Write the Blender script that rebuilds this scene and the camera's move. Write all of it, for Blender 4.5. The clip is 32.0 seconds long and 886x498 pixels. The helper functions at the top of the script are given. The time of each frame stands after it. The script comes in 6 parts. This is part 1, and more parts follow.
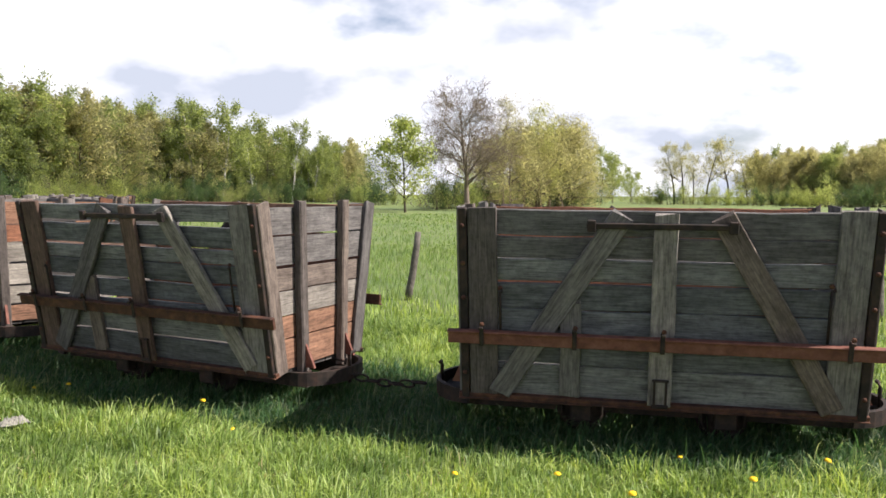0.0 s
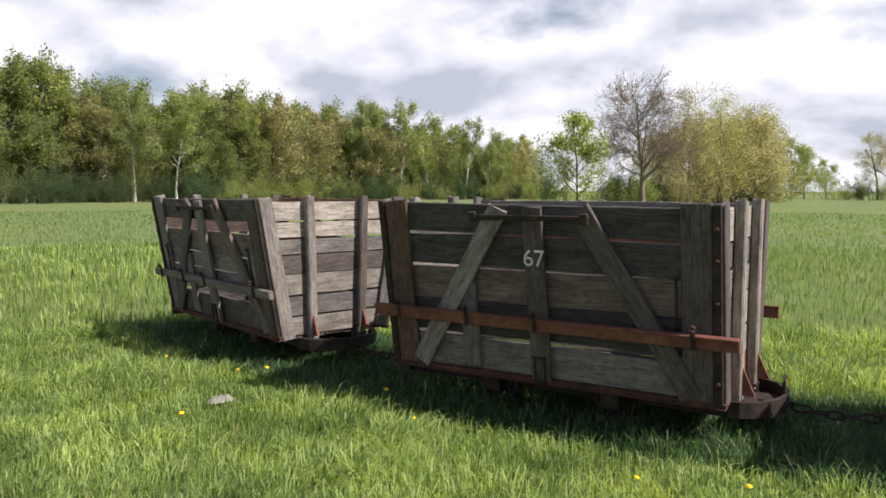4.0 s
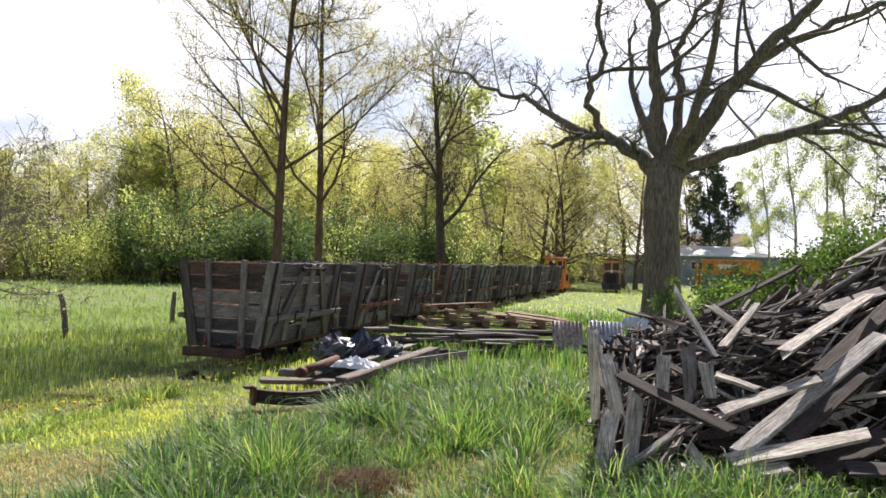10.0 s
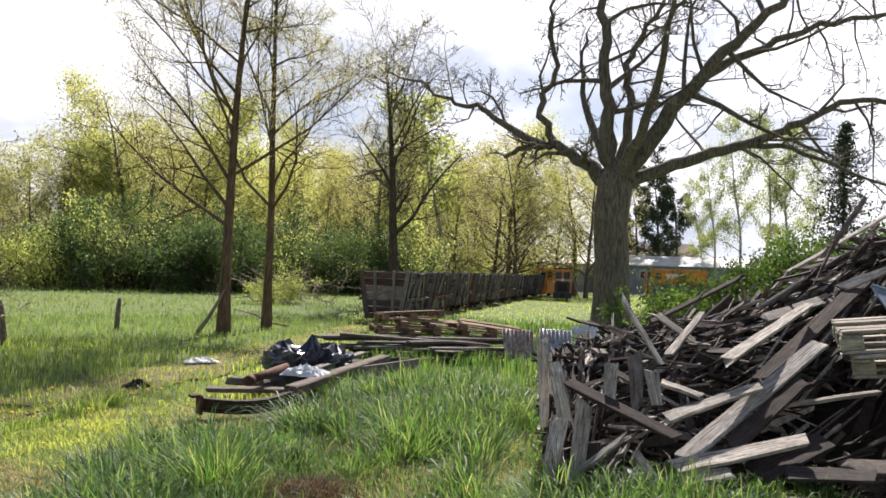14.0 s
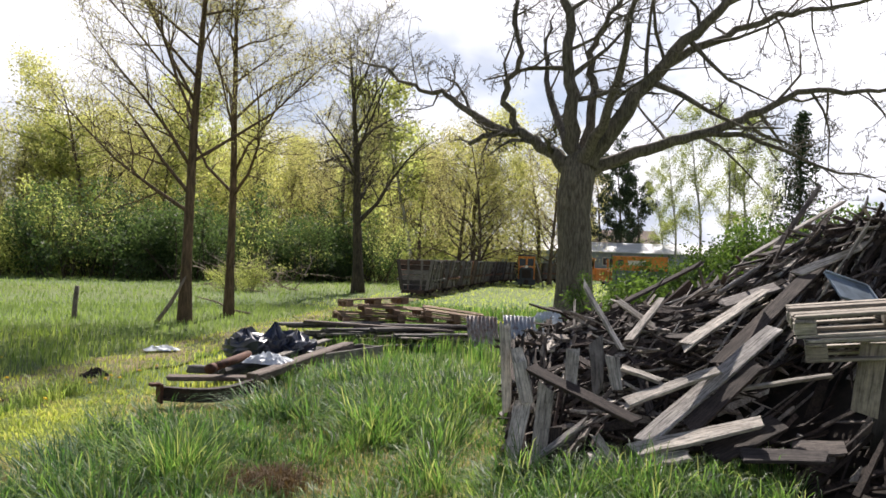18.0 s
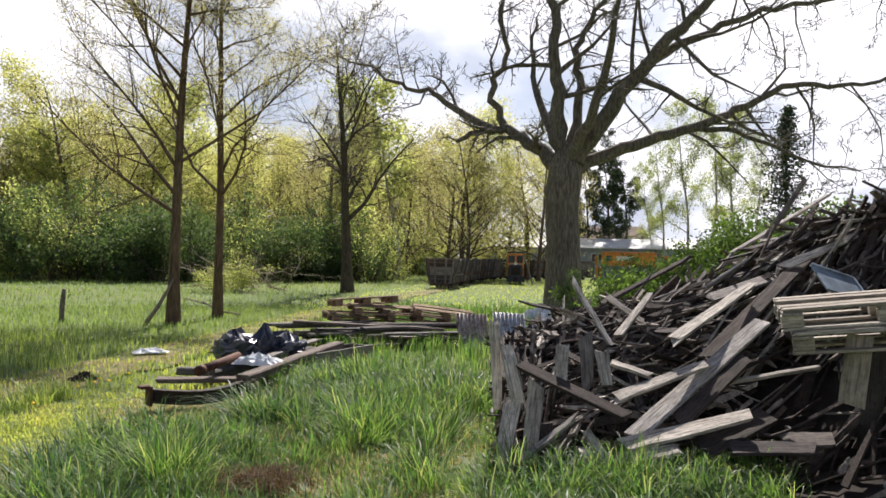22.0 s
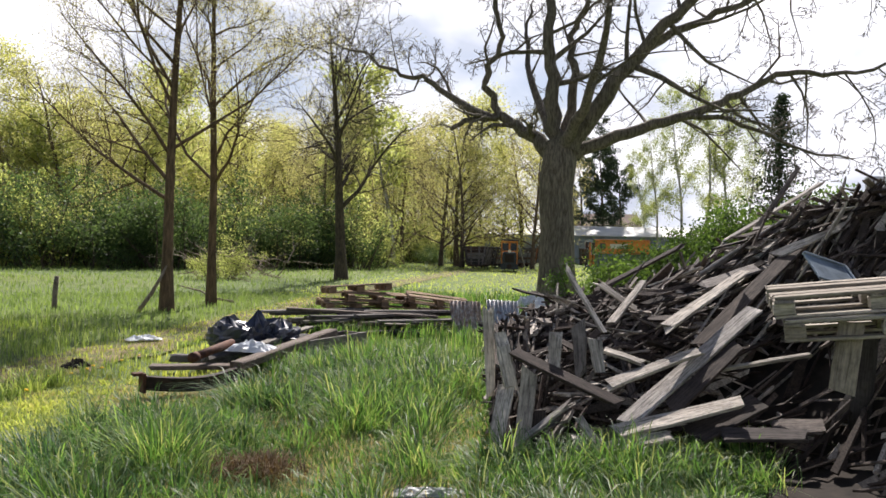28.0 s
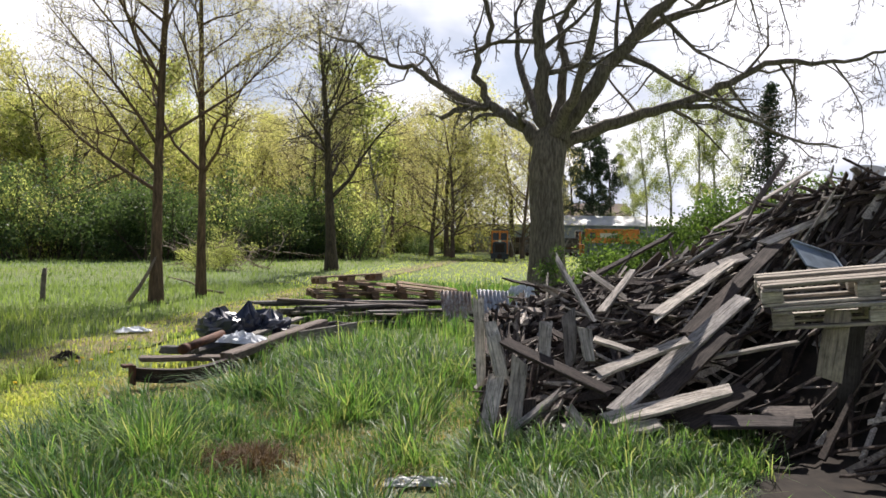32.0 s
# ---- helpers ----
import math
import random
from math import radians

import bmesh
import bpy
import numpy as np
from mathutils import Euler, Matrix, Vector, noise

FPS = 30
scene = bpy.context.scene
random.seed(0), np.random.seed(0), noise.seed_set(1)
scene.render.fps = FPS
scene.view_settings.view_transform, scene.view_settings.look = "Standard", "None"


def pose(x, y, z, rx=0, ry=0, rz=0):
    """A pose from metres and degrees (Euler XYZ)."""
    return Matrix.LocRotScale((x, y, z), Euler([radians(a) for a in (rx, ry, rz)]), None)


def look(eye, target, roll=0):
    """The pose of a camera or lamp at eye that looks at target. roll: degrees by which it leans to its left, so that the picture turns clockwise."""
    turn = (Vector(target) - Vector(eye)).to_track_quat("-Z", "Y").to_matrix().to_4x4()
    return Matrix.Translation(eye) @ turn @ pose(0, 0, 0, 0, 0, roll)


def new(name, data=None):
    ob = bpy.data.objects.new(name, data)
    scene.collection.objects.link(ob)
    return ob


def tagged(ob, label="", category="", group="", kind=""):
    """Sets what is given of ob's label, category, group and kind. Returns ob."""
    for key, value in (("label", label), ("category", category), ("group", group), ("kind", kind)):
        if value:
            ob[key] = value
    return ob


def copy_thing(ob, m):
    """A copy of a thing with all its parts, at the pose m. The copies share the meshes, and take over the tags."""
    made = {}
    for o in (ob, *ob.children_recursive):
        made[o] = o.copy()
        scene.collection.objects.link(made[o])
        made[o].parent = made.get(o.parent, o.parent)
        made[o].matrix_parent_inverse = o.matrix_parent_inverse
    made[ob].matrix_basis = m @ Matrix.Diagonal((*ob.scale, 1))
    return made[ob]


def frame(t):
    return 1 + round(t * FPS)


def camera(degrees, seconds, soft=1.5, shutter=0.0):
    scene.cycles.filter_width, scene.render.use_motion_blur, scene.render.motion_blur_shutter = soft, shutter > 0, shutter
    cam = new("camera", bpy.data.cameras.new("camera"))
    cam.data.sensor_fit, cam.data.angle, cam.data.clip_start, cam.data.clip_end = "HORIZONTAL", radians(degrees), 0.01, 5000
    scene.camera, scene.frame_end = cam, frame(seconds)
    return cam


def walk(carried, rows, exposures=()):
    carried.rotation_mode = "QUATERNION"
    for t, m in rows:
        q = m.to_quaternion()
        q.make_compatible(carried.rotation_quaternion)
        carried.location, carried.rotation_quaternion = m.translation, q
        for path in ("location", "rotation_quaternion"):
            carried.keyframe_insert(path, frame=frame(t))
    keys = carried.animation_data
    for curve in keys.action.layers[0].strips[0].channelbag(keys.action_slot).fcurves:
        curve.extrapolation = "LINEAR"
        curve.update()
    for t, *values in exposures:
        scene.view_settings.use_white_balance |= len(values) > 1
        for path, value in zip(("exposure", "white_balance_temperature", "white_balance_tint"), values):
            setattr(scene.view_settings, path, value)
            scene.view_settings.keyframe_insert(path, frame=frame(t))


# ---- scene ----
# ---- camera ----
cam = camera(60.0, 32.0, soft=1.6)
# seconds, place, tilt, lean, heading
PATH = [
    (0.0, -0.025, 0.249, 1.600, 85.93, -0.45, 5.82),
    (0.5, -0.045, 0.246, 1.600, 85.83, -0.06, 10.34),
    (1.0, -0.056, 0.244, 1.600, 86.10, -0.20, 13.05),
    (1.5, -0.067, 0.241, 1.600, 86.34, -0.32, 15.64),
    (2.0, -0.085, 0.235, 1.600, 86.50, -0.41, 19.96),
    (2.5, -0.094, 0.232, 1.600, 85.94, -0.18, 22.11),
    (4.5, -0.059, 0.243, 1.600, 85.48, -0.17, 13.68),
    (5.0, -0.000, 0.250, 1.600, 85.67, -0.59, 0.00),
    (5.5, 0.068, 0.241, 1.600, 85.99, -0.77, -15.69),
    (6.0, 0.136, 0.210, 1.600, 85.56, -1.01, -32.96),
    (6.5, 0.163, 0.190, 1.600, 86.00, -2.45, -40.66),
    (7.0, 0.187, 0.166, 1.600, 86.69, -2.71, -48.46),
    (7.5, 0.217, 0.124, 1.600, 87.43, -2.59, -60.21),
    (8.0, 0.233, 0.092, 1.600, 87.88, -2.44, -68.47),
    (8.5, 0.238, 0.077, 1.600, 88.92, -1.77, -72.02),
    (9.0, 0.243, 0.059, 1.600, 89.94, -1.57, -76.32),
    (9.5, 0.245, 0.048, 1.600, 90.42, -1.54, -78.83),
    (10.0, 0.247, 0.040, 1.600, 90.92, -1.54, -80.82),
    (10.5, 0.247, 0.037, 1.600, 91.14, -1.64, -81.49),
    (11.0, 0.248, 0.032, 1.600, 91.45, -1.52, -82.54),
    (11.5, 0.247, 0.037, 1.600, 91.97, -1.05, -81.49),
    (12.0, 0.247, 0.037, 1.600, 91.81, -1.50, -81.46),
    (12.5, 0.248, 0.033, 1.600, 92.00, -1.49, -82.49),
    (13.0, 0.248, 0.028, 1.600, 92.18, -1.27, -83.65),
    (13.5, 0.249, 0.026, 1.600, 91.74, -1.77, -84.10),
    (15.5, 0.249, 0.021, 1.600, 91.29, -1.69, -85.13),
    (16.0, 0.250, 0.014, 1.600, 91.52, -1.61, -86.71),
    (16.5, 0.250, 0.010, 1.600, 91.39, -1.71, -87.60),
    (17.0, 0.250, 0.011, 1.600, 91.03, -1.74, -87.49),
    (17.5, 0.250, 0.012, 1.600, 90.86, -1.98, -87.33),
    (18.0, 0.250, 0.013, 1.600, 90.72, -1.90, -86.96),
    (18.5, 0.250, 0.013, 1.600, 90.62, -1.76, -86.97),
    (19.0, 0.250, 0.012, 1.600, 90.57, -1.77, -87.34),
    (19.5, 0.250, 0.011, 1.600, 90.57, -2.40, -87.50),
    (20.0, 0.250, 0.010, 1.600, 90.48, -1.56, -87.66),
    (20.5, 0.250, 0.010, 1.600, 90.45, -1.47, -87.66),
    (21.0, 0.250, 0.010, 1.600, 90.56, -1.11, -87.70),
    (21.5, 0.250, 0.010, 1.600, 90.65, -1.16, -87.72),
    (22.0, 0.250, 0.010, 1.600, 90.60, -1.11, -87.77),
    (22.5, 0.250, 0.010, 1.600, 90.53, -1.02, -87.81),
    (23.0, 0.250, 0.010, 1.600, 90.49, -0.57, -87.77),
    (23.5, 0.250, 0.010, 1.600, 90.27, -0.51, -87.78),
    (24.0, 0.250, 0.010, 1.600, 90.13, -0.78, -87.77),
    (24.5, 0.250, 0.010, 1.600, 90.08, -0.89, -87.74),
    (25.0, 0.250, 0.010, 1.600, 90.18, -0.95, -87.78),
    (25.5, 0.250, 0.009, 1.600, 90.22, -0.83, -87.83),
    (27.5, 0.250, 0.009, 1.600, 89.96, -1.05, -87.93),
    (28.0, 0.250, 0.008, 1.600, 89.67, -1.21, -88.22),
    (28.5, 0.250, 0.008, 1.600, 89.27, -1.33, -88.24),
    (29.0, 0.250, 0.008, 1.600, 89.01, -1.14, -88.23),
    (29.5, 0.250, 0.008, 1.600, 89.01, -1.18, -88.16),
    (30.0, 0.250, 0.008, 1.600, 89.09, -1.43, -88.22),
    (30.5, 0.250, 0.007, 1.600, 88.82, -1.33, -88.31),
    (31.0, 0.250, 0.006, 1.600, 88.92, -0.50, -88.69),
    (31.5, 0.250, 0.005, 1.600, 89.08, -0.49, -88.76),
    (32.0, 0.250, 0.005, 1.600, 88.94, -0.96, -88.94),
]
walk(cam, [(t, pose(*v)) for t, *v in PATH],
     [(t, e, 6500, 15) for t, e in ((0, 1.04), (1, 0.98), (2, 0.90), (4, 0.70), (5, 0.56), (6, 0.52), (7, 0.80), (9, 1.08), (11, 0.98), (13, 0.86), (19, 0.74), (28, 0.72), (32, 0.70))])

# ---- daylight ----
SUN_DIR = Vector((0.66, -0.04, 0.75)).normalized()


def build_world():
    w = bpy.data.worlds.new("sky")
    scene.world = w
    w.use_nodes = True
    nt = w.node_tree
    nt.nodes.clear()
    N = nt.nodes.new
    out, bg = N("ShaderNodeOutputWorld"), N("ShaderNodeBackground")
    sky = N("ShaderNodeTexSky")
    sky.sky_type, sky.sun_disc = "NISHITA", False
    sky.sun_elevation = math.asin(SUN_DIR.z)
    sky.sun_rotation = math.atan2(SUN_DIR.x, SUN_DIR.y)
    sky.dust_density, sky.ozone_density = 1.5, 2.0
    gain = N("ShaderNodeVectorMath")
    gain.operation = "SCALE"
    gain.inputs["Scale"].default_value = 0.06
    nt.links.new(sky.outputs[0], gain.inputs[0])
    # clouds on a flat layer overhead
    tc, sep = N("ShaderNodeTexCoord"), N("ShaderNodeSeparateXYZ")
    nt.links.new(tc.outputs["Generated"], sep.inputs[0])
    up = N("ShaderNodeMath")
    up.operation = "ADD"
    up.inputs[1].default_value = 0.42
    nt.links.new(sep.outputs[2], up.inputs[0])
    clampz = N("ShaderNodeMath")
    clampz.operation = "MAXIMUM"
    clampz.inputs[1].default_value = 0.05
    nt.links.new(up.outputs[0], clampz.inputs[0])
    flat = N("ShaderNodeCombineXYZ")
    for i in (0, 1):
        d = N("ShaderNodeMath")
        d.operation = "DIVIDE"
        nt.links.new(sep.outputs[i], d.inputs[0])
        nt.links.new(clampz.outputs[0], d.inputs[1])
        nt.links.new(d.outputs[0], flat.inputs[i])
    cover = N("ShaderNodeTexNoise")
    cover.inputs["Scale"].default_value, cover.inputs["Detail"].default_value = 1.5, 6
    cover.inputs["Roughness"].default_value = 0.55
    nt.links.new(flat.outputs[0], cover.inputs["Vector"])
    ramp = N("ShaderNodeValToRGB")
    ramp.color_ramp.elements[0].position, ramp.color_ramp.elements[1].position = 0.34, 0.47
    # the cover breaks up overhead, where one looks through it steeply
    open_up = N("ShaderNodeMapRange")
    open_up.inputs["From Min"].default_value, open_up.inputs["From Max"].default_value = 0.36, 0.50
    open_up.inputs["To Min"].default_value, open_up.inputs["To Max"].default_value = 0.0, 0.5
    nt.links.new(sep.outputs[2], open_up.inputs["Value"])
    thin = N("ShaderNodeMath")
    thin.operation = "SUBTRACT"
    nt.links.new(cover.outputs["Fac"], thin.inputs[0])
    nt.links.new(open_up.outputs[0], thin.inputs[1])
    nt.links.new(thin.outputs[0], ramp.inputs[0])
    shade = N("ShaderNodeTexNoise")
    shade.inputs["Scale"].default_value, shade.inputs["Detail"].default_value = 2.4, 5
    shift = N("ShaderNodeVectorMath")
    shift.inputs[1].default_value = (3.7, 1.9, 0)
    nt.links.new(flat.outputs[0], shift.inputs[0])
    nt.links.new(shift.outputs[0], shade.inputs["Vector"])
    cloud = N("ShaderNodeValToRGB")
    e = cloud.color_ramp.elements
    e[0].position, e[0].color = 0.38, (0.34, 0.375, 0.435, 1)
    e[1].position, e[1].color = 0.54, (0.655, 0.665, 0.70, 1)
    nt.links.new(shade.outputs["Fac"], cloud.inputs[0])
    # brighter haze round the sun
    dot = N("ShaderNodeVectorMath")
    dot.operation = "DOT_PRODUCT"
    dot.inputs[1].default_value = SUN_DIR
    nt.links.new(tc.outputs["Generated"], dot.inputs[0])
    glow = N("ShaderNodeMapRange")
    glow.inputs["From Min"].default_value, glow.inputs["From Max"].default_value = 0.45, 0.95
    glow.inputs["To Min"].default_value, glow.inputs["To Max"].default_value = 1.0, 1.4
    nt.links.new(dot.outputs["Value"], glow.inputs["Value"])
    bright = N("ShaderNodeVectorMath")
    bright.operation = "SCALE"
    nt.links.new(cloud.outputs[0], bright.inputs[0])
    nt.links.new(glow.outputs[0], bright.inputs["Scale"])
    mix = N("ShaderNodeMix")
    mix.data_type = "RGBA"
    nt.links.new(ramp.outputs[0], mix.inputs["Factor"])
    nt.links.new(gain.outputs[0], mix.inputs["A"])
    nt.links.new(bright.outputs[0], mix.inputs["B"])
    nt.links.new(mix.outputs["Result"], bg.inputs[0])
    bg.inputs[1].default_value = 1.0
    nt.links.new(bg.outputs[0], out.inputs[0])
    lamp = bpy.data.lights.new("sun", "SUN")
    lamp.energy, lamp.angle, lamp.color = 5.0, radians(0.6), (1.0, 0.95, 0.87)
    ob = new("sun", lamp)
    ob.matrix_world = look((0, 0, 0), -SUN_DIR) @ pose(0, 0, 0)
    ob.location = SUN_DIR * 60


build_world()

# ---- materials ----
def graph(name, rough=0.8):
    m = bpy.data.materials.new(name)
    m.use_nodes = True
    nt = m.node_tree
    b = nt.nodes["Principled BSDF"]
    b.inputs["Roughness"].default_value = rough
    b.inputs["Specular IOR Level"].default_value = 0.3
    return m, nt, b


def ramp_node(nt, src, stops):
    r = nt.nodes.new("ShaderNodeValToRGB")
    els = r.color_ramp.elements
    while len(els) < len(stops):
        els.new(0.5)
    for el, (p, c) in zip(els, stops):
        el.position, el.color = p, (*c, 1)
    nt.links.new(src, r.inputs[0])
    return r.outputs[0]


def noise_node(nt, vec, scale, detail=4, rough=0.55, stretch=None):
    if stretch:
        mp = nt.nodes.new("ShaderNodeMapping")
        mp.inputs["Scale"].default_value = stretch
        nt.links.new(vec, mp.inputs[0])
        vec = mp.outputs[0]
    n = nt.nodes.new("ShaderNodeTexNoise")
    n.inputs["Scale"].default_value, n.inputs["Detail"].default_value = scale, detail
    n.inputs["Roughness"].default_value = rough
    nt.links.new(vec, n.inputs["Vector"])
    return n.outputs["Fac"]


def mixed(nt, a, b, fac, mode="MIX"):
    m = nt.nodes.new("ShaderNodeMix")
    m.data_type, m.blend_type = "RGBA", mode
    for key, v in (("A", a), ("B", b)):
        if isinstance(v, tuple):
            m.inputs[key].default_value = (*v, 1)
        else:
            nt.links.new(v, m.inputs[key])
    if isinstance(fac, float):
        m.inputs["Factor"].default_value = fac
    else:
        nt.links.new(fac, m.inputs["Factor"])
    return m.outputs["Result"]


def bump(nt, b, height, strength=0.4, dist=0.01):
    n = nt.nodes.new("ShaderNodeBump")
    n.inputs["Strength"].default_value, n.inputs["Distance"].default_value = strength, dist
    nt.links.new(height, n.inputs["Height"])
    nt.links.new(n.outputs[0], b.inputs["Normal"])


def own_space(nt, spread=7.0):
    """Object coordinates, shifted by each object's own random number."""
    tc, oi = nt.nodes.new("ShaderNodeTexCoord"), nt.nodes.new("ShaderNodeObjectInfo")
    sc = nt.nodes.new("ShaderNodeMath")
    sc.operation = "MULTIPLY"
    sc.inputs[1].default_value = spread
    nt.links.new(oi.outputs["Random"], sc.inputs[0])
    add = nt.nodes.new("ShaderNodeVectorMath")
    nt.links.new(tc.outputs["Object"], add.inputs[0])
    nt.links.new(sc.outputs[0], add.inputs[1])
    return add.outputs[0], oi.outputs["Random"]


def wood(name, tones, rough=0.85, grain=0.5, island=False, moss=None):
    """Weathered timber with its grain along local x; each board takes its own tone."""
    m, nt, b = graph(name, rough)
    vec, rnd = own_space(nt)
    if island:
        geo = nt.nodes.new("ShaderNodeNewGeometry")
        rnd = geo.outputs["Random Per Island"]
    base = ramp_node(nt, rnd, [(i / len(tones), t) for i, t in enumerate(tones)])
    base.node.color_ramp.interpolation = "CONSTANT"
    fine = noise_node(nt, vec, 1, 6, 0.65, (6, 85, 85))
    wide = noise_node(nt, vec, 2.2, 5, 0.65, (1.6, 6, 6))
    g = ramp_node(nt, fine, [(0.32, (0.25, 0.24, 0.23)), (0.5, (0.95, 0.95, 0.95)), (0.72, (1.5, 1.46, 1.4))])
    c = mixed(nt, base, g, grain + 0.2, "MULTIPLY")
    stain = ramp_node(nt, wide, [(0.35, (0.42, 0.40, 0.40)), (0.62, (1.2, 1.2, 1.2))])
    c = mixed(nt, c, stain, 0.6, "MULTIPLY")
    dirt = ramp_node(nt, noise_node(nt, vec, 26, 6, 0.7), [(0.36, (0.45, 0.44, 0.43)), (0.5, (0.95, 0.95, 0.95)), (0.68, (1.3, 1.28, 1.25))])
    c = mixed(nt, c, dirt, 0.45, "MULTIPLY")
    if moss:
        spots = ramp_node(nt, noise_node(nt, vec, 9, 5), [(0.56, (0, 0, 0)), (0.7, (1, 1, 1))])
        c = mixed(nt, c, moss, spots)
    nt.links.new(c, b.inputs["Base Color"])
    bump(nt, b, fine, 0.6, 0.006)
    return m


def iron(name, tones, rough=0.75, metal=0.25):
    m, nt, b = graph(name, rough)
    vec, _ = own_space(nt)
    c = ramp_node(nt, noise_node(nt, vec, 14, 6, 0.65), [(0.3, tones[0]), (0.5, tones[1]), (0.7, tones[2])])
    nt.links.new(c, b.inputs["Base Color"])
    b.inputs["Metallic"].default_value = metal
    bump(nt, b, noise_node(nt, vec, 60, 4), 0.35, 0.003)
    return m


def leafy(name, tones, glow=0.35, rough=0.55, patch=0.0):
    """Leaves and blades: tone by island, some light passes through."""
    m, nt, b = graph(name, rough)
    geo = nt.nodes.new("ShaderNodeNewGeometry")
    c = ramp_node(nt, geo.outputs["Random Per Island"], [((i + 0.5) / len(tones), t) for i, t in enumerate(tones)])
    if patch:
        # whole patches grow lusher or drier
        p1 = noise_node(nt, geo.outputs["Position"], 1.6, 3, 0.6)
        c = mixed(nt, c, ramp_node(nt, p1, [(0.36, (0.60, 0.66, 0.62)), (0.5, (1.0, 1.0, 1.0)), (0.66, (1.4, 1.28, 1.2))]), patch, "MULTIPLY")
    nt.links.new(c, b.inputs["Base Color"])
    b.inputs["Specular IOR Level"].default_value = 0.18
    tr = nt.nodes.new("ShaderNodeBsdfTranslucent")
    warm = mixed(nt, c, (2.5, 2.35, 1.35), 1.0, "MULTIPLY")
    nt.links.new(warm, tr.inputs[0])
    ms = nt.nodes.new("ShaderNodeMixShader")
    ms.inputs[0].default_value = glow
    nt.links.new(b.outputs[0], ms.inputs[1])
    nt.links.new(tr.outputs[0], ms.inputs[2])
    nt.links.new(ms.outputs[0], nt.nodes["Material Output"].inputs[0])
    return m


def plain(name, col, rough=0.6, metal=0.0, vary=0.25, scale=8.0):
    m, nt, b = graph(name, rough)
    vec, _ = own_space(nt)
    lo, hi = tuple(v * (1 - vary) for v in col), tuple(min(1, v * (1 + vary)) for v in col)
    c = ramp_node(nt, noise_node(nt, vec, scale, 5), [(0.35, lo), (0.65, hi)])
    nt.links.new(c, b.inputs["Base Color"])
    b.inputs["Metallic"].default_value = metal
    bump(nt, b, noise_node(nt, vec, scale * 5, 3), 0.2, 0.004)
    return m


def bark(name, lo, hi, scale=1.0):
    m, nt, b = graph(name, 0.9)
    tc = nt.nodes.new("ShaderNodeTexCoord")
    n = noise_node(nt, tc.outputs["Object"], 6 * scale, 6, 0.65, (3, 3, 0.6))
    big = noise_node(nt, tc.outputs["Object"], 1.4, 4)
    c = mixed(nt, ramp_node(nt, n, [(0.35, lo), (0.65, hi)]), ramp_node(nt, big, [(0.4, (0.75, 0.78, 0.7)), (0.6, (1.1, 1.08, 1.0))]), 0.6, "MULTIPLY")
    nt.links.new(c, b.inputs["Base Color"])
    bump(nt, b, n, 0.9, 0.03)
    return m


GREY = [(0.134, 0.125, 0.119), (0.176, 0.163, 0.15), (0.108, 0.10, 0.096), (0.22, 0.20, 0.182), (0.15, 0.12, 0.101), (0.096, 0.081, 0.073), (0.158, 0.148, 0.138)]
WOOD_GREY = wood("weathered_grey_wood", GREY)
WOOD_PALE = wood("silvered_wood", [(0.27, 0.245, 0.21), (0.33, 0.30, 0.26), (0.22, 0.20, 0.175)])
WOOD_RED = wood("new_reddish_wood", [(0.20, 0.088, 0.052), (0.25, 0.11, 0.064), (0.23, 0.125, 0.08)])
WOOD_DARK = wood("dark_wood", [(0.062, 0.058, 0.055), (0.08, 0.073, 0.068), (0.05, 0.046, 0.044)])
RUST = iron("rusty_iron", [(0.03, 0.018, 0.014), (0.075, 0.034, 0.022), (0.13, 0.058, 0.034)])
RUST_RED = iron("red_rust", [(0.09, 0.034, 0.025), (0.15, 0.058, 0.041), (0.21, 0.095, 0.068)], 0.7, 0.1)
IRON_DARK = iron("dark_iron", [(0.014, 0.012, 0.011), (0.032, 0.024, 0.02), (0.065, 0.038, 0.028)])
CHALK = plain("white_paint", (0.55, 0.55, 0.52), 0.8)

# ---- building helpers ----
def mesh_of(name, verts, faces, material, smooth=False):
    me = bpy.data.meshes.new(name)
    me.from_pydata([tuple(v) for v in verts], [], [tuple(f) for f in faces])
    if material:
        me.materials.append(material)
    if smooth:
        me.polygons.foreach_set("use_smooth", [True] * len(me.polygons))
    me.update()
    return me


def part(name, me, parent, m=None, label="", kind=""):
    """One mesh as one object under a thing or a part."""
    ob = new(name, me)
    ob.parent = parent
    if m is not None:
        ob.matrix_basis = m
    return tagged(ob, label, kind=kind)


def thing(name, label, category, m=None, group=""):
    ob = new(name)
    ob.empty_display_size = 0.2
    if m is not None:
        ob.matrix_basis = m
    return tagged(ob, label, category, group)


def solid(name, label, category, me, m=None, group="", kind=""):
    ob = new(name, me)
    if m is not None:
        ob.matrix_basis = m
    return tagged(ob, label, category, group, kind)


def box_data(lx, ly, lz, bevel=0.0, at=(0, 0, 0)):
    """A box with chamfered long edges, centred on at."""
    bm = bmesh.new()
    bmesh.ops.create_cube(bm, size=1)
    bmesh.ops.scale(bm, vec=(lx, ly, lz), verts=bm.verts)
    if bevel:
        bmesh.ops.bevel(bm, geom=bm.edges[:], offset=bevel, segments=1, affect="EDGES")
    bmesh.ops.translate(bm, vec=at, verts=bm.verts)
    v, f = [x.co.copy() for x in bm.verts], [[q.index for q in p.verts] for p in bm.faces]
    bm.free()
    return v, f


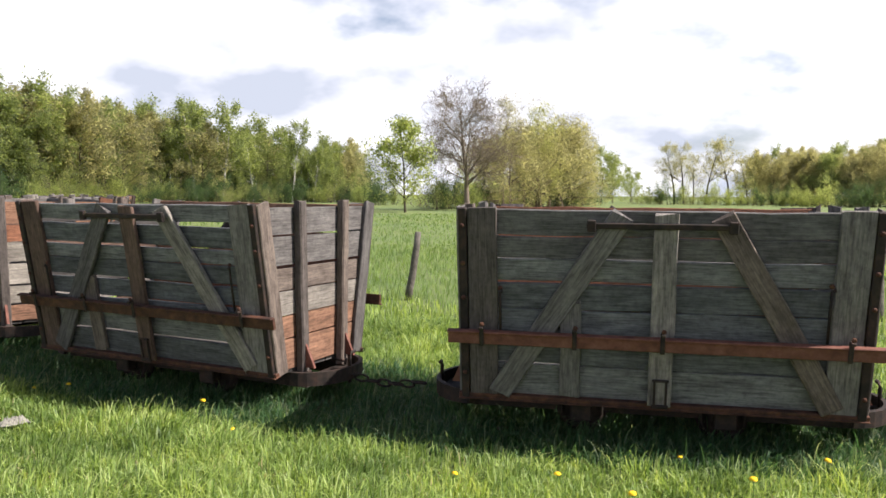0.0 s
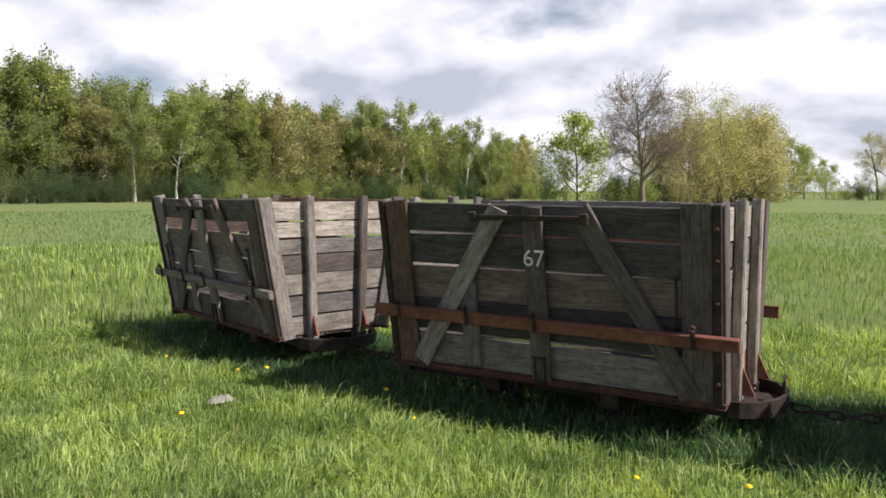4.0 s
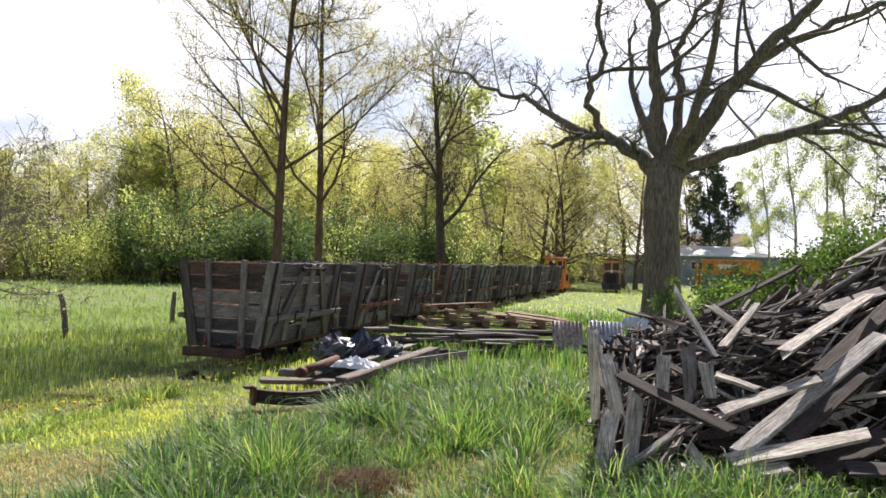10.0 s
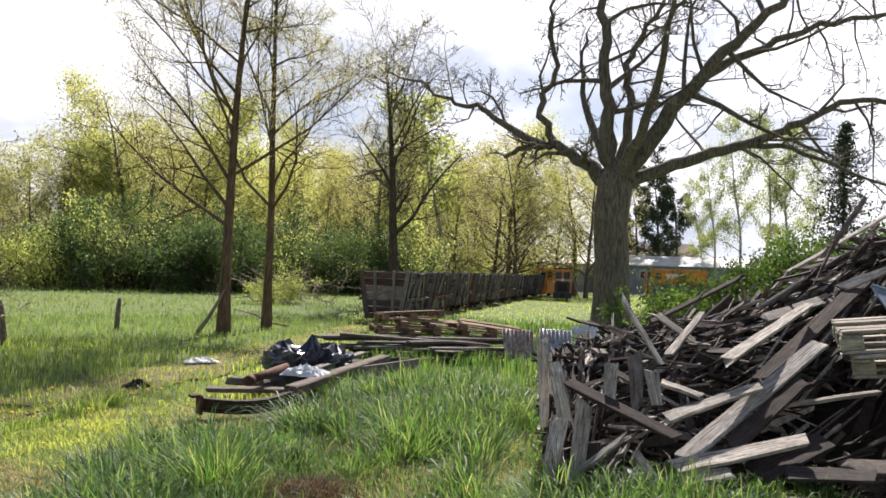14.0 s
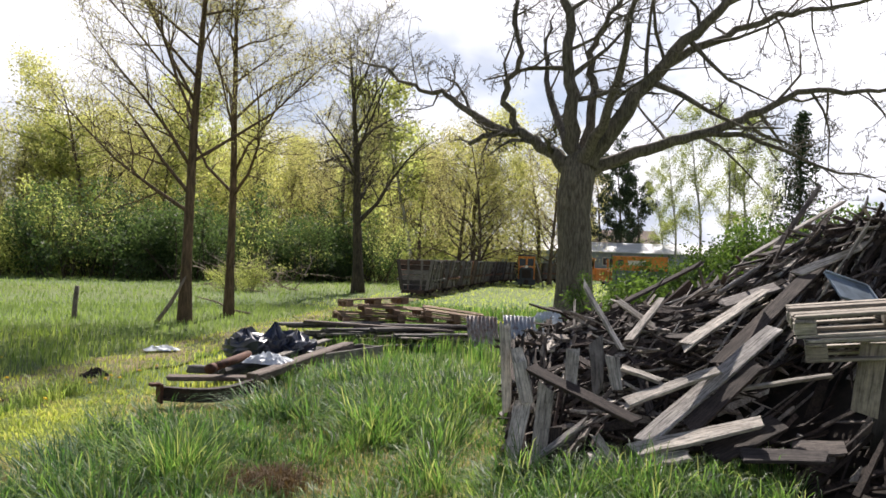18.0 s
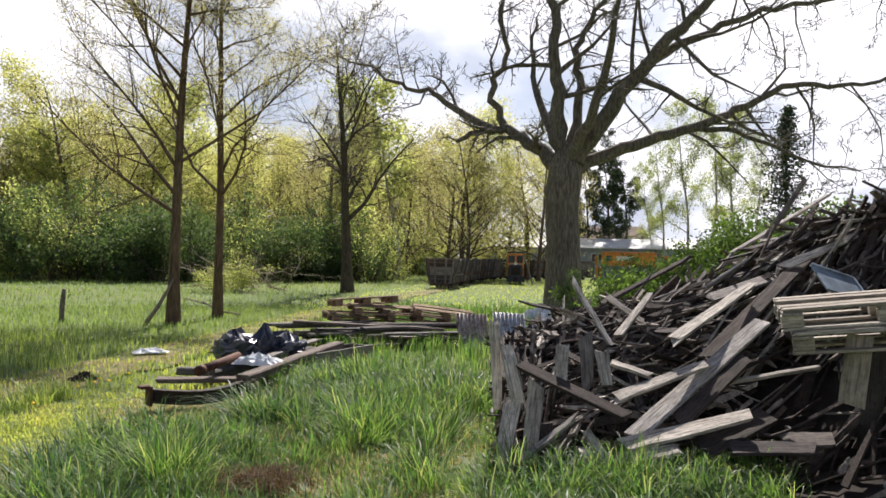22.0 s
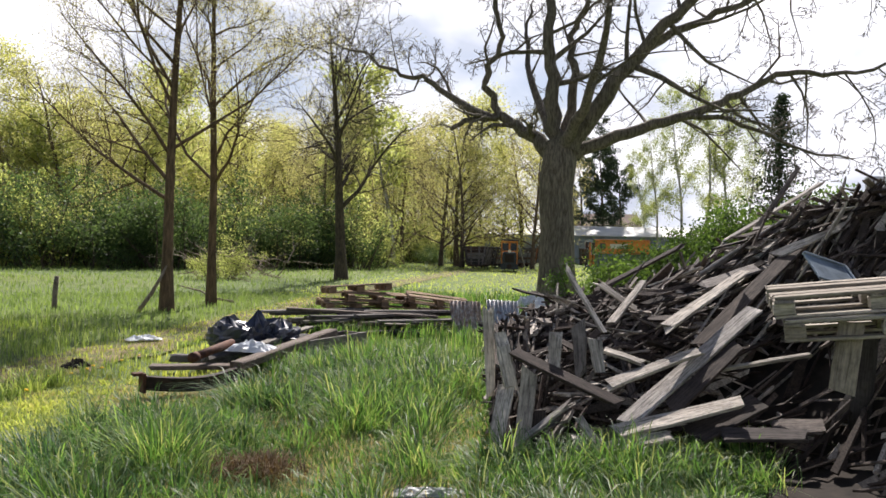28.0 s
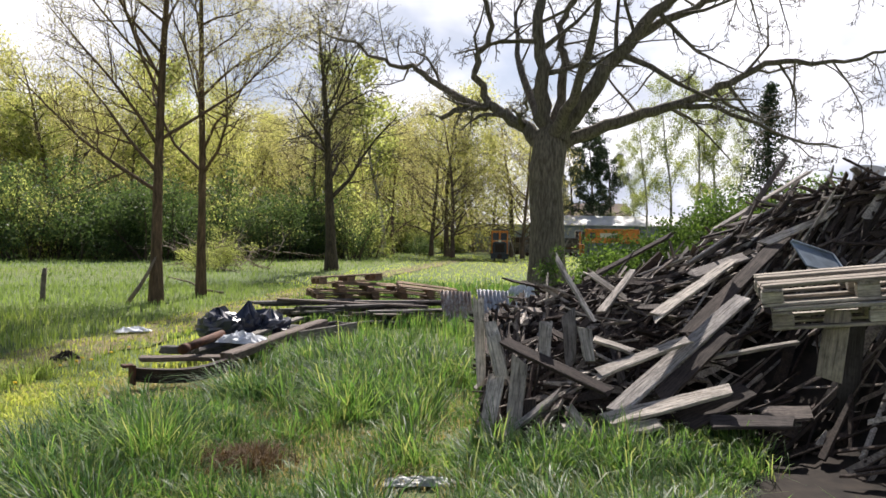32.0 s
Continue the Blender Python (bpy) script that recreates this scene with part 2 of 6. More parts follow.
def boxes(name, items, material, bevel=0.004):
    """One mesh from several boxes (lx, ly, lz, x, y, z)."""
    V, F = [], []
    for lx, ly, lz, x, y, z in items:
        v, f = box_data(lx, ly, lz, bevel, (x, y, z))
        F += [[i + len(V) for i in q] for q in f]
        V += v
    return mesh_of(name, V, F, material)


def plank_mesh(L, W, T, material, rng, rough_end=0.01, warp=0.004, taper=0.0, stations=5, name="plank"):
    """A worn board along x, W across y, T thick along z, its edges knocked off and its ends uneven."""
    c = min(T, W) * 0.16
    prof = [(-W / 2 + c, -T / 2), (W / 2 - c, -T / 2), (W / 2, -T / 2 + c), (W / 2, T / 2 - c),
            (W / 2 - c, T / 2), (-W / 2 + c, T / 2), (-W / 2, T / 2 - c), (-W / 2, -T / 2 + c)]
    n, V, F = len(prof), [], []
    for s in range(stations):
        u = s / (stations - 1)
        x0 = -L / 2 + L * u
        wob, wid = rng.uniform(-warp, warp), 1 - taper * u + rng.uniform(-0.03, 0.02)
        zz = rng.uniform(-warp, warp) * 0.6
        for y, z in prof:
            x = x0 + (rng.uniform(-rough_end, rough_end) if s in (0, stations - 1) else 0)
            V.append((x, y * wid + wob, z + zz))
    for s in range(stations - 1):
        for i in range(n):
            a, b = s * n + i, s * n + (i + 1) % n
            F.append((a, b, b + n, a + n))
    F.append(tuple(range(n - 1, -1, -1)))
    F.append(tuple(range((stations - 1) * n, stations * n)))
    return mesh_of(name, V, F, material)


def tube_data(pts, radii, sides=6, cap=True):
    pts = [Vector(p) for p in pts]
    V, F = [], []
    ref = Vector((0.3, 0.5, 0.8)).normalized()
    for i, p in enumerate(pts):
        d = (pts[min(i + 1, len(pts) - 1)] - pts[max(i - 1, 0)]).normalized()
        a = d.cross(ref)
        if a.length < 0.05:
            a = d.cross(Vector((1, 0, 0)))
        a.normalize()
        b = d.cross(a)
        for k in range(sides):
            w = 2 * math.pi * k / sides
            V.append(p + (a * math.cos(w) + b * math.sin(w)) * radii[i])
    for i in range(len(pts) - 1):
        for k in range(sides):
            q = (k + 1) % sides
            F.append((i * sides + k, i * sides + q, (i + 1) * sides + q, (i + 1) * sides + k))
    if cap:
        F.append(tuple(range(sides - 1, -1, -1)))
        F.append(tuple((len(pts) - 1) * sides + k for k in range(sides)))
    return V, F


def tube_mesh(name, pts, radii, material, sides=8, smooth=True):
    if not isinstance(radii, (list, tuple)):
        radii = [radii] * len(pts)
    return mesh_of(name, *tube_data(pts, radii, sides), material, smooth)


def lathe_mesh(name, prof, material, sides=20, axis="z"):
    """A turned form from (radius, height) pairs."""
    V, F = [], []
    for r, h in prof:
        for k in range(sides):
            w = 2 * math.pi * k / sides
            p = (r * math.cos(w), r * math.sin(w), h)
            V.append(p if axis == "z" else (p[0], p[2], p[1]))
    n = len(prof)
    for i in range(n - 1):
        for k in range(sides):
            q = (k + 1) % sides
            F.append((i * sides + k, i * sides + q, (i + 1) * sides + q, (i + 1) * sides + k))
    F.append(tuple(range(sides - 1, -1, -1)))
    F.append(tuple((n - 1) * sides + k for k in range(sides)))
    return mesh_of(name, V, F, material)


def frame_of(origin, xaxis, zhint):
    """A pose with x along xaxis and z as near as can be to zhint."""
    x = Vector(xaxis).normalized()
    z = Vector(zhint)
    y = z.cross(x).normalized()
    z = x.cross(y)
    m = Matrix((x, y, z)).transposed().to_4x4()
    m.translation = origin
    return m

# ---- the line of the narrow-gauge track and the train's way along it ----
# centre line, west to east, then round the bend
LINE = [(-15.5, 40), (-12.9, 29), (-11.0, 22), (-9.6, 17.3), (-8.71, 14.67), (-8.04, 12.78), (-7.38, 10.9), (-7.02, 9.96), (-6.52, 9.1), (-5.86, 8.35), (-5.08, 7.72), (-4.25, 7.17), (-3.36, 6.71),
        (-2.42, 6.36), (-1.46, 6.07), (-0.49, 5.84), (0.5, 5.69), (2.0, 5.55), (4.0, 5.48), (6.0, 5.38), (8.0, 5.22), (11.0, 4.90),
        (14.25, 4.60), (17.05, 4.40), (20.7, 4.10), (26.1, 3.50), (32.6, 2.62), (39.7, 1.50), (45.1, 0.70), (50.8, -0.28), (54.5, -1.1),
        (58.2, -2.6), (61.2, -5.6), (63.2, -10), (64.4, -16.5), (65, -25), (65, -40), (65, -70), (65, -95)]


def smooth_line(pts, step=0.1):
    out = []
    P = [Vector(p) for p in pts]
    for i in range(len(P) - 1):
        a, b, c, d = P[max(i - 1, 0)], P[i], P[i + 1], P[min(i + 2, len(P) - 1)]
        n = max(2, int((c - b).length / step))
        ta, tb, tc = 1.0, (b - a).length or 1.0, (c - b).length
        for k in range(n):
            u = k / n
            m1 = (c - a) * (tc / max((c - b).length + (b - a).length, 1e-6))
            m2 = (d - b) * (tc / max((d - c).length + (c - b).length, 1e-6))
            out.append(b * (2 * u ** 3 - 3 * u * u + 1) + m1 * (u ** 3 - 2 * u * u + u) + c * (3 * u * u - 2 * u ** 3) + m2 * (u ** 3 - u * u))
    out.append(P[-1])
    return out


WAY = smooth_line(LINE)
WAY_S = [0.0]
for _a, _b in zip(WAY, WAY[1:]):
    WAY_S.append(WAY_S[-1] + (_b - _a).length)
WAY_X, WAY_Y, WAY_L = np.array([p.x for p in WAY]), np.array([p.y for p in WAY]), np.array(WAY_S)


def on_line(s):
    return Vector((float(np.interp(s, WAY_L, WAY_X)), float(np.interp(s, WAY_L, WAY_Y)), 0.0))


def s_at_x(x):
    return float(np.interp(x, WAY_X[:1050], WAY_L[:1050]))


def line_distance(x, y):
    """Distance of points from the track's centre line, over its near stretch."""
    sel = (WAY_X > -17) & (WAY_X < 66)
    wx, wy = WAY_X[sel][::4], WAY_Y[sel][::4]
    return np.sqrt(((x[:, None] - wx[None]) ** 2 + (y[:, None] - wy[None]) ** 2).min(1))


PITCH = 3.75
HALF = 1.225
SLACK = [0.22, 0.045, 0.048, -0.047, -0.104, 0.06, 0.06, 0.06, 0.06]
# the rear end of the last wagon along the line, metres from the point abreast of x = 0
REAR = [(0.0, -15.24), (1.0, -13.0), (2.0, -10.92), (2.5, -9.75), (4.5, -4.76), (5.0, -3.48), (5.5, -2.2), (6.0, -0.93), (6.5, 0.35), (7.0, 1.62), (7.5, 3.02), (8.0, 4.55), (8.5, 6.02), (9.0, 7.48), (10.0, 10.6),
        (11.0, 13.6), (12.0, 16.6), (13.0, 19.6), (15.5, 26.2), (17.0, 29.5), (19.0, 33.2), (21.0, 36.8), (23.0, 40.9), (25.0, 45.7), (28.0, 52.6), (30.0, 57.6), (32.0, 62.0)]
S0 = s_at_x(0.0)


def smooth_rear():
    """Even steps through the readings, with the jerks ironed out."""
    t = np.arange(0, 32.01, 0.1)
    s = np.interp(t, [r[0] for r in REAR], [r[1] for r in REAR])
    k = np.hanning(25)
    k /= k.sum()
    pad = np.concatenate([s[0] - (s[12] - s[0]) / 1.2 * np.arange(12, 0, -1) * 0.1, s, s[-1] + (s[-1] - s[-13]) / 1.2 * np.arange(1, 13) * 0.1])
    return t, np.convolve(pad, k, "valid")


REAR_T, REAR_S = smooth_rear()


def rear_at(t):
    return S0 + float(np.interp(t, REAR_T, REAR_S))


def train_pose(s, base=0.62, z=0.0):
    """The pose of a vehicle whose middle is at s on the line, by the chord between its axles."""
    a, b = on_line(s - base), on_line(s + base)
    d = b - a
    return pose((a.x + b.x) / 2, (a.y + b.y) / 2, z, 0, 0, math.degrees(math.atan2(d.y, d.x)))

# ---- ground ----
def ground_material():
    m, nt, b = graph("meadow", 0.95)
    geo = nt.nodes.new("ShaderNodeNewGeometry")
    pos = geo.outputs["Position"]
    wide = noise_node(nt, pos, 0.08, 4)
    mid = noise_node(nt, pos, 0.9, 5)
    fine = noise_node(nt, pos, 14, 5, 0.7)
    green = ramp_node(nt, fine, [(0.3, (0.075, 0.10, 0.035)), (0.55, (0.135, 0.17, 0.068)), (0.8, (0.20, 0.235, 0.105))])
    patch = ramp_node(nt, mid, [(0.35, (0.75, 0.85, 0.6)), (0.65, (1.15, 1.1, 1.1))])
    c = mixed(nt, green, patch, 0.8, "MULTIPLY")
    tint = ramp_node(nt, wide, [(0.4, (0.9, 1.0, 0.95)), (0.6, (1.1, 1.05, 0.85))])
    c = mixed(nt, c, tint, 0.8, "MULTIPLY")
    nt.links.new(c, b.inputs["Base Color"])
    bump(nt, b, fine, 0.8, 0.05)
    return m


def ground_sheet():
    """One sheet to the horizon, finer near the camera, with slight swells."""
    rad = [0.0] + list(np.geomspace(0.8, 2600, 74))
    n, V, F = 96, [], []
    for i, r in enumerate(rad):
        for k in range(n):
            w = 2 * math.pi * k / n
            x, y = r * math.cos(w), r * math.sin(w)
            z = 0.03 * (noise.noise(Vector((x * 0.5, y * 0.5, 0))) if r < 60 else 0)
            V.append((x, y, z - 0.02))
    for i in range(len(rad) - 1):
        for k in range(n):
            q = (k + 1) % n
            F.append((i * n + k, (i + 1) * n + k, (i + 1) * n + q, i * n + q))
    me = mesh_of("ground", V, F, ground_material(), True)
    solid("ground", "green spring meadow with worn track and bare earth", "ground", me, kind="structure")


ground_sheet()

# ---- peat wagons ----
FLOOR_Z, TOP_Z, HW_LO, HW_HI = 0.30, 1.51, 0.555, 0.765


def half_width(z):
    return HW_LO + (HW_HI - HW_LO) * (z - FLOOR_Z) / (TOP_Z - FLOOR_Z)


SLOPE = math.atan2(HW_HI - HW_LO, TOP_Z - FLOOR_Z)


def side_pose(side, x, z, turn=0.0, out=0.0):
    """On the outside of a leaning side wall: x along the wall, y up it, z outwards; side -1 faces the camera's side of the line."""
    up = Vector((0, side * math.sin(SLOPE), math.cos(SLOPE)))
    outw = Vector((0, side * math.cos(SLOPE), -math.sin(SLOPE)))
    c, s = math.cos(turn), math.sin(turn)
    ax = Vector((1, 0, 0)) * c + up * s
    o = Vector((x, side * half_width(z), z)) + outw * out
    m = Matrix((ax, outw.cross(ax), outw)).transposed().to_4x4()
    m.translation = o
    return m


def slant(z):
    """Distance up the leaning wall for a height."""
    return (z - FLOOR_Z) / math.cos(SLOPE)


def bolt_mesh():
    return lathe_mesh("bolt", [(0.016, 0), (0.016, 0.008), (0.008, 0.014)], RUST, 6)


BOLT = bolt_mesh()
WOOD_BROWN = wood("brown_stained_wood", [(0.08, 0.052, 0.04), (0.11, 0.07, 0.053), (0.065, 0.045, 0.037)])
WOOD_COOL = wood("blue_grey_wood", [(0.108, 0.112, 0.115), (0.14, 0.144, 0.146), (0.09, 0.092, 0.095), (0.165, 0.166, 0.163), (0.118, 0.114, 0.11)])
WOOD_MID = wood("grey_bar_wood", [(0.17, 0.155, 0.14), (0.21, 0.19, 0.17)])


def wagon(label, seed, side_tones, end_tones, rows, bar=RUST, bar_wood=False, number="", post_mat=None, end_posts=WOOD_GREY, far_rows=None, centre=None, half=HALF, lit_brace=None):
    """rows: board widths from the floor up, a negative one is an open slot."""
    rng = random.Random(seed)
    w = thing("peat_wagon", label, "wagon", group="wagons of the peat train")
    # side planks
    for side in (-1, 1):
        z0, tone = FLOOR_Z, 0
        widths = rows if side == -1 else far_rows or [abs(r) for r in rows if abs(r) > 0.05]
        scale = (TOP_Z - FLOOR_Z) / sum(abs(r) for r in widths)
        for hgt in widths:
            z1 = z0 + abs(hgt) * scale
            z, z0 = (z0 + z1) / 2, z1
            if hgt < 0:
                continue
            wd = abs(hgt) * scale - rng.uniform(0.002, 0.012)
            mat = (WOOD_BROWN if side_tones[tone % len(side_tones)] is WOOD_GREY and rng.random() < 0.12 else side_tones[tone % len(side_tones)]) if side == -1 else rng.choice([WOOD_GREY, WOOD_RED, WOOD_RED, WOOD_PALE])
            tone += 1
            me = plank_mesh(half * 2 - 0.03, wd / math.cos(SLOPE), 0.028, mat, rng, 0.008, 0.005, stations=9, name="side_plank")
            part("side_plank", me, w, side_pose(side, 0, z, rng.uniform(-0.006, 0.006), -0.016 + rng.uniform(-0.004, 0.004)))
        up = slant(TOP_Z)
        midz = (FLOOR_Z + TOP_Z) / 2
        pm = post_mat or WOOD_GREY
        for sx in (-1, 1):
            me = plank_mesh(up + 0.02, 0.185, 0.032, pm if sx == 1 else rng.choice([WOOD_GREY, WOOD_BROWN]), rng, 0.012, 0.003, name="corner_board")
            part("corner_board", me, w, side_pose(side, sx * (half - 0.155), midz, math.pi / 2, 0.018))
            me = boxes("corner_iron", [(up + 0.03, 0.05, 0.045, 0, 0, 0)], IRON_DARK)
            part("corner_iron", me, w, side_pose(side, sx * (half - 0.035), midz, math.pi / 2, 0.024))
            # leaning braces
            p0, p1 = Vector((0.06 + sx * 0.30, slant(TOP_Z) - 0.05)), Vector((0.03 + sx * 0.98, 0.06))
            d = p1 - p0
            # lit_brace: paler wood on one near brace, stands in for grazing sun
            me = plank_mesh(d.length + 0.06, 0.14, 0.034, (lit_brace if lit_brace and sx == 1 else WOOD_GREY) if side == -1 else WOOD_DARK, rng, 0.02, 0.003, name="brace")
            c = (p0 + p1) / 2
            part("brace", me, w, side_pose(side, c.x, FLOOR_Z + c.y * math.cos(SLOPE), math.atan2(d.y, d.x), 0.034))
        me = plank_mesh(up - 0.02, 0.14, 0.034, centre or WOOD_GREY, rng, 0.012, 0.003, name="centre_board")
        part("centre_board", me, w, side_pose(side, 0.03, midz, math.pi / 2, 0.052))
        me = plank_mesh(0.62, 0.13, 0.03, WOOD_GREY, rng, 0.015, 0.003, name="short_board")
        part("short_board", me, w, side_pose(side, -0.52, FLOOR_Z + 0.34, math.pi / 2, 0.020))
        # locking pins on short rods
        for px, pz in ((half - 0.27, 0.93), (-half + 0.27, 0.86)):
            me = tube_mesh("locking_rod", [(0, -0.17, 0), (0, 0.15, 0), (0.012, 0.165, 0.012), (0.012, 0.15, 0.026)], 0.009, IRON_DARK, 6)
            part("locking_rod", me, w, side_pose(side, px, pz, 0, 0.062))
            part("bolt", BOLT, w, side_pose(side, px, pz + 0.17, 0, 0.05))
        me = boxes("top_bar", [(0.86, 0.035, 0.02, 0, 0, 0), (0.05, 0.07, 0.03, -0.4, 0, 0.005), (0.05, 0.07, 0.03, 0.4, 0, 0.005)], IRON_DARK)
        part("top_bar", me, w, side_pose(side, 0, TOP_Z - 0.075, 0, 0.08))
        me = boxes("sill_iron", [(half * 2 + 0.02, 0.03, 0.045, 0, 0.012, 0), (half * 2 + 0.02, 0.01, 0.07, 0, -0.006, 0)], RUST)
        part("sill_iron", me, w, side_pose(side, 0, FLOOR_Z - 0.012, 0, 0.02))
        # locking bar with its brackets
        if bar_wood:
            me = plank_mesh(half * 2 + 0.16, 0.075, 0.05, WOOD_MID if side == -1 else WOOD_GREY, rng, 0.015, 0.004, name="locking_bar")
        else:
            me = boxes("locking_bar", [(half * 2 + 0.16, 0.085, 0.028, 0, 0, 0), (half * 2 + 0.16, 0.014, 0.05, 0, 0.04, 0.012)], bar)
        part("locking_bar", me, w, side_pose(side, 0.02, 0.72, rng.uniform(-0.008, 0.008), 0.10))
        for bx in (-half + 0.16, -0.49, 0.03, half - 0.16):
            me = boxes("bracket", [(0.028, 0.13, 0.014, 0, 0, 0), (0.028, 0.02, 0.045, 0, 0.06, 0.015)], IRON_DARK)
            part("bracket", me, w, side_pose(side, bx, 0.74, 0, 0.135))
            part("bolt", BOLT, w, side_pose(side, bx + 0.005, 0.82, 0, 0.145))
        for bx in (-half + 0.035, half - 0.035):
            for bz in (0.45, 0.95, 1.18, 1.40):
                part("bolt", BOLT, w, side_pose(side, bx, bz + rng.uniform(-0.03, 0.03), 0, 0.046))
        me = boxes("latch", [(0.014, 0.17, 0.016, -0.035, 0, 0), (0.014, 0.17, 0.016, 0.035, 0, 0), (0.10, 0.016, 0.016, 0, 0.085, 0), (0.10, 0.022, 0.02, 0, -0.085, 0)], IRON_DARK)
        part("latch", me, w, side_pose(side, 0.03, FLOOR_Z + 0.10, 0, 0.082))
    # end walls
    for e in (-1, 1):
        marks = [0.0]
        while marks[-1] < 1.15:
            marks.append(marks[-1] + rng.uniform(0.15, 0.23))
        marks = [m / marks[-1] * (TOP_Z - FLOOR_Z) for m in marks]
        for r in range(len(marks) - 1):
            z0, z1 = FLOOR_Z + marks[r] + 0.004, FLOOR_Z + marks[r + 1] - (rng.uniform(0.004, 0.022) if e == 1 else rng.uniform(0.012, 0.032))
            mat = end_tones[r % len(end_tones)] if e == 1 else rng.choice([WOOD_GREY, WOOD_BROWN, WOOD_DARK])
            if mat is None:
                continue
            a, b, t = half_width(z0) - 0.035, half_width(z1) - 0.035, 0.028
            V = [(0, -a, z0), (0, a, z0), (0, b, z1), (0, -b, z1), (t, -a, z0), (t, a, z0), (t, b, z1), (t, -b, z1)]
            V = [(y, rng.uniform(-0.003, 0.003) + x, z - (z0 + z1) / 2) for x, y, z in V]
            F = [(0, 1, 2, 3), (7, 6, 5, 4), (0, 4, 5, 1), (1, 5, 6, 2), (2, 6, 7, 3), (3, 7, 4, 0)]
            o = Matrix.Translation((e * (half - 0.06), 0, (z0 + z1) / 2)) @ pose(0, 0, 0, 0, 0, 90 if e == -1 else -90)
            part("end_plank", mesh_of("end_plank", V, F, mat), w, o)
        for py in (-0.27, 0.27):
            me = plank_mesh(TOP_Z - FLOOR_Z + 0.10, 0.085, 0.07, end_posts, rng, 0.012, 0.003, name="end_post")
            part("end_post", me, w, frame_of(Vector((e * (half + 0.005), py * 1.02, (TOP_Z + FLOOR_Z) / 2 - 0.02)), (0, py * 0.09, 1), (e, 0, 0)))
            V, F = [(0, -0.012, 0), (0.09, -0.012, 0), (0, -0.012, 0.20), (0, 0.012, 0), (0.09, 0.012, 0), (0, 0.012, 0.20)], [(0, 1, 2), (5, 4, 3), (0, 3, 4, 1), (1, 4, 5, 2), (2, 5, 3, 0)]
            part("gusset", mesh_of("gusset", V, F, RUST_RED), w, pose(e * (half + 0.03), py, FLOOR_Z, 0, 0, 0 if e == 1 else 180))
        for sy in (-1, 1):
            me = plank_mesh(slant(TOP_Z) + 0.03, 0.13, 0.035, (post_mat or WOOD_GREY) if e == 1 else WOOD_GREY, rng, 0.012, 0.003, name="end_corner_board")
            m = frame_of(Vector((e * (half - 0.01), sy * (half_width((FLOOR_Z + TOP_Z) / 2) - 0.05), (FLOOR_Z + TOP_Z) / 2)), (0, sy * math.sin(SLOPE), math.cos(SLOPE)), (e, 0, 0))
            part("end_corner_board", me, w, m)
    # floor, underframe, rounded headstocks, axles
    for k in range(5):
        me = plank_mesh(half * 2 - 0.1, 0.2, 0.03, WOOD_DARK, rng, 0.01, 0.002, name="floor_board")
        part("floor_board", me, w, pose(0, -0.43 + k * 0.215, FLOOR_Z - 0.015))
    for sy in (-1, 1):
        me = boxes("longitudinal_beam", [(half * 2 + 0.1, 0.05, 0.12, 0, 0, 0), (half * 2 + 0.1, 0.10, 0.014, 0, 0, 0.055)], IRON_DARK)
        part("longitudinal_beam", me, w, pose(0, sy * 0.26, FLOOR_Z - 0.095))
    for e in (-1, 1):
        V, F, n = [], [], 15
        for i in range(n):
            a = math.pi * (i / (n - 1) - 0.5)
            for r, z in ((1.0, -0.05), (1.0, 0.05), (0.9, 0.05), (0.9, -0.05)):
                V.append((math.cos(a) * 0.30 * r, math.sin(a) * 0.40 * r, z))
        for i in range(n - 1):
            for k in range(4):
                q = (k + 1) % 4
                F.append((i * 4 + k, i * 4 + q, (i + 1) * 4 + q, (i + 1) * 4 + k))
        F += [(3, 2, 1, 0), tuple((n - 1) * 4 + k for k in range(4))]
        hs = part("headstock", mesh_of("headstock", V, F, IRON_DARK), w, pose(e * (half - 0.02), 0, FLOOR_Z - 0.07, 0, 0, 0 if e == 1 else 180))
        me = boxes("buffer_plate", [(0.25, 0.5, 0.02, 0.12, 0, 0)], IRON_DARK)
        part("buffer_plate", me, hs, pose(0, 0, -0.03))
        me = tube_mesh("coupling_pin", [(0, 0, -0.08), (0, 0, 0.12), (0, 0.03, 0.15), (0, 0.07, 0.15)], 0.014, IRON_DARK, 6)
        part("coupling_pin", me, hs, pose(0.27, 0, 0))
        if e == 1:
            for k in range(7):
                pts = [(0.062 * math.cos(a), 0.026 * math.sin(a), 0) for a in np.linspace(0, 2 * math.pi, 11)]
                me = tube_mesh("chain_link", pts, 0.009, IRON_DARK, 5)
                sag = -0.05 * (1 - ((k - 3) / 3.5) ** 2)
                part("chain_link", me, hs, pose(0.28 + k * 0.098, 0, sag, 90 * (k % 2), 0, 0))
    sets = []
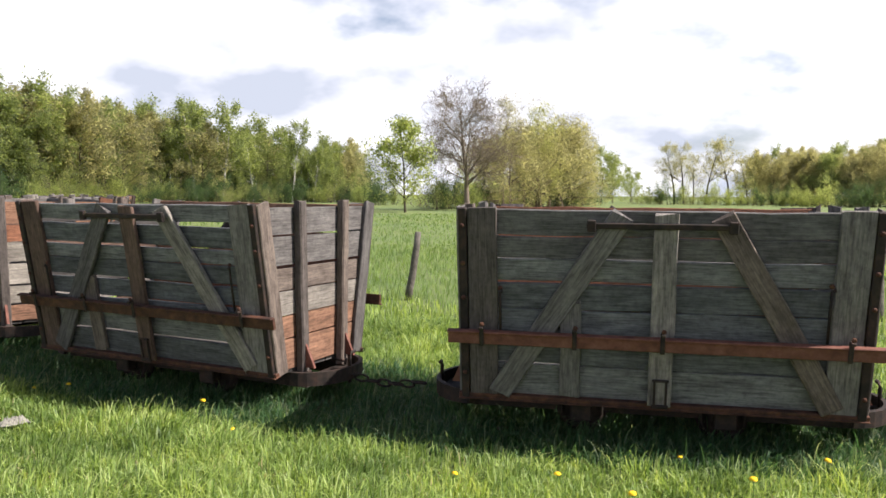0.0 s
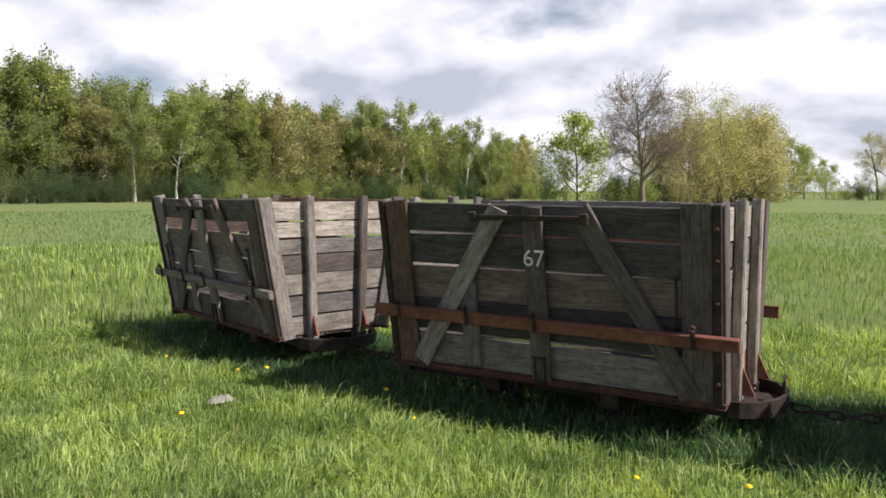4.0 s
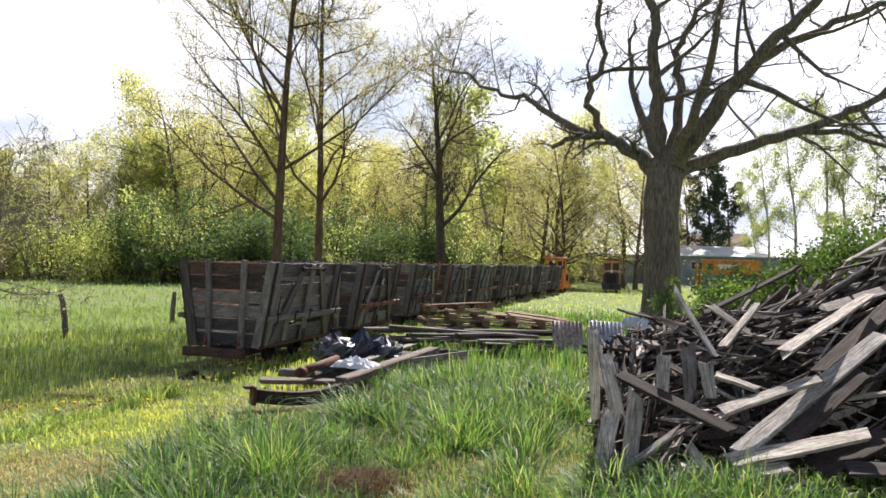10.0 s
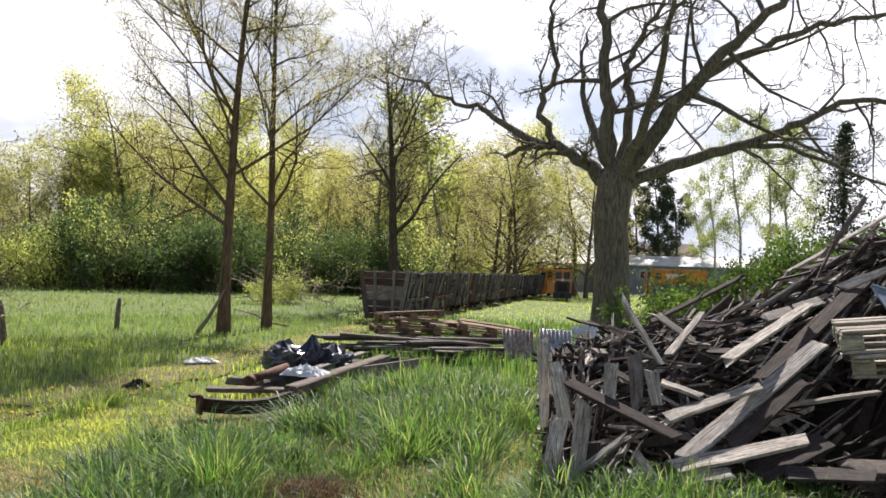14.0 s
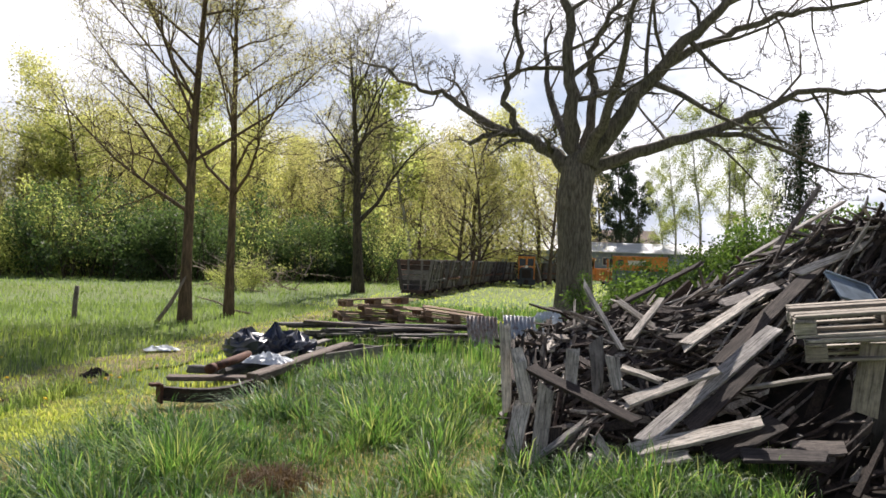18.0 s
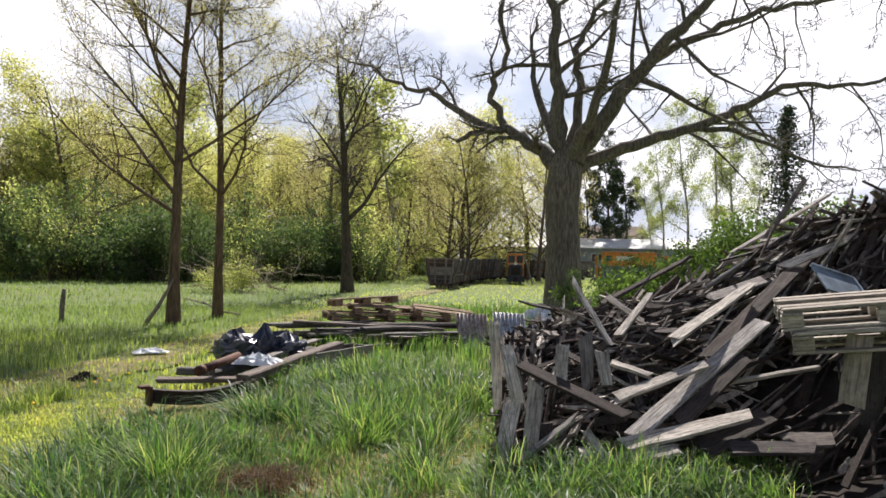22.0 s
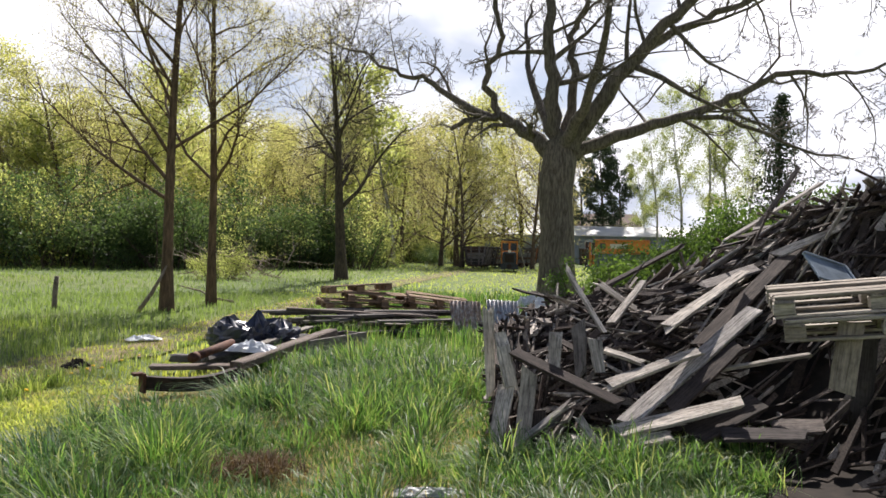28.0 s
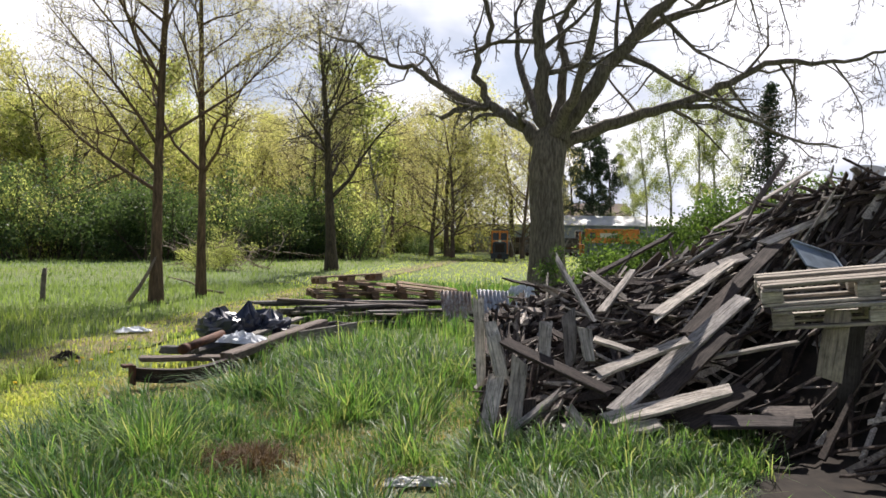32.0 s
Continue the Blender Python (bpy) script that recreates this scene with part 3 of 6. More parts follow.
    for ax in (-0.45, 0.45):
        axle = part("wheelset", tube_mesh("wheelset", [(0, -0.36, 0), (0, 0.36, 0)], 0.03, IRON_DARK, 8), w, pose(ax, 0, 0.165))
        for sy in (-1, 1):
            prof = [(0.03, -0.03), (0.03, 0.03), (0.06, 0.035), (0.07, 0.012), (0.12, 0.012), (0.125, 0.03), (0.145, 0.03), (0.145, -0.02), (0.165, -0.025), (0.165, -0.04), (0.125, -0.04), (0.12, -0.012), (0.07, -0.012), (0.06, -0.035)]
            V, F, n = [], [], 18
            for k in range(n):
                a = 2 * math.pi * k / n
                V += [(r * math.cos(a), sy * h, r * math.sin(a)) for r, h in prof]
            for k in range(n):
                q = (k + 1) % n
                for i in range(len(prof)):
                    j = (i + 1) % len(prof)
                    F.append((k * len(prof) + i, q * len(prof) + i, q * len(prof) + j, k * len(prof) + j))
            part("wheel", mesh_of("wheel", V, F, IRON_DARK, True), axle, pose(0, sy * 0.30, 0))
        for sy in (-1, 1):
            part("axle_box", boxes("axle_box", [(0.14, 0.09, 0.13, 0, 0, 0), (0.22, 0.05, 0.03, 0, 0, 0.075)], IRON_DARK, 0.01), w, pose(ax, sy * 0.41, 0.19))
        sets.append(axle)
    if number:
        paint_number(w, number)
    return w, sets


def paint_number(w, text):
    cu = bpy.data.curves.new("painted_number", "FONT")
    cu.body, cu.size, cu.extrude, cu.align_x, cu.align_y = text, 0.16, 0.0012, "CENTER", "CENTER"
    tmp = new("painted_number", cu)
    dg = bpy.context.evaluated_depsgraph_get()
    me = bpy.data.meshes.new_from_object(tmp.evaluated_get(dg))
    bpy.data.objects.remove(tmp)
    me.materials.clear()
    me.materials.append(CHALK)
    part("painted_number", me, w, side_pose(-1, 0.03, 1.16, 0, 0.0715), "hand-painted white number %s" % text)


G, P_, R_, D_, C_ = WOOD_GREY, WOOD_PALE, WOOD_RED, WOOD_DARK, WOOD_COOL
wagon_e, sets_e = wagon("last wagon, weathered grey planks with an open top slot", 1, [G], [P_, G, P_, G, G, P_, P_], [0.25, -0.06, 0.20, 0.17, 0.22, -0.10, 0.21], bar_wood=True, far_rows=[0.25, 0.24, 0.19, 0.12, -0.17, 0.24])
wagon_d, sets_d = wagon("weathered grey plank wagon with red bar and painted number", 2, [G, D_, G, D_, D_], [R_, P_, P_, P_, G, P_, P_], [0.24, -0.022, 0.25, 0.24, -0.008, 0.22, -0.01, 0.21], bar=RUST_RED, number="67", end_posts=P_)
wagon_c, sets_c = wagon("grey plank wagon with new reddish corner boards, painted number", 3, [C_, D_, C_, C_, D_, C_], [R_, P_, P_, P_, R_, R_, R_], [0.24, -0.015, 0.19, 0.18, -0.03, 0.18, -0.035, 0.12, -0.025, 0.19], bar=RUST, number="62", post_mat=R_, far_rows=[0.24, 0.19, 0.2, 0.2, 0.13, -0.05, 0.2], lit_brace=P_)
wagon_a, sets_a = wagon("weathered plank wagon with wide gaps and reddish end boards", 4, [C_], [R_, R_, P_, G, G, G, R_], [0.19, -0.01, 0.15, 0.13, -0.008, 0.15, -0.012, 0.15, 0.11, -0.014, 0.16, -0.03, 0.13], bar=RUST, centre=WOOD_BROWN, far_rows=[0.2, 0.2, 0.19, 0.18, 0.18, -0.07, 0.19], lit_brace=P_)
wagon_b, sets_b = wagon("dark weathered plank wagon with a rust-red locking bar", 5, [C_], [G, G, G, G, R_, G, G], [0.22, 0.18, 0.19, 0.17, -0.006, 0.15, 0.14, 0.16], bar=RUST_RED)
part("buffer_beam", plank_mesh(0.95, 0.13, 0.07, WOOD_BROWN, random.Random(6), 0.01, 0.003, name="buffer_beam"), wagon_e, frame_of(Vector((-HALF - 0.30, 0, FLOOR_Z - 0.07)), (0, 1, 0), (-1, 0, 0)), "dark timber buffer beam")
TRAIN = [wagon_e, wagon_d, wagon_c, wagon_a, wagon_b]
WHEELS = [sets_e, sets_d, sets_c, sets_a, sets_b]
for src in (wagon_d, wagon_a, wagon_e, wagon_b):
    TRAIN.append(copy_thing(src, Matrix()))
for ob in TRAIN[5:]:
    for ch in ob.children:
        if ch.name.startswith("painted_number"):
            bpy.data.objects.remove(ch)
    ob["label"] = "weathered dark plank wagon far up the train"

# ---- trees and bushes ----
BARK_OAK = bark("oak_bark", (0.06, 0.05, 0.04), (0.20, 0.175, 0.145))
BARK_DARK = bark("dark_bark", (0.03, 0.024, 0.018), (0.10, 0.08, 0.055))
BARK_WARM = bark("reddish_bark", (0.06, 0.04, 0.025), (0.17, 0.115, 0.07))
BARK_BARE = bark("pale_brown_twigs", (0.12, 0.09, 0.07), (0.25, 0.20, 0.165))
BARK_TWIG = bark("brown_twigs", (0.07, 0.05, 0.038), (0.16, 0.12, 0.09))
BARK_PALE = bark("pale_twigs", (0.16, 0.13, 0.10), (0.30, 0.25, 0.20))
BARK_BIRCH = bark("birch_bark", (0.12, 0.11, 0.10), (0.62, 0.60, 0.56), 0.5)
LEAF_YELLOW = leafy("young_yellow_green_leaves", [(0.185, 0.205, 0.09), (0.235, 0.25, 0.125), (0.29, 0.30, 0.175), (0.15, 0.165, 0.0725)], 0.76)
LEAF_FRESH = leafy("fresh_green_leaves", [(0.155, 0.19, 0.0813), (0.20, 0.235, 0.11), (0.25, 0.285, 0.15), (0.12, 0.145, 0.0625)], 0.75)
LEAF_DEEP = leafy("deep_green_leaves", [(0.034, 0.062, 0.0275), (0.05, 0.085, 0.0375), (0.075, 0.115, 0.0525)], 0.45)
LEAF_WOOD = leafy("wood_edge_leaves", [(0.135, 0.17, 0.0725), (0.175, 0.21, 0.0975), (0.22, 0.25, 0.131), (0.095, 0.125, 0.0525)], 0.65)
LEAF_OLIVE = leafy("olive_spring_leaves", [(0.185, 0.186, 0.119), (0.22, 0.218, 0.144), (0.27, 0.262, 0.188), (0.145, 0.145, 0.0912)], 0.72)
LEAF_HEDGE = leafy("hedge_leaves", [(0.055, 0.10, 0.026), (0.075, 0.13, 0.034), (0.10, 0.165, 0.045), (0.035, 0.07, 0.02)], 0.45)
LEAF_BUD = leafy("brownish_buds", [(0.15, 0.12, 0.07), (0.19, 0.16, 0.085), (0.13, 0.10, 0.06)], 0.35)
LEAF_WHITE = leafy("white_blossom", [(0.50, 0.48, 0.38), (0.42, 0.42, 0.30), (0.30, 0.32, 0.14)], 0.35)
NEEDLES = leafy("dark_needles", [(0.018, 0.03, 0.018), (0.027, 0.045, 0.025), (0.04, 0.06, 0.034)], 0.2)


class Growth:
    """Tapered, forking wood as tubes, and the places where its leaves sit."""

    def __init__(self, seed, fine=0.006):
        self.rng, self.V, self.F, self.tips, self.fine = random.Random(seed), [], [], [], fine

    def tube(self, pts, radii, sides):
        base = len(self.V)
        v, f = tube_data(pts, radii, sides, cap=False)
        self.V += v
        self.F += [[i + base for i in q] for q in f]

    def limb(self, start, direction, length, r0, r1=0.2, bend=0.25, lift=0.0, steps=5):
        pts, rad = [Vector(start)], [r0]
        d = Vector(direction).normalized()
        for i in range(steps):
            d = d + Vector((self.rng.gauss(0, bend), self.rng.gauss(0, bend), self.rng.gauss(0, bend) + lift))
            d.normalize()
            pts.append(pts[-1] + d * (length / steps))
            rad.append(r0 * (1 - (1 - r1) * (i + 1) / steps))
        return pts, rad

    def spread(self, pts, rad, level, depth, n, ratio, angle, start=0.25, bend=0.22, lift=0.05, sides=(8, 6, 5, 4, 3, 3)):
        """Children along a limb, down to depth; the last level carries leaves."""
        total = sum((b - a).length for a, b in zip(pts, pts[1:]))
        if level >= depth:
            for p in pts[1:]:
                self.tips.append(p)
            return
        cnt = n[min(level, len(n) - 1)]
        for k in range(cnt):
            u = start + (1 - start) * (k + self.rng.random()) / cnt
            i = min(int(u * (len(pts) - 1)), len(pts) - 2)
            fr = u * (len(pts) - 1) - i
            p = pts[i].lerp(pts[i + 1], fr)
            r = (rad[i] * (1 - fr) + rad[i + 1] * fr) * self.rng.uniform(0.35, 0.6)
            tan = (pts[i + 1] - pts[i]).normalized()
            side = tan.orthogonal()
            side.rotate(Matrix.Rotation(self.rng.uniform(0, 2 * math.pi), 3, tan))
            an = angle * self.rng.uniform(0.6, 1.3)
            d = tan * math.cos(an) + side * math.sin(an)
            ln = total * ratio * self.rng.uniform(0.6, 1.2) * (1.15 - 0.6 * u)
            q, w = self.limb(p, d, ln, max(r, self.fine), 0.4 if r < self.fine * 1.6 else 0.2, bend, lift, 4 if level < 2 else 3)
            self.tube(q, w, sides[min(level + 1, 5)])
            self.spread(q, w, level + 1, depth, n, ratio, angle, 0.2, bend, lift, sides)

    def wood(self, name, material):
        return mesh_of(name, self.V, self.F, material, True)


def leaf_mesh(name, anchors, per, size, spread, material, seed, droop=0.0):
    """Small single leaves scattered round the anchors."""
    rs = np.random.RandomState(seed)
    A = np.repeat(np.array([tuple(a) for a in anchors]), per, axis=0)
    n = len(A)
    c = A + rs.normal(0, spread, (n, 3))
    a = rs.normal(0, 1, (n, 3))
    a[:, 2] -= droop
    a /= np.linalg.norm(a, axis=1)[:, None]
    b = np.cross(a, rs.normal(0, 1, (n, 3)))
    b /= np.linalg.norm(b, axis=1)[:, None] + 1e-9
    s = (size * rs.uniform(0.6, 1.3, n))[:, None]
    V = np.stack([c - a * s, c + b * s * 0.55, c + a * s, c - b * s * 0.55], 1).reshape(-1, 3)
    me = bpy.data.meshes.new(name)
    me.vertices.add(4 * n)
    me.vertices.foreach_set("co", V.ravel())
    me.loops.add(4 * n)
    me.loops.foreach_set("vertex_index", np.arange(4 * n))
    me.polygons.add(n)
    me.polygons.foreach_set("loop_start", np.arange(0, 4 * n, 4))
    me.materials.append(material)
    me.update(calc_edges=True)
    me.validate()
    return me


def tree(name, label, growth, bark_mat, m, leaves=None, group=""):
    """leaves: (per tip, size, scatter, material)."""
    t = thing(name, label, "tree", m, group)
    part("trunk", growth.wood("trunk", bark_mat), t)
    if leaves:
        per, size, scatter, mat = leaves
        part("crown", leaf_mesh("crown", growth.tips, per, size, scatter, mat, growth.rng.randrange(10 ** 6)), t)
    return t


def bearing(az, dist, z=0.0):
    a, dist = radians(az * 0.9163), dist * 1.1035
    return Vector((-math.sin(a) * dist, math.cos(a) * dist, z))


def upright(seed, height, r, clear=0.3, n=(14, 6, 4), ratio=0.38, angle=0.75, depth=3, lean=0.03, stems=1, lift=0.08, bend=0.16, flare=1.35, fine=0.012, sides=(8, 6, 5, 4, 3, 3), sway=0.05):
    g = Growth(seed, fine)
    for s in range(stems):
        a = 2 * math.pi * s / stems + seed
        d = Vector((math.cos(a), math.sin(a), 0)) * (0.22 if stems > 1 else lean) + Vector((0, 0, 1))
        pts, rad = g.limb((0.12 * math.cos(a) * (stems > 1), 0.12 * math.sin(a) * (stems > 1), -0.05), d, height, r, 0.12, sway, 0.06, 9)
        rad[0] *= flare
        g.tube(pts, rad, 9)
        g.spread(pts, rad, 0, depth, n, ratio, angle, clear, bend, lift, sides)
    return g


def shaggy(seed, height, spread, stems, fine=0.01, twigs=(6, 5, 3)):
    """A bush of many uneven shoots from a broad foot."""
    g = Growth(seed, fine)
    for s in range(stems):
        a, d = g.rng.uniform(0, 2 * math.pi), spread * math.sqrt(g.rng.random())
        h = height * g.rng.uniform(0.35, 1.0) * (1.1 - 0.35 * d / spread)
        lean = Vector((math.cos(a) * d / spread * 0.5 + g.rng.gauss(0, 0.15), math.sin(a) * d / spread * 0.5 + g.rng.gauss(0, 0.15), 1))
        pts, rad = g.limb((math.cos(a) * d, math.sin(a) * d, -0.05), lean, h, 0.035, 0.2, 0.10, 0.03, 6)
        g.tube(pts, rad, 5)
        g.spread(pts, rad, 1, 3, twigs, 0.42, 0.85, 0.08, 0.25, 0.03, (5, 4, 3, 3, 3, 3))
    return g


def oak_tree():
    """The old bare oak: thick trunk that forks into crooked limbs."""
    g = Growth(77)
    g.tube([(0.02, 0, -0.1), (0, 0, 0.25), (-0.02, 0, 0.9), (-0.03, 0, 2.0), (-0.10, 0, 3.0), (-0.08, 0, 3.6), (0.0, 0, 4.2), (0.02, 0, 4.65), (0.05, 0, 4.95)],
           [0.78, 0.62, 0.54, 0.50, 0.49, 0.52, 0.50, 0.40, 0.24], 18)
    # across, depth, height of each limb, with its first and last radius
    limbs = [
        ([(-0.3, 0.1, 4.4), (-0.95, 0.3, 5.05), (-1.85, 0.5, 5.5), (-2.5, 0.6, 5.5), (-3.35, 0.5, 5.15)], 0.30, 0.10, 3),
        ([(-1.85, 0.5, 5.5), (-2.25, 0.3, 6.6), (-1.85, 0.2, 7.6), (-2.05, 0.1, 9.1), (-1.9, 0.0, 10.3), (-2.4, 0.0, 11.5)], 0.15, 0.05, 6),
        ([(-2.2, 0.55, 5.52), (-3.2, 0.9, 6.1), (-4.2, 1.2, 6.8), (-5.1, 1.3, 7.0), (-6.4, 1.5, 7.7), (-7.9, 1.6, 8.4)], 0.17, 0.04, 8),
        ([(-0.18, 0, 4.6), (-0.25, -0.2, 6.2), (-0.40, -0.3, 8.0), (-0.55, -0.3, 10.2), (-0.3, -0.4, 12.0), (-0.6, -0.2, 13.5)], 0.30, 0.07, 9),
        ([(0.10, 0.2, 4.6), (0.33, 0.5, 6.5), (0.25, 0.7, 8.0), (0.85, 0.9, 9.2), (1.4, 1.0, 10.3), (1.6, 1.1, 12.0)], 0.20, 0.05, 7),
        ([(0.25, -0.1, 4.5), (1.5, -0.5, 6.3), (2.55, -0.8, 7.6), (3.9, -1.2, 8.8), (5.1, -1.5, 9.9), (6.2, -1.6, 11.2)], 0.34, 0.07, 9),
        ([(0.35, 0.1, 4.35), (2.0, 0.2, 5.0), (3.7, 0.3, 5.5), (5.1, 0.4, 6.15), (6.4, 0.4, 6.75), (8.0, 0.5, 6.7), (9.6, 0.5, 7.1)], 0.25, 0.06, 8),
        ([(3.7, 0.3, 5.5), (5.1, 0.0, 5.2), (6.8, -0.3, 4.4), (8.0, -0.4, 4.2)], 0.11, 0.03, 5),
        ([(2.1, -0.7, 7.1), (3.9, -0.4, 8.1), (5.8, -0.2, 8.8), (7.9, 0.0, 9.2), (9.5, 0.1, 9.9)], 0.17, 0.04, 7),
        ([(0.1, -0.3, 4.6), (0.9, -1.6, 6.2), (1.2, -2.9, 8.0), (1.6, -3.8, 10.0)], 0.22, 0.05, 6),
        ([(0.0, 0.3, 4.6), (-0.8, 1.8, 6.4), (-1.2, 3.0, 8.4), (-1.0, 3.9, 10.2)], 0.22, 0.05, 6),
    ]
    parts = [g.wood("trunk", BARK_OAK)]
    for k, (pts, r0, r1, cnt) in enumerate(limbs):
        g = Growth(300 + k, 0.0095)
        P = [Vector(p) for p in pts]
        fine = []
        for i in range(len(P) - 1):
            a, b, c, d = P[max(i - 1, 0)], P[i], P[i + 1], P[min(i + 2, len(P) - 1)]
            for q in range(5):
                u = q / 5
                w = 0.5 * (b * 2 + (c - a) * u + (a * 2 - b * 5 + c * 4 - d) * u * u + (b * 3 - a - c * 3 + d) * u ** 3)
                fine.append(w + Vector((g.rng.gauss(0, 0.045), g.rng.gauss(0, 0.045), g.rng.gauss(0, 0.045))) * (1 if i + q else 0))
        fine.append(P[-1])
        r0, r1 = r0 * 0.92, r1 * 0.6
        rad = [r0 + (r1 - r0) * (i / (len(fine) - 1)) ** 0.7 for i in range(len(fine))]
        g.tube(fine, rad, 10)
        g.spread(fine, rad, 0, 4, (cnt + 5, 7, 5, 3), 0.40, 0.95, 0.2, 0.28, 0.0)
        parts.append(g.wood("limb", BARK_OAK))
    return parts


OAK_AT = Vector((22.98, -2.68, 0))
g = oak_tree()
d = Vector((OAK_AT.x, OAK_AT.y, 0)).normalized()
m = Matrix(((d.y, d.x, 0, OAK_AT.x), (-d.x, d.y, 0, OAK_AT.y), (0, 0, 1, 0), (0, 0, 0, 1)))
oak = thing("oak_tree", "old bare oak with crooked dark limbs, no leaves yet", "tree", m)
for me in g:
    part(me.name.split(".")[0], me, oak)

# the two slim trees beside the track and the darker pair behind
tree("young_tree", "slim tree with a rusty trunk and sparse young leaves", upright(121, 10.8, 0.135, 0.22, (22, 17, 9), 0.45, 0.80, lean=0.0, sway=0.012, lift=0.045, bend=0.12, fine=0.006), BARK_WARM, pose(17.14, 6.66, 0), (6, 0.019, 0.11, LEAF_OLIVE), "slim trees beside the track")
tree("young_tree", "slim tree with a rusty trunk and sparse young leaves", upright(122, 11.0, 0.115, 0.24, (20, 15, 9), 0.38, 0.70, lean=0.0, sway=0.015, lift=0.05, bend=0.14, fine=0.006), BARK_WARM, pose(19.05, 6.3, 0), (4, 0.019, 0.11, LEAF_OLIVE), "slim trees beside the track")
tree("dark_trunked_tree", "bare-twigged tree with a dark forked trunk", upright(13, 11.0, 0.25, 0.26, (17, 17, 11), 0.54, 0.70, sway=0.02, lift=0.02, fine=0.008, bend=0.2), BARK_DARK, pose(33.46, 5.44, 0), (1, 0.028, 0.12, LEAF_OLIVE))
tree("blossoming_bush", "spreading small tree with pale crooked twigs and few blossoms", upright(14, 3.2, 0.05, 0.14, (10, 9, 5), 0.62, 1.0, stems=4, lift=0.0, bend=0.3, fine=0.0055), BARK_PALE, pose(10.9, 9.5, 0), (1, 0.02, 0.06, LEAF_WHITE))
tree("bare_tree", "tall bare tree with a fine round crown", upright(15, 10.2, 0.30, 0.20, (26, 15, 9), 0.66, 0.85, lift=0.03, fine=0.014), BARK_BARE, pose(*bearing(4.4, 72)), (1, 0.035, 0.12, LEAF_BUD))
tree("sapling", "young tree with fresh yellow-green leaves", upright(16, 7.2, 0.10, 0.12, (18, 7, 4), 0.5, 0.9), BARK_DARK, pose(*bearing(9.4, 62)), (4, 0.12, 0.28, LEAF_FRESH))


def stand(variants, spots, label, group, seed):
    """Copies of a few grown trees over a list of places (az, dist, scale)."""
    rng = random.Random(seed)
    for az, dist, sc in spots:
        src = rng.choice(variants)
        p = bearing(az, dist)
        src.scale = (sc * rng.uniform(0.9, 1.1), sc * rng.uniform(0.9, 1.1), sc)
        ob = copy_thing(src, pose(p.x, p.y, 0, 0, 0, rng.uniform(0, 360)))
        ob["label"], ob["group"] = label, group
    for v in variants:
        v.scale = (1, 1, 1)


# grown models; each stands at its own place, and the copies around it
def crowned(name, label, seed, h, r, bark_mat, leaves, az, dist, group="", **kw):
    return tree(name, label, upright(seed, h, r, **kw), bark_mat, pose(*bearing(az, dist)), leaves, group)


SLENDER = dict(depth=2, sides=(6, 4, 3, 3, 3, 3))
W1 = crowned("wood_edge_tree", "leafy tree at the edge of the wood", 21, 12.5, 0.16, BARK_DARK, (12, 0.15, 0.34, LEAF_WOOD), 50, 96, "trees of the far wood", clear=0.08, n=(26, 8), ratio=0.50, angle=0.98, lift=0.04, **SLENDER)
W2 = crowned("wood_edge_tree", "olive leafy tree at the edge of the wood", 22, 12.0, 0.16, BARK_DARK, (11, 0.15, 0.34, LEAF_OLIVE), 47, 97, "trees of the far wood", clear=0.08, n=(26, 8), ratio=0.50, angle=1.0, lift=0.04, **SLENDER)
W3 = crowned("birch_tree", "birch with a white trunk and young leaves", 23, 13.5, 0.17, BARK_BIRCH, (9, 0.14, 0.32, LEAF_WOOD), 44, 95, "trees of the far wood", clear=0.34, n=(20, 8), ratio=0.36, angle=0.85, **SLENDER)
W4 = crowned("birch_tree", "birch with a white trunk and olive young leaves", 24, 13.0, 0.17, BARK_BIRCH, (9, 0.14, 0.32, LEAF_FRESH), 41, 96, "trees of the far wood", clear=0.30, n=(20, 8), ratio=0.38, angle=0.9, **SLENDER)
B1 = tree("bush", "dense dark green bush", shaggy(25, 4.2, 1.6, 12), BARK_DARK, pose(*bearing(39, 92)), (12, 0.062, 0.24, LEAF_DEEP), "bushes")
B2 = tree("bush", "dense fresh green bush", shaggy(26, 4.2, 1.5, 12), BARK_DARK, pose(*bearing(37, 92)), (12, 0.06, 0.24, LEAF_FRESH), "bushes")
B3 = tree("bush", "loose olive bush with bare shoots", shaggy(29, 4.6, 1.5, 12), BARK_TWIG, pose(*bearing(35, 92)), (6, 0.055, 0.25, LEAF_FRESH), "bushes")
Y1 = crowned("round_tree", "round tree with yellow-green spring leaves", 27, 12.0, 0.20, BARK_TWIG, (7, 0.08, 0.30, LEAF_YELLOW), -1.5, 92, "trees of the hedge", clear=0.10, n=(24, 8, 3), ratio=0.48, angle=0.95, lift=0.04, fine=0.010, sides=(6, 4, 3, 3, 3, 3))
Y2 = crowned("round_tree", "olive-brown tree with fine twigs and sparse leaves", 28, 12.0, 0.20, BARK_TWIG, (3, 0.07, 0.32, LEAF_OLIVE), 1.5, 84, "trees of the hedge", clear=0.10, n=(24, 9, 4), ratio=0.48, angle=0.95, lift=0.04, fine=0.010, sides=(6, 4, 3, 3, 3, 3))
Y3 = crowned("round_tree", "full round tree in olive spring leaf", 30, 10.5, 0.22, BARK_TWIG, (15, 0.115, 0.36, LEAF_OLIVE), -3.2, 101, "trees of the hedge", clear=0.08, n=(28, 9), ratio=0.62, angle=1.1, lift=0.03, **SLENDER)
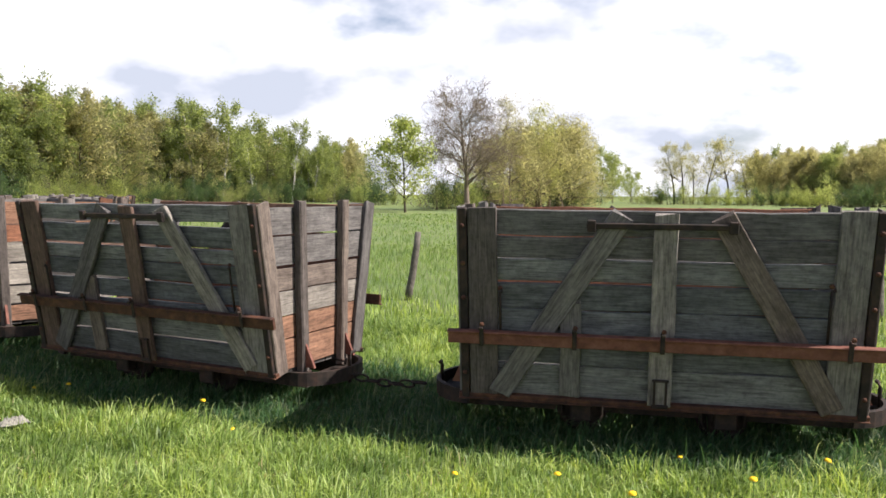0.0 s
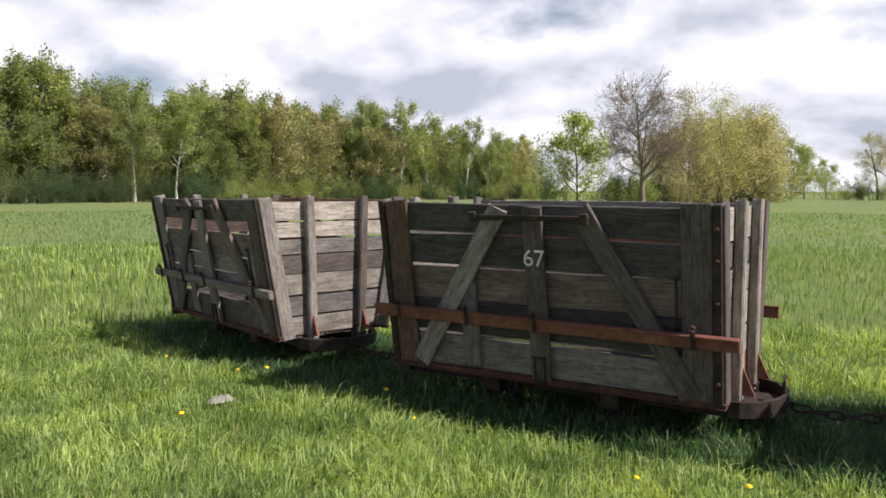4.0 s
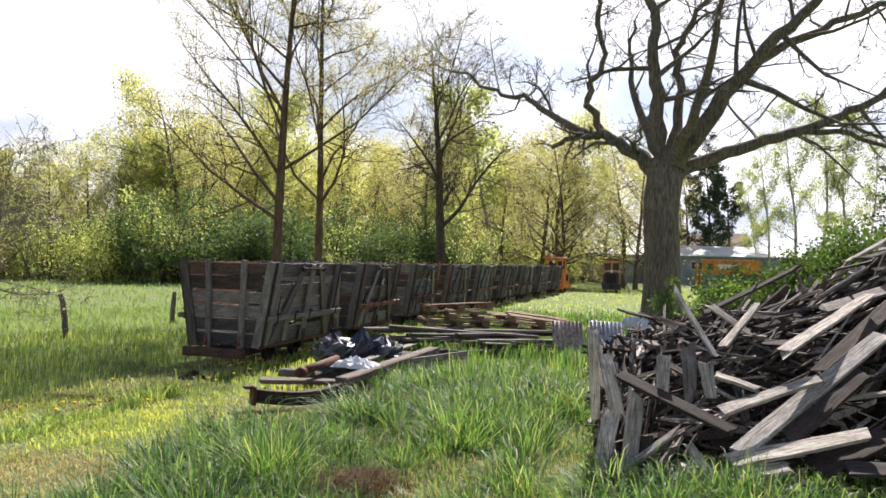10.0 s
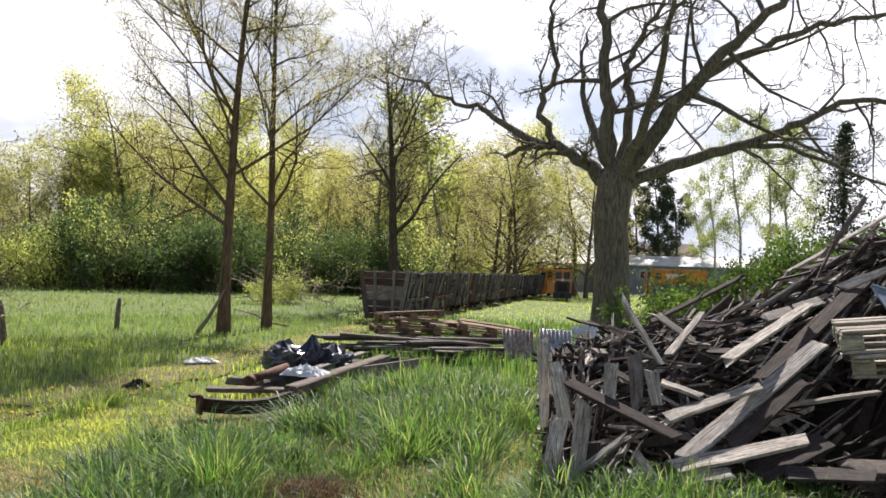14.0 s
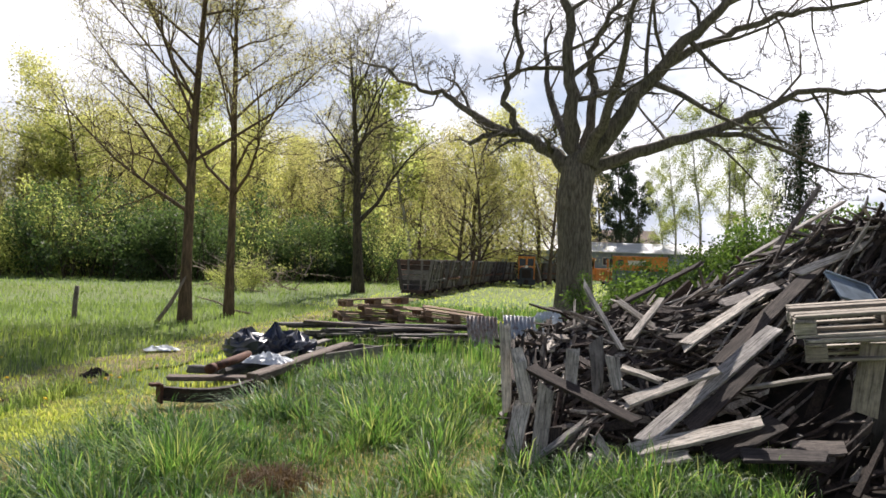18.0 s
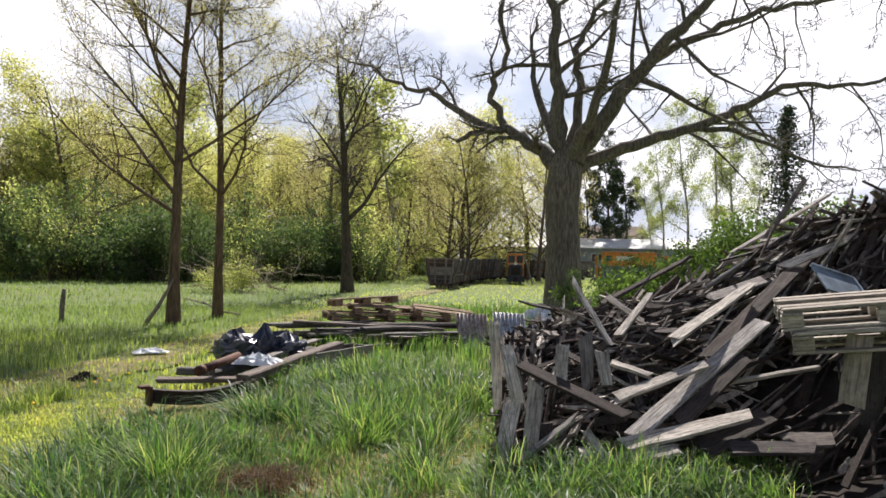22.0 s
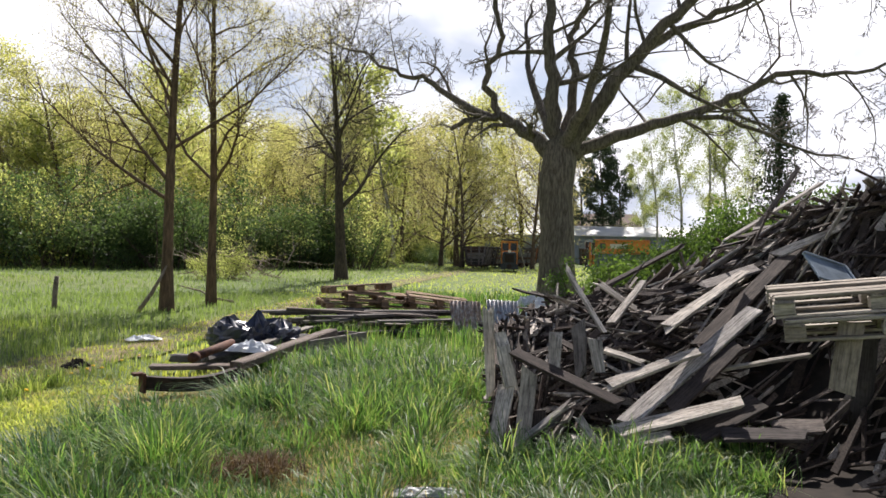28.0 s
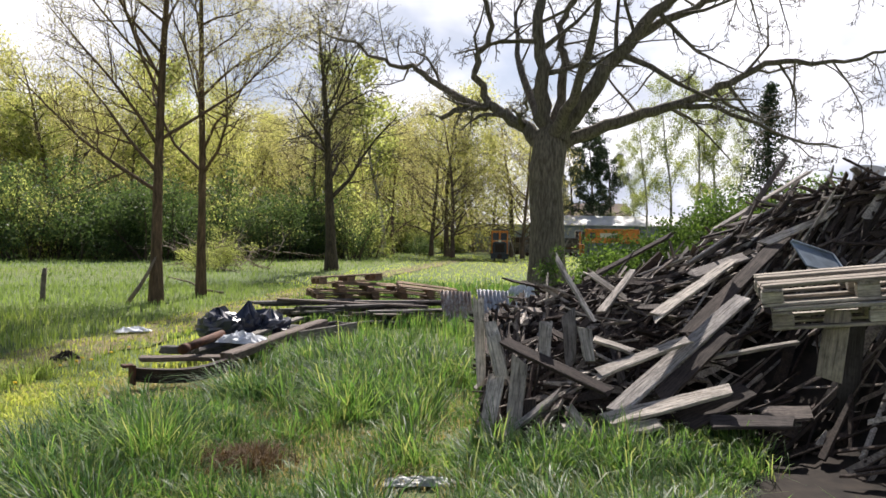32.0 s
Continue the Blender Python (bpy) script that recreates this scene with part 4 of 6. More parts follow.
Y4 = crowned("field_tree", "tall field tree with a clear stem and a round crown", 33, 11.5, 0.22, BARK_DARK, (7, 0.10, 0.30, LEAF_OLIVE), -12.6, 152, "trees across the meadow", clear=0.36, n=(16, 8), ratio=0.44, angle=0.95, **SLENDER)
rng = random.Random(5)
spots = []
for k in range(140):
    az = 13 + 52 * k / 139 + rng.uniform(-0.5, 0.5)
    base = 128 - 0.95 * max(0, min(40, az - 14))
    spots.append((az, base + rng.uniform(0, 22), rng.uniform(0.82, 1.22) * (1.1 if rng.random() < 0.12 else 1) * (0.72 if az < 19 else 1)))
stand([W1, W2, W3, W4, W1, W3], spots, "leafy tree at the edge of the wood", "trees of the far wood", 31)
spots = [(13 + 50 * k / 45 + rng.uniform(-0.6, 0.6), 126 - 0.95 * max(0, min(40, 50 * k / 45)) + rng.uniform(-3, 1), rng.uniform(0.8, 1.3)) for k in range(46)]
stand([B1, B2, B3], spots, "green bush before the wood", "bushes", 32)
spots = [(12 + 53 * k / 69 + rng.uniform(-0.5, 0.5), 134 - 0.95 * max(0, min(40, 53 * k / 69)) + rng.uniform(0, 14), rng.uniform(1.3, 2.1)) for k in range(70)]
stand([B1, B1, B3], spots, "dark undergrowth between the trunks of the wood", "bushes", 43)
# hedge right of the bare tree, and the far side of the meadow
stand([Y3, Y2, Y3], [(3.0, 82, 0.66), (1.9, 86, 0.72), (0.9, 86, 0.78), (-0.2, 90, 0.82), (-1.2, 94, 0.9), (-2.2, 98, 0.94), (-3.1, 100, 0.92), (-3.9, 104, 0.9), (-4.8, 108, 0.76), (-0.8, 96, 0.76), (-2.8, 104, 0.84)], "tree of the field hedge in young leaf", "trees of the hedge", 33)
stand([B1, B2, B3], [(6.8 - 0.8 * k, 74 + 2.6 * k, 1.0 + 0.12 * (k % 3)) for k in range(16)] + [(11.5, 100, 1), (10.5, 104, 1), (8, 90, 0.8), (12.4, 110, 1.1)], "bush of the field hedge", "bushes", 34)
stand([W2, W1], [(-6.3, 150, 0.85), (-7.2, 155, 0.75), (-8.6, 170, 0.6)], "leafy tree far across the meadow", "trees across the meadow", 35)
stand([Y4], [(-11.9, 150, 1.0), (-13.3, 155, 0.85), (-14.2, 150, 1.02), (-15.9, 152, 1.08), (-17.2, 160, 0.8)], "tall tree in young leaf across the meadow", "trees across the meadow", 36)
spots = [(-17.5 - 27 * k / 79 + rng.uniform(-0.4, 0.4), 150 - 0.9 * (27 * k / 79) + rng.uniform(0, 22), rng.uniform(0.68, 0.94)) for k in range(80)]
stand([W1, W2, Y3, Y3, W2], spots, "tree of the wood across the meadow", "trees across the meadow", 37)
stand([B1, B2, B3], [(-9 - 36 * k / 29, 142 - 0.8 * (36 * k / 29), rng.uniform(0.9, 1.5)) for k in range(30)], "bush across the meadow", "bushes", 38)
# the thicket beyond the bend, nearer to the camera
spots = [(-41 - 26 * k / 29 + rng.uniform(-0.8, 0.8), 58 - 0.25 * k + rng.uniform(0, 12), rng.uniform(0.52, 0.72)) for k in range(30)]
stand([Y1, Y1, Y2, W4, Y2], spots, "tree of the thicket in young leaf", "trees of the thicket", 39)
spots = [(-40 - 28 * k / 19 + rng.uniform(-0.8, 0.8), 50 - 0.35 * k + rng.uniform(-3, 5), rng.uniform(0.9, 1.5)) for k in range(20)]
stand([B2, B3, B1, B2], spots, "green bush of the thicket", "bushes", 40)
spots = [(-66 - 24 * k / 23 + rng.uniform(-0.6, 0.6), 42 + rng.uniform(-2, 5), rng.uniform(0.9, 1.45)) for k in range(24)]
stand([B1, B1, B3, B1], spots, "dark green bush at the meadow's edge", "bushes", 41)
spots = [(-66 - 38 * k / 37 + rng.uniform(-0.7, 0.7), 49 + rng.uniform(0, 20), rng.uniform(0.72, 1.12)) for k in range(38)]
stand([Y1, Y1, Y2, W4, Y2], spots, "tall tree of the thicket in young leaf", "trees of the thicket", 42)

spots = [(-64 - 32 * k / 21 + rng.uniform(-0.6, 0.6), 76 + rng.uniform(0, 20), rng.uniform(0.95, 1.3)) for k in range(22)]
stand([Y1, Y2, Y1], spots, "tree deep in the thicket in young leaf", "trees of the thicket", 44)
spots = [(-62 - 34.5 * k / 35 + rng.uniform(-0.5, 0.5), 60 + rng.uniform(0, 18), rng.uniform(1.1, 1.9)) for k in range(36)]
stand([B1, B2, B2], spots, "green undergrowth of the thicket", "bushes", 45)


def spruce(seed, h, r, m, label):
    g = Growth(seed)
    pts = [Vector((0, 0, h * i / 8)) for i in range(9)]
    g.tube(pts, [r * (1 - 0.93 * i / 8) for i in range(9)], 8)
    tiers = int(h * 2.4)
    for k in range(tiers):
        u = 0.10 + 0.9 * k / tiers
        ln = (1 - u) * h * 0.30 + 0.3
        for q in range(7):
            a = g.rng.uniform(0, 2 * math.pi)
            d = Vector((math.cos(a), math.sin(a), g.rng.uniform(-0.35, 0.1)))
            p, w = g.limb((0, 0, h * u), d, ln * g.rng.uniform(0.7, 1.15), 0.03, 0.3, 0.08, 0.05, 4)
            g.tube(p, w, 3)
            for i in range(len(p) - 1):
                for s in range(4):
                    g.tips.append(p[i].lerp(p[i + 1], (s + 0.5) / 4) + Vector((g.rng.gauss(0, 0.12), g.rng.gauss(0, 0.12), g.rng.gauss(-0.1, 0.08))))
    return tree("spruce", label, g, BARK_DARK, m, (2, 0.12, 0.14, NEEDLES), "conifers behind the shed")


spruce(51, 14.2, 0.18, pose(*bearing(-121.9, 60)), "tall dark spruce with a narrow tip")
pine = tree("pine_tree", "dark pine with broad irregular boughs", upright(52, 13.5, 0.2, 0.25, (20, 7, 4), 0.30, 1.1, lift=0.02), BARK_DARK, pose(*bearing(-109.2, 76)), (7, 0.11, 0.2, NEEDLES), "conifers behind the shed")
stand([pine], [(-107.6, 79, 0.95), (-110.6, 80, 0.9)], "dark pine with broad irregular boughs", "conifers behind the shed", 53)
T1 = crowned("birch_tree", "tall slender birch with thin hanging leaves", 54, 16.5, 0.16, BARK_BIRCH, (5, 0.07, 0.26, LEAF_WOOD), -115, 68, "birches behind the shed", clear=0.25, n=(24, 7, 4), ratio=0.22)
stand([T1], [(-113.2, 70, 0.85), (-116.8, 69, 1.0), (-118.4, 70, 0.97), (-119.8, 72, 0.8), (-112.2, 75, 0.7)], "tall slender birch with thin hanging leaves", "birches behind the shed", 55)

# ---- rails, path, posts ----
def strip_mesh(name, line, half, z, material, rng, ragged=0.25):
    """A ribbon along the track's line with an uneven edge."""
    V, F = [], []
    for i, (p, n, off) in enumerate(line):
        a, b = half * (1 + rng.uniform(-ragged, ragged)), half * (1 + rng.uniform(-ragged, ragged))
        for u in (-1, -0.5, 0, 0.5, 1):
            w = a if u < 0 else b
            q = p + n * (off + u * w)
            V.append((q.x, q.y, z * (1 - 0.75 * abs(u))))
    for i in range(len(line) - 1):
        for k in range(4):
            F.append((i * 5 + k, (i + 1) * 5 + k, (i + 1) * 5 + k + 1, i * 5 + k + 1))
    return mesh_of(name, V, F, material, True)


def dry_ground():
    m, nt, b = graph("dry_trodden_grass", 0.95)
    geo = nt.nodes.new("ShaderNodeNewGeometry")
    pos = geo.outputs["Position"]
    fine, mid = noise_node(nt, pos, 22, 6, 0.7), noise_node(nt, pos, 1.8, 5)
    straw = ramp_node(nt, fine, [(0.3, (0.07, 0.05, 0.03)), (0.5, (0.20, 0.16, 0.08)), (0.75, (0.36, 0.31, 0.17))])
    green = ramp_node(nt, fine, [(0.3, (0.04, 0.07, 0.015)), (0.7, (0.14, 0.18, 0.05))])
    c = mixed(nt, straw, green, ramp_node(nt, mid, [(0.45, (0, 0, 0)), (0.62, (1, 1, 1))]))
    nt.links.new(c, b.inputs["Base Color"])
    bump(nt, b, fine, 0.9, 0.04)
    return m


DRY = dry_ground()
_rng = random.Random(9)


def line_points(x0, x1, step, off=0.0):
    out = []
    s, s1 = s_at_x(x0), s_at_x(x1)
    while s < s1:
        p, q = on_line(s), on_line(s + 0.05)
        t = (q - p).normalized()
        out.append((p, Vector((t.y, -t.x, 0)), off))
        s += step
    return out


solid("track_bed", "trodden track bed of dry grass and earth", "track bed", strip_mesh("track_bed", line_points(8.0, 54, 0.3), 0.62, 0.016, DRY, _rng), kind="structure")
for side in (-1, 1):
    prof = [(-0.025, -0.03), (0.025, -0.03), (0.02, 0.0), (-0.02, 0.0)]
    V, F = [], []
    pts = line_points(-12, 54, 0.4)
    for p, n, _ in pts:
        for u, z in prof:
            q = p + n * (side * 0.30 + u)
            V.append((q.x, q.y, z))
    for i in range(len(pts) - 1):
        for k in range(4):
            j = (k + 1) % 4
            F.append((i * 4 + k, (i + 1) * 4 + k, (i + 1) * 4 + j, i * 4 + j))
    solid("rail", "thin rusty narrow-gauge rail sunk in the grass", "rail", mesh_of("rail", V, F, RUST), group="rails")
WOOD_POST = wood("post_wood", [(0.12, 0.10, 0.08), (0.17, 0.145, 0.12), (0.14, 0.125, 0.11)])


def fence_post(x, y, h, lean, yaw):
    rng = random.Random(int(x * 100 + y))
    pts = [(rng.gauss(0, 0.006), rng.gauss(0, 0.006), h * i / 5) for i in range(6)]
    me = tube_mesh("fence_post", pts, [0.06, 0.058, 0.055, 0.055, 0.052, 0.045], WOOD_POST, 9)
    solid("fence_post", "old grey wooden fence post in the meadow grass", "fence post", me, pose(x, y, -0.04, lean, 0, yaw), "fence posts")


for v in [(-1.72, 11.78, 1.08, 8, 110), (-0.16, 11.7, 0.74, 4, 300), (3.02, 10.97, 0.78, 2, 30), (4.68, 10.78, 0.9, 3, 200), (13.36, 9.27, 0.85, 9, 250), (17.06, 9.17, 0.76, 3, 20), (-8.67, 15.43, 0.9, 3, 80), (9.27, 9.93, 0.85, 4, 40)]:
    fence_post(*v)

# ---- heap of old boards ----
WOOD_HEAP = wood("heap_wood", [(0.055, 0.042, 0.036), (0.13, 0.11, 0.097), (0.33, 0.30, 0.272), (0.08, 0.063, 0.054), (0.42, 0.39, 0.36), (0.066, 0.056, 0.052), (0.20, 0.18, 0.165), (0.05, 0.039, 0.033)], grain=0.8)
WOOD_HEAP_J = wood("heap_wood_small", [(0.036, 0.026, 0.021), (0.085, 0.063, 0.052), (0.26, 0.228, 0.198), (0.05, 0.038, 0.031), (0.44, 0.405, 0.36), (0.06, 0.045, 0.038), (0.13, 0.105, 0.09), (0.035, 0.027, 0.022)], grain=0.8, island=True)
WOOD_HEAP_LIGHT = wood("split_pale_wood", [(0.50, 0.455, 0.395), (0.40, 0.365, 0.32), (0.55, 0.505, 0.45)], grain=0.8)
# earth, darkened to carry the shade between and under the boards
EARTH_SHADED = plain("heap_earth", (0.022, 0.017, 0.013), 0.95, 0, 0.5, 6)
CREST = [(89.8, 0.5), (91.9, 0.75), (94.4, 0.85), (97.8, 1.02), (101.7, 1.08), (105.6, 1.30), (109.0, 1.58), (112.4, 1.85), (115.6, 2.05), (121.0, 2.15), (128.3, 2.1), (137.4, 1.50), (144.8, 0.30)]
FOOT = [(89.8, 6.73), (91.9, 6.18), (93.9, 6.07), (98.0, 6.12), (105.4, 6.35), (112.7, 6.18), (118.2, 5.74), (128.3, 5.52), (144.8, 6.07)]


def heap_z(a, r):
    """Height of the heap at a bearing (degrees right of north) and distance."""
    c = float(np.interp(a, [q[0] for q in CREST], [q[1] for q in CREST]))
    f = float(np.interp(a, [q[0] for q in FOOT], [q[1] for q in FOOT]))
    run = float(np.interp(a, [89.8, 97.1, 111.8], [0.9, 1.5, 2.2]))
    u = (r - f) / run
    back = float(np.interp(a, [89.8, 97.1, 111.8, 137.4], [2.0, 2.6, 4.0, 4.0]))
    if u < 0:
        return max(-0.2, u * 1.2)
    if u < 1:
        # hollow under the pallets
        h = float(np.interp(a, [104, 108], [0.0, 1.0]))
        return c * ((1 - h) * (1 - (1 - u) ** 1.6) + h * u ** 1.25)
    return c * max(-0.1, 1 - ((r - f - run) / back) ** 2)


def heap_point(a, r):
    w = radians(a)
    return Vector((math.sin(w) * r, math.cos(w) * r, heap_z(a, r)))


def wood_heap():
    rng = random.Random(202)
    heap = thing("wood_heap", "large heap of broken weathered boards and splinters", "wood heap")
    # earth inside; the shade of the gaps and hollow is in its dark colour
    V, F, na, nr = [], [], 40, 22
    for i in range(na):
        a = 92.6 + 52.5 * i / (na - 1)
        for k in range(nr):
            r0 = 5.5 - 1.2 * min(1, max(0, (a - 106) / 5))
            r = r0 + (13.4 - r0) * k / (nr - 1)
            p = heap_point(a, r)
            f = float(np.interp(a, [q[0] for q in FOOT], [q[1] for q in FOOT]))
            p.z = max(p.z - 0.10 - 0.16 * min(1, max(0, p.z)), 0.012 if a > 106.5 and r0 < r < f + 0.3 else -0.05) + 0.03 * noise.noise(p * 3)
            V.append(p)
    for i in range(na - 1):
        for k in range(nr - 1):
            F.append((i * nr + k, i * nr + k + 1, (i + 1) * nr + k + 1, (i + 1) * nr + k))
    part("core", mesh_of("core", V, F, EARTH_SHADED, True), heap, label="earth inside the heap, coloured dark for the shade in its gaps")

    def lay(n, lo, hi, joined, amin=92.2, amax=137.5, wide=(0.02, 0.03, 0.04, 0.05, 0.07, 0.10), upto=3.6):
        JV, JF = [], []
        while n > 0:
            a = amin + (amax - amin) * rng.random() ** 1.35
            f = float(np.interp(a, [q[0] for q in FOOT], [q[1] for q in FOOT]))
            r = f + 0.18 + rng.random() ** 1.1 * upto
            if a > 106 and r < f + 1.3 and rng.random() < 0.9:
                n -= 0.5
                continue
            n -= 1
            p = heap_point(a, r)
            # tangent frame of the slope
            pa, pr = heap_point(a + 1.5, r), heap_point(a, r + 0.15)
            ta, tr_ = (pa - p).normalized(), (pr - p).normalized()
            nrm = tr_.cross(ta)
            if nrm.z < 0:
                nrm = -nrm
            an = rng.gauss(0.55, 0.42) if rng.random() < 0.8 else rng.uniform(-1.6, 1.6)
            if a < 97 and rng.random() < (0.9 if a < 94.5 else 0.5):
                an = rng.gauss(1.5, 0.2)
            d = ta * math.cos(an) + tr_ * math.sin(an) + nrm * rng.gauss(0.06, 0.2)
            L, Wd, T = rng.uniform(lo, hi) * min(1, 0.4 + (a - 91.6) * 0.087), rng.choice(wide) * rng.uniform(0.8, 1.25), rng.uniform(0.010, 0.028)
            m = frame_of(p + nrm * rng.uniform(-0.14, 0.07), d, nrm + Vector((rng.gauss(0.15, 0.8), rng.gauss(0, 0.8), rng.gauss(0.35, 0.5))))
            if joined:
                k0, k1 = rng.uniform(0.15, 1), rng.uniform(0.15, 1)
                c = [(-L / 2, -Wd / 2), (L / 2 + rng.uniform(-.1, .1) * L, -Wd / 2 * k0), (L / 2, Wd / 2 * k0), (-L / 2 + rng.uniform(-.1, .1) * L, Wd / 2 * k1)]
                b0 = len(JV)
                JV += [m @ Vector((x, y, -T / 2)) for x, y in c] + [m @ Vector((x, y, T / 2)) for x, y in c]
                JF += [[b0 + i for i in q] for q in ((3, 2, 1, 0), (4, 5, 6, 7), (0, 1, 5, 4), (1, 2, 6, 5), (2, 3, 7, 6), (3, 0, 4, 7))]
            else:
                mat = WOOD_HEAP_LIGHT if rng.random() < 0.12 else WOOD_HEAP
                me = plank_mesh(L, Wd, T, mat, rng, rng.choice([0.01, 0.05, 0.12]), 0.008, rng.choice([0, 0.2, 0.6]), 4, "board")
                part("board", me, heap, m)
        if joined:
            part("lath_litter", mesh_of("lath_litter", JV, JF, WOOD_HEAP_J), heap, label="small broken laths and splinters", kind="stuff")

    lay(5200, 0.12, 0.85, True)
    lay(1500, 0.5, 1.5, True, 92.4, 137.5, (0.014, 0.02, 0.028, 0.04))
    lay(230, 0.5, 1.7, False, 92.4, 137.5, (0.03, 0.045, 0.06, 0.08, 0.10))
    # boards that lie on top, ends as (bearing, distance, height)
    for a0, r0, z0, a1, r1, z1, wd, lite in [
        (91.6, 6.30, 1.02, 91.9, 6.25, 0.38, 0.10, 1),
        (92.5, 6.20, 0.86, 93.2, 6.15, 0.53, 0.13, 1),
        (94.6, 6.15, 0.64, 94.1, 6.00, 0.03, 0.13, 1),
        (92.9, 6.15, 0.45, 92.4, 6.05, 0.14, 0.14, 1),
        (93.3, 6.20, 0.76, 100.8, 6.00, 0.44, 0.12, 0),
        (96.4, 6.30, 0.87, 96.3, 6.20, 0.59, 0.11, 1),
        (98.3, 6.00, 0.28, 99.9, 5.90, 0.09, 0.07, 1),
        (98.1, 5.95, 0.16, 98.5, 5.88, 0.03, 0.11, 1),
        (94.2, 5.98, 0.13, 97.5, 6.10, 0.40, 0.07, 0),
        (95.2, 6.10, 0.31, 95.0, 6.00, 0.00, 0.13, 0),
        (98.0, 6.50, 0.91, 98.2, 6.35, 0.57, 0.14, 0),
        (99.1, 6.40, 0.84, 99.5, 6.30, 0.61, 0.12, 1),
        (100.0, 6.50, 0.75, 102.6, 6.45, 0.67, 0.07, 1),
        (100.0, 6.25, 0.52, 105.9, 6.60, 0.76, 0.14, 1),
        (103.9, 6.70, 0.94, 108.9, 7.50, 1.37, 0.14, 1),
        (101.4, 6.15, 0.27, 109.6, 7.10, 1.08, 0.16, 0),
        (104.5, 6.25, 0.39, 108.4, 6.75, 0.79, 0.15, 0),
        (100.8, 6.00, 0.23, 108.7, 6.30, 0.45, 0.17, 1),
        (100.2, 5.90, 0.13, 104.4, 6.00, 0.23, 0.13, 1),
        (106.0, 6.10, 0.23, 110.0, 6.50, 0.43, 0.25, 0),
        (107.9, 6.10, 0.25, 112.8, 6.30, 0.26, 0.17, 0),
        (111.4, 6.45, 0.27, 113.4, 6.50, 0.29, 0.18, 0),
        (97.0, 6.90, 1.40, 99.5, 6.50, 0.94, 0.05, 0),
        (107.3, 6.70, 0.62, 112.9, 7.00, 0.75, 0.05, 1),
        (100.3, 7.00, 0.93, 102.3, 7.60, 1.24, 0.08, 1),
        (106.2, 6.90, 0.79, 112.6, 8.00, 1.67, 0.17, 0),
        (106.5, 7.61, 1.25, 112.5, 8.28, 1.55, 0.16, 0),
        (99.3, 8.94, 1.10, 104.9, 9.27, 1.60, 0.08, 0),
        (109.6, 8.83, 1.75, 112.3, 9.16, 2.45, 0.07, 0),
        (108.1, 9.05, 1.70, 113.6, 9.38, 2.30, 0.06, 1),
    ]:
        w0, w1 = radians(a0), radians(a1)
        p, q = Vector((math.sin(w0) * r0, math.cos(w0) * r0, z0 + 0.03)), Vector((math.sin(w1) * r1, math.cos(w1) * r1, z1 + 0.03))
        c = (p + q) / 2
        face = Vector((-c.x * 0.42, -c.y * 0.42, c.length * 0.9))
        me = plank_mesh((q - p).length, wd * rng.uniform(0.8, 1.0), 0.030, WOOD_HEAP_LIGHT if lite else WOOD_HEAP, rng, rng.uniform(0.03, 0.11), 0.004, rng.uniform(0, 0.3), 6, "board")
        part("board", me, heap, frame_of(c, q - p, face))
    me = boxes("metal_panel", [(0.42, 0.30, 0.02, 0, 0, 0), (0.44, 0.02, 0.04, 0, 0.15, 0.01), (0.02, 0.30, 0.04, 0.22, 0, 0.01)], plain("blue_grey_metal", (0.22, 0.27, 0.32), 0.5, 0.3), 0.004)
    c = Vector((math.sin(radians(114.2)) * 7.3, math.cos(radians(114.2)) * 7.3, 1.44))
    part("metal_panel", me, heap, frame_of(c, (0.3, -0.9, -0.25), (-0.6, 0.4, 0.7)), "bent blue-grey sheet metal panel")


wood_heap()


def pallet(name, label, m, rng, mat, missing=(), group=""):
    """Euro-style pallet: top boards, stringers, blocks and bottom boards, some lost."""
    p = thing(name, label, "pallet", m, group)
    for k in range(5):
        if k in missing:
            continue
        part("top_board", plank_mesh(1.2, 0.13 if k % 2 else 0.10, 0.022, mat, rng, 0.02, 0.003, 0, 4, "top_board"), p, pose(0, -0.34 + k * 0.17, 0.133))
    for x in (-0.55, 0, 0.55):
        part("cross_board", plank_mesh(0.8, 0.12, 0.02, mat, rng, 0.012, 0.002, 0, 3, "cross_board"), p, pose(x, 0, 0.111, 0, 0, 90))
        for y in (-0.33, 0, 0.33):
            part("block", boxes("block", [(0.13, 0.10, 0.078, 0, 0, 0)], mat, 0.006), p, pose(x, y, 0.062))
    for y in (-0.33, 0, 0.33):
        part("bottom_board", plank_mesh(1.2, 0.10, 0.02, mat, rng, 0.02, 0.002, 0, 4, "bottom_board"), p, pose(0, y, 0.012))
    return p


_rng = random.Random(77)
PALLET_PALE = wood("bleached_pallet_wood", [(0.36, 0.32, 0.265), (0.28, 0.245, 0.20), (0.42, 0.385, 0.33)])
PALLET_BROWN = wood("brown_pallet_wood", [(0.24, 0.16, 0.10), (0.30, 0.21, 0.13), (0.18, 0.13, 0.09)])
pallet("pallet", "bleached broken pallet on top of the heap", pose(5.38, -2.66, 1.26, 3, -7, 252), _rng, PALLET_PALE, (2,), "pallets on the heap")
pallet("pallet", "bleached weathered pallet lying on the heap", pose(5.28, -2.72, 1.11, 2, -7, 248), _rng, PALLET_PALE, (), "pallets on the heap")
prop = thing("prop_boards", "upright grey boards that hold up the pallets", "boards")
